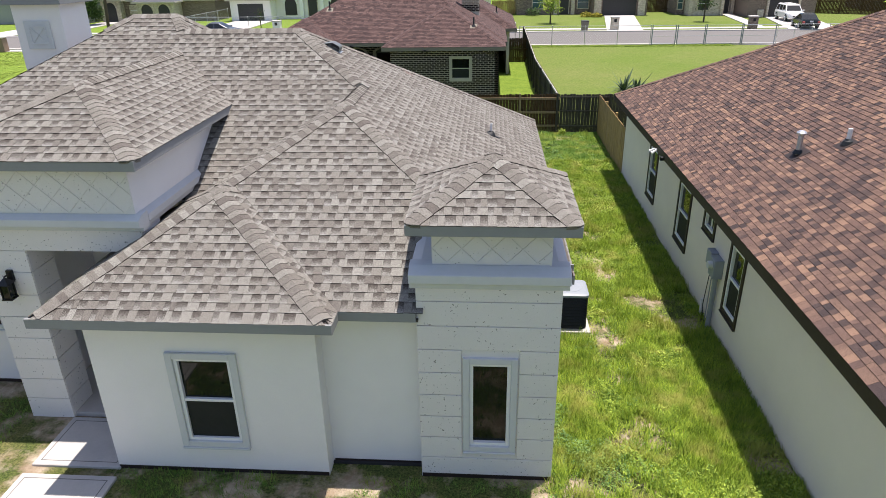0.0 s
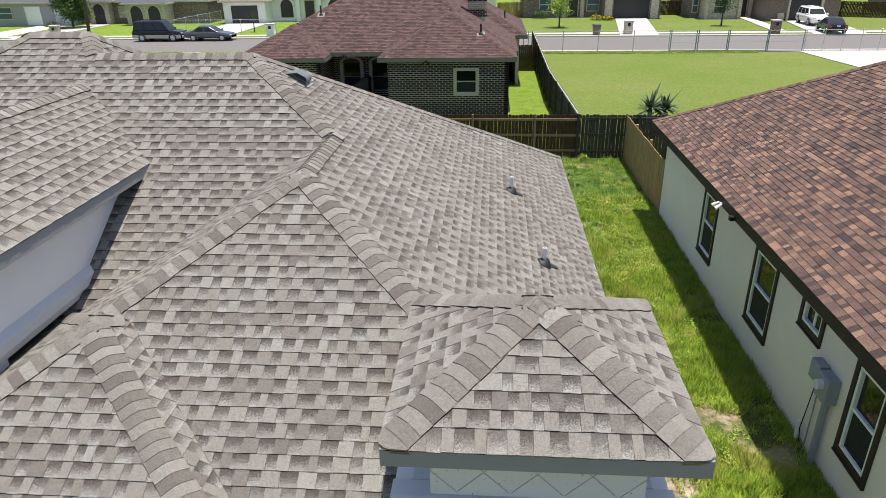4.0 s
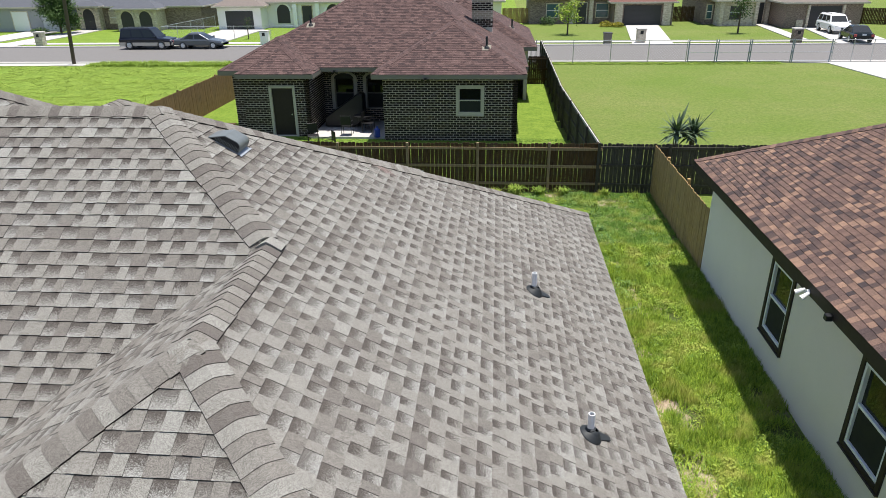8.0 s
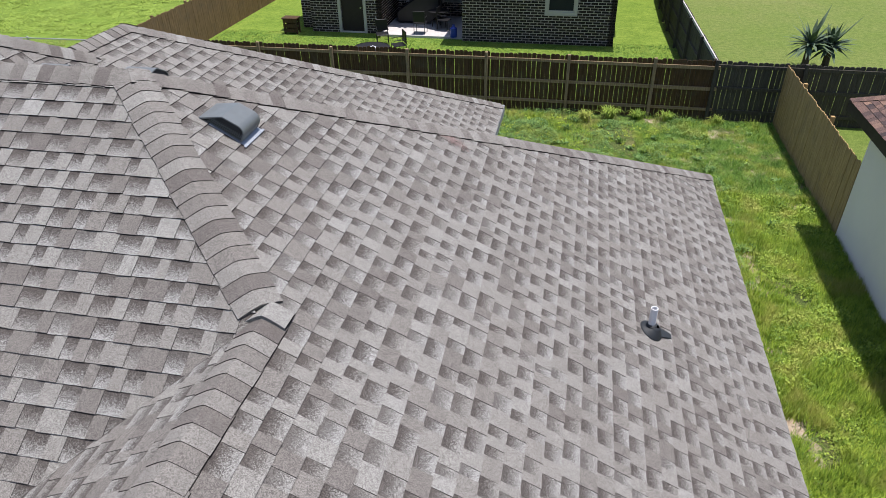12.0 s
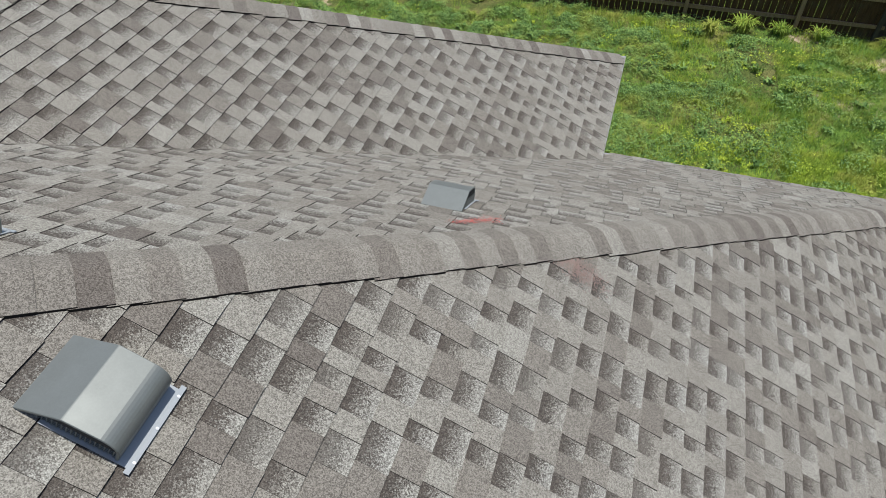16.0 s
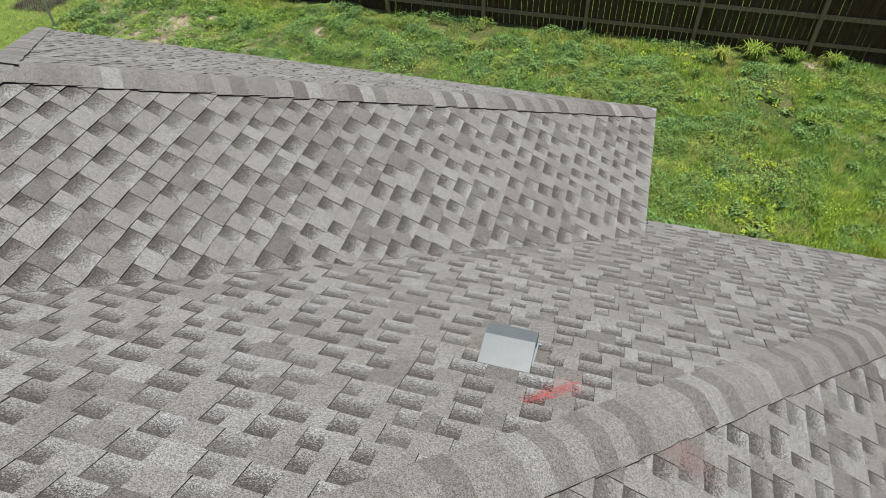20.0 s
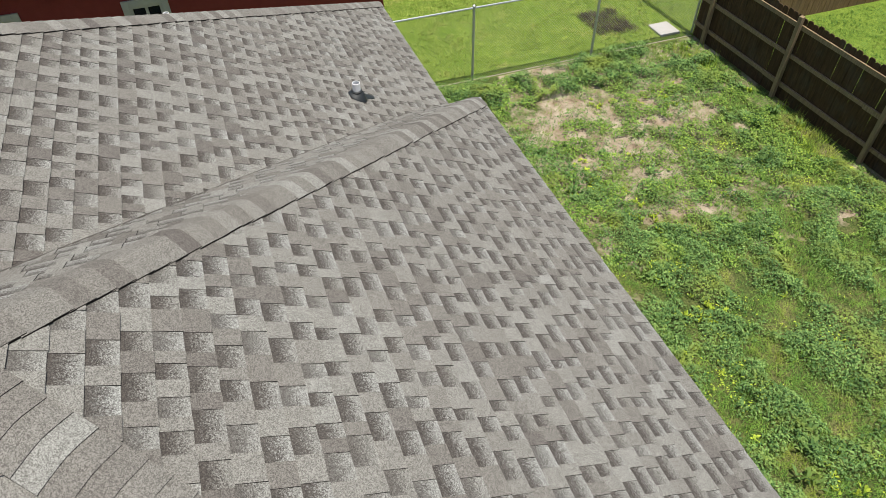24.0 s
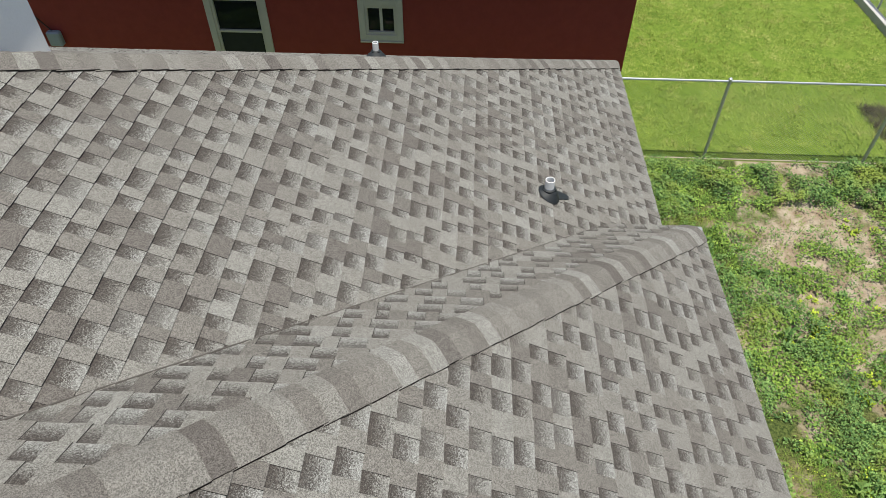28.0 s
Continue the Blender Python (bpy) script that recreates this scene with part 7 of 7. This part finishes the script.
def shrub(label, x, y, r0, high, seed, mat, n=500):
    r = random.Random(seed)
    s = thing("shrub", label, "shrub", at=(x, y, 0))
    g = Geo()
    for i in range(5):
        a = r.uniform(0, 6.28)
        g.tube((x, y, 0), (x + r0 * 0.6 * math.cos(a), y + r0 * 0.6 * math.sin(a), high * 0.7), 0.02, 0.008, 5)
    part("stems", g, BARK, s)
    c = Geo()
    for i in range(n):
        a, d = r.uniform(0, 6.28), r0 * math.sqrt(r.random())
        p = Vector((x + d * math.cos(a), y + d * math.sin(a), high * r.uniform(0.1, 1.0) * (1.1 - 0.5 * d / r0)))
        q = Euler((r.uniform(-1, 1), r.uniform(-1, 1), r.uniform(0, 6.28))).to_matrix()
        k = r.uniform(0.06, 0.14)
        c.add([p + q @ Vector(v) for v in ((-k, 0, 0), (0, -k * 0.4, 0), (k, 0, 0), (0, k * 0.4, 0))], [(0, 1, 2, 3)])
    part("leaves", c, mat, s)


YELLOW = leafy("yellow_flowers", (0.5, 0.40, 0.03), (0.2, 0.22, 0.03))
shrub("yellow flowering shrub beside a garage", 12.3, 91.0, 0.8, 0.7, 1, YELLOW)
shrub("yellow flowering shrub beside a garage", 13.6, 90.6, 0.7, 0.6, 2, YELLOW)
shrub("dark green shrub under a far window", 5.6, 93.6, 1.0, 1.2, 3, LEAVES)
shrub("low green shrub before a grey house", -55.5, 87.6, 1.0, 0.7, 4, LEAVES)
shrub("low brown shrub before a far brick house", 33.5, 90.5, 1.0, 0.5, 5, BARK)

yucca = thing("yucca", "spiky grey-green yucca in the mown lot", "yucca", at=(7.5, 36.2, 0))
r = random.Random(9)
for cx, cy, cz in ((7.15, 36.2, 0.9), (7.85, 36.3, 0.8)):
    part("stem", Geo().tube((cx, cy, 0), (cx, cy, cz), 0.13, 0.10, 10), BARK, yucca)
    for i in range(84):
        a, tilt = r.uniform(0, 6.28), r.uniform(-0.45, 1.35)
        l = r.uniform(0.6, 1.0) if i > 1 else 1.5
        if i <= 2:
            tilt = 1.0
        d = Vector((math.cos(a) * math.cos(tilt), math.sin(a) * math.cos(tilt), math.sin(tilt)))
        s = Vector((-math.sin(a), math.cos(a), 0)) * 0.065
        p = Vector((cx, cy, cz))
        n = d.cross(s).normalized() * 0.006
        droop = Vector((0, 0, -0.12 * math.cos(tilt)))
        part("leaf", Geo().add([p - s * 0.5, p + s * 0.5, p + d * l * 0.55 + s, p + d * l * 0.55 - s, p + d * l + droop, p + d * l * 0.5 + n], [(0, 1, 2, 5), (0, 5, 3), (3, 5, 4), (5, 2, 4)]), PALM, yucca)

# ---- patio things ----
grill = thing("covered_grill", "long black covered object leaning on the patio", "grill", at=(-7.9, 40.2, 0.1))
part("cover", Geo().prism([(-8.9, 0.15), (-8.9, 0.6), (-7.2, 1.75), (-6.95, 1.7), (-6.95, 0.5), (-7.4, 0.15)], "y", 40.0, 40.7), BLACK_METAL, grill, bevel=0.05)


def patio_chair(m):
    c = thing("patio_chair", "black metal mesh patio chair on the slab", "chair", "patio chairs")
    part("seat", Geo().box(-0.25, 0.25, -0.25, 0.25, 0.42, 0.45), BLACK_METAL, c, bevel=0.01)
    part("backrest", Geo().box(-0.25, 0.25, 0.23, 0.26, 0.5, 0.95), BLACK_METAL, c, bevel=0.01)
    for x in (-0.23, 0.23):
        for y in (-0.23, 0.23):
            part("leg", Geo().tube((x, y, 0), (x, y, 0.44 if y < 0 else 0.95), 0.015, n=6), BLACK_METAL, c)
        part("armrest", Geo().tube((x, -0.23, 0.65), (x, 0.24, 0.67), 0.015, n=6), BLACK_METAL, c)
    c.matrix_basis = m
    return c


ch = patio_chair(pose(-7.5, 38.6, 0.1, 0, 0, 180))
copy_thing(ch, pose(-8.75, 37.1, 0.0, 0, 0, 20))
copy_thing(ch, pose(-6.6, 39.2, 0.1, 0, 0, 80))
tb = thing("patio_table", "small black metal patio table", "table", at=(-6.9, 39.0, 0.1))
part("tabletop", Geo().tube((-6.9, 39.6, 0.78), (-6.9, 39.6, 0.80), 0.45, n=20), BLACK_METAL, tb)
for a in range(4):
    part("leg", Geo().tube((-6.9 + 0.3 * math.cos(a * 1.57), 39.6 + 0.3 * math.sin(a * 1.57), 0.1), (-6.9 + 0.25 * math.cos(a * 1.57), 39.6 + 0.25 * math.sin(a * 1.57), 0.78), 0.018, n=6), BLACK_METAL, tb)
BLUE = paint("blue_plastic", (0.02, 0.05, 0.28), 0.4)
cooler = thing("cooler", "blue plastic jug on the patio edge", "jug", at=(-6.0, 38.2, 0.1))
part("body", Geo().turned([(0.0, 0.0), (0.14, 0.0), (0.15, 0.1), (0.15, 0.36), (0.06, 0.42), (0.05, 0.5), (0.0, 0.5)], (-6.0, 38.2, 0.1), 14), BLUE, cooler)
bench = thing("wooden_crate", "small brown wooden crate beside the brick wall", "crate", at=(-13.1, 38.2, 0))
for z in (0.08, 0.28, 0.48):
    for y in (38.0, 38.4):
        part("board", Geo().box(-13.45, -12.85, y, y + 0.03, z, z + 0.15), FENCE_WOOD, bench)
part("top_board", Geo().box(-13.5, -12.8, 37.97, 38.46, 0.63, 0.68), FENCE_WOOD, bench, bevel=0.008)
for x in (-13.45, -12.9):
    for y in (38.04, 38.33):
        part("leg", Geo().box(x, x + 0.06, y, y + 0.06, 0, 0.63), FENCE_WOOD, bench)
for x in (-8.15, -3.6):
    fl = thing("eave_light", "small black twin light under the eave", "wall light", "eave lights", at=(x, 37.5, 2.9))
    y = 37.5 if x > -6 else 39.6
    part("base", Geo().box(x - 0.06, x + 0.06, y, y + 0.03, 2.84, 2.94), BLACK_METAL, fl)
    for s in (-0.1, 0.1):
        part("head", Geo().tube((x + s, y, 2.88), (x + s * 1.3, y - 0.12, 2.84), 0.05, 0.07, 10), BLACK_METAL, fl)
for x in (-7.6, -5.9):
    y = 46.0
    copy_thing(first, on_slope(x, y, (0, 1), 0.55, north_z(x, y)))

lawn_table = thing("lawn_table", "round black mesh metal table on the grass behind the fence", "table", at=(-8.4, 34.4, 0))
part("tabletop", Geo().turned([(0.0, 0.70), (0.62, 0.70), (0.66, 0.69), (0.66, 0.67), (0.0, 0.68)], (-8.4, 34.4, 0), 28), BLACK_METAL, lawn_table)
part("table_rim", Geo().turned([(0.66, 0.705), (0.69, 0.69), (0.66, 0.665)], (-8.4, 34.4, 0), 28), BLACK_METAL, lawn_table)
for a in range(4):
    c, s = math.cos(a * 1.57 + 0.4), math.sin(a * 1.57 + 0.4)
    part("leg", Geo().tube((-8.4 + 0.5 * c, 34.4 + 0.5 * s, 0), (-8.4 + 0.42 * c, 34.4 + 0.42 * s, 0.68), 0.016, n=6), BLACK_METAL, lawn_table)
bag = thing("plastic_scrap", "crumpled white plastic scrap on the round table", "scrap", at=(-8.3, 34.35, 0.7))
g = Geo()
r = random.Random(12)
for i in range(7):
    x, y = -8.3 + r.uniform(-0.12, 0.12), 34.35 + r.uniform(-0.08, 0.08)
    g.add([(x - 0.06, y, 0.702), (x, y - 0.05, 0.702), (x + 0.07, y, 0.702), (x, y + 0.05, 0.702), (x, y, 0.702 + r.uniform(0.03, 0.07))], [(0, 1, 4), (1, 2, 4), (2, 3, 4), (3, 0, 4), (3, 2, 1, 0)])
part("sheet", g, WHITE_VINYL, bag)
copy_thing(ch, pose(-7.7, 35.7, 0.0, 0, 0, -60))
tagged(part("paving_slab", Geo().box(-17.35, -16.75, 30.05, 30.6, -0.05, 0.05), CONCRETE, bevel=0.012), "loose tan concrete slab in the fence corner", "slab", kind="structure")

# red chalk on the roof near the hip
mark = thing("chalk_mark", "red chalk smear across shingles and ridge caps", "chalk mark", at=(-2.68, 17.45, 4.9))
g = Geo()
r = random.Random(4)
for i in range(440):
    k = r.random() ** 0.7
    w = 0.014 + 0.018 * k
    x, y = -2.86 + 0.22 * k + r.gauss(0, w), 17.17 + 0.26 * k + r.gauss(0, w)
    m = on_slope(x, y, (0, -1), SN, roof_height(x, y) + r.uniform(0.0135, 0.017))
    a = r.uniform(0.0015, 0.0045)
    g.add([m @ Vector(v) for v in ((-a, -0.6 * a, 0), (a, -a, 0), (a * 0.8, a, 0), (-a * 0.9, 0.7 * a, 0))], [(0, 1, 2, 3)])
tagged(part("smear", g, RED_MARK, mark), kind="stuff")
faded = Geo()
for i in range(1300):
    x, y = -2.10 + r.gauss(0, 0.09), 17.21 + r.gauss(0, 0.05)
    m = on_slope(x, y, (-1, 0), SE, roof_height(x, y) + r.uniform(0.0135, 0.017))
    a = r.uniform(0.0015, 0.004)
    faded.add([m @ Vector(v) for v in ((-a, -0.7 * a, 0), (a, -a, 0), (a * 0.8, a, 0), (-a * 0.9, 0.8 * a, 0))], [(0, 1, 2, 3)])
tagged(part("faded_smear", faded, PINK_MARK, mark), kind="stuff")
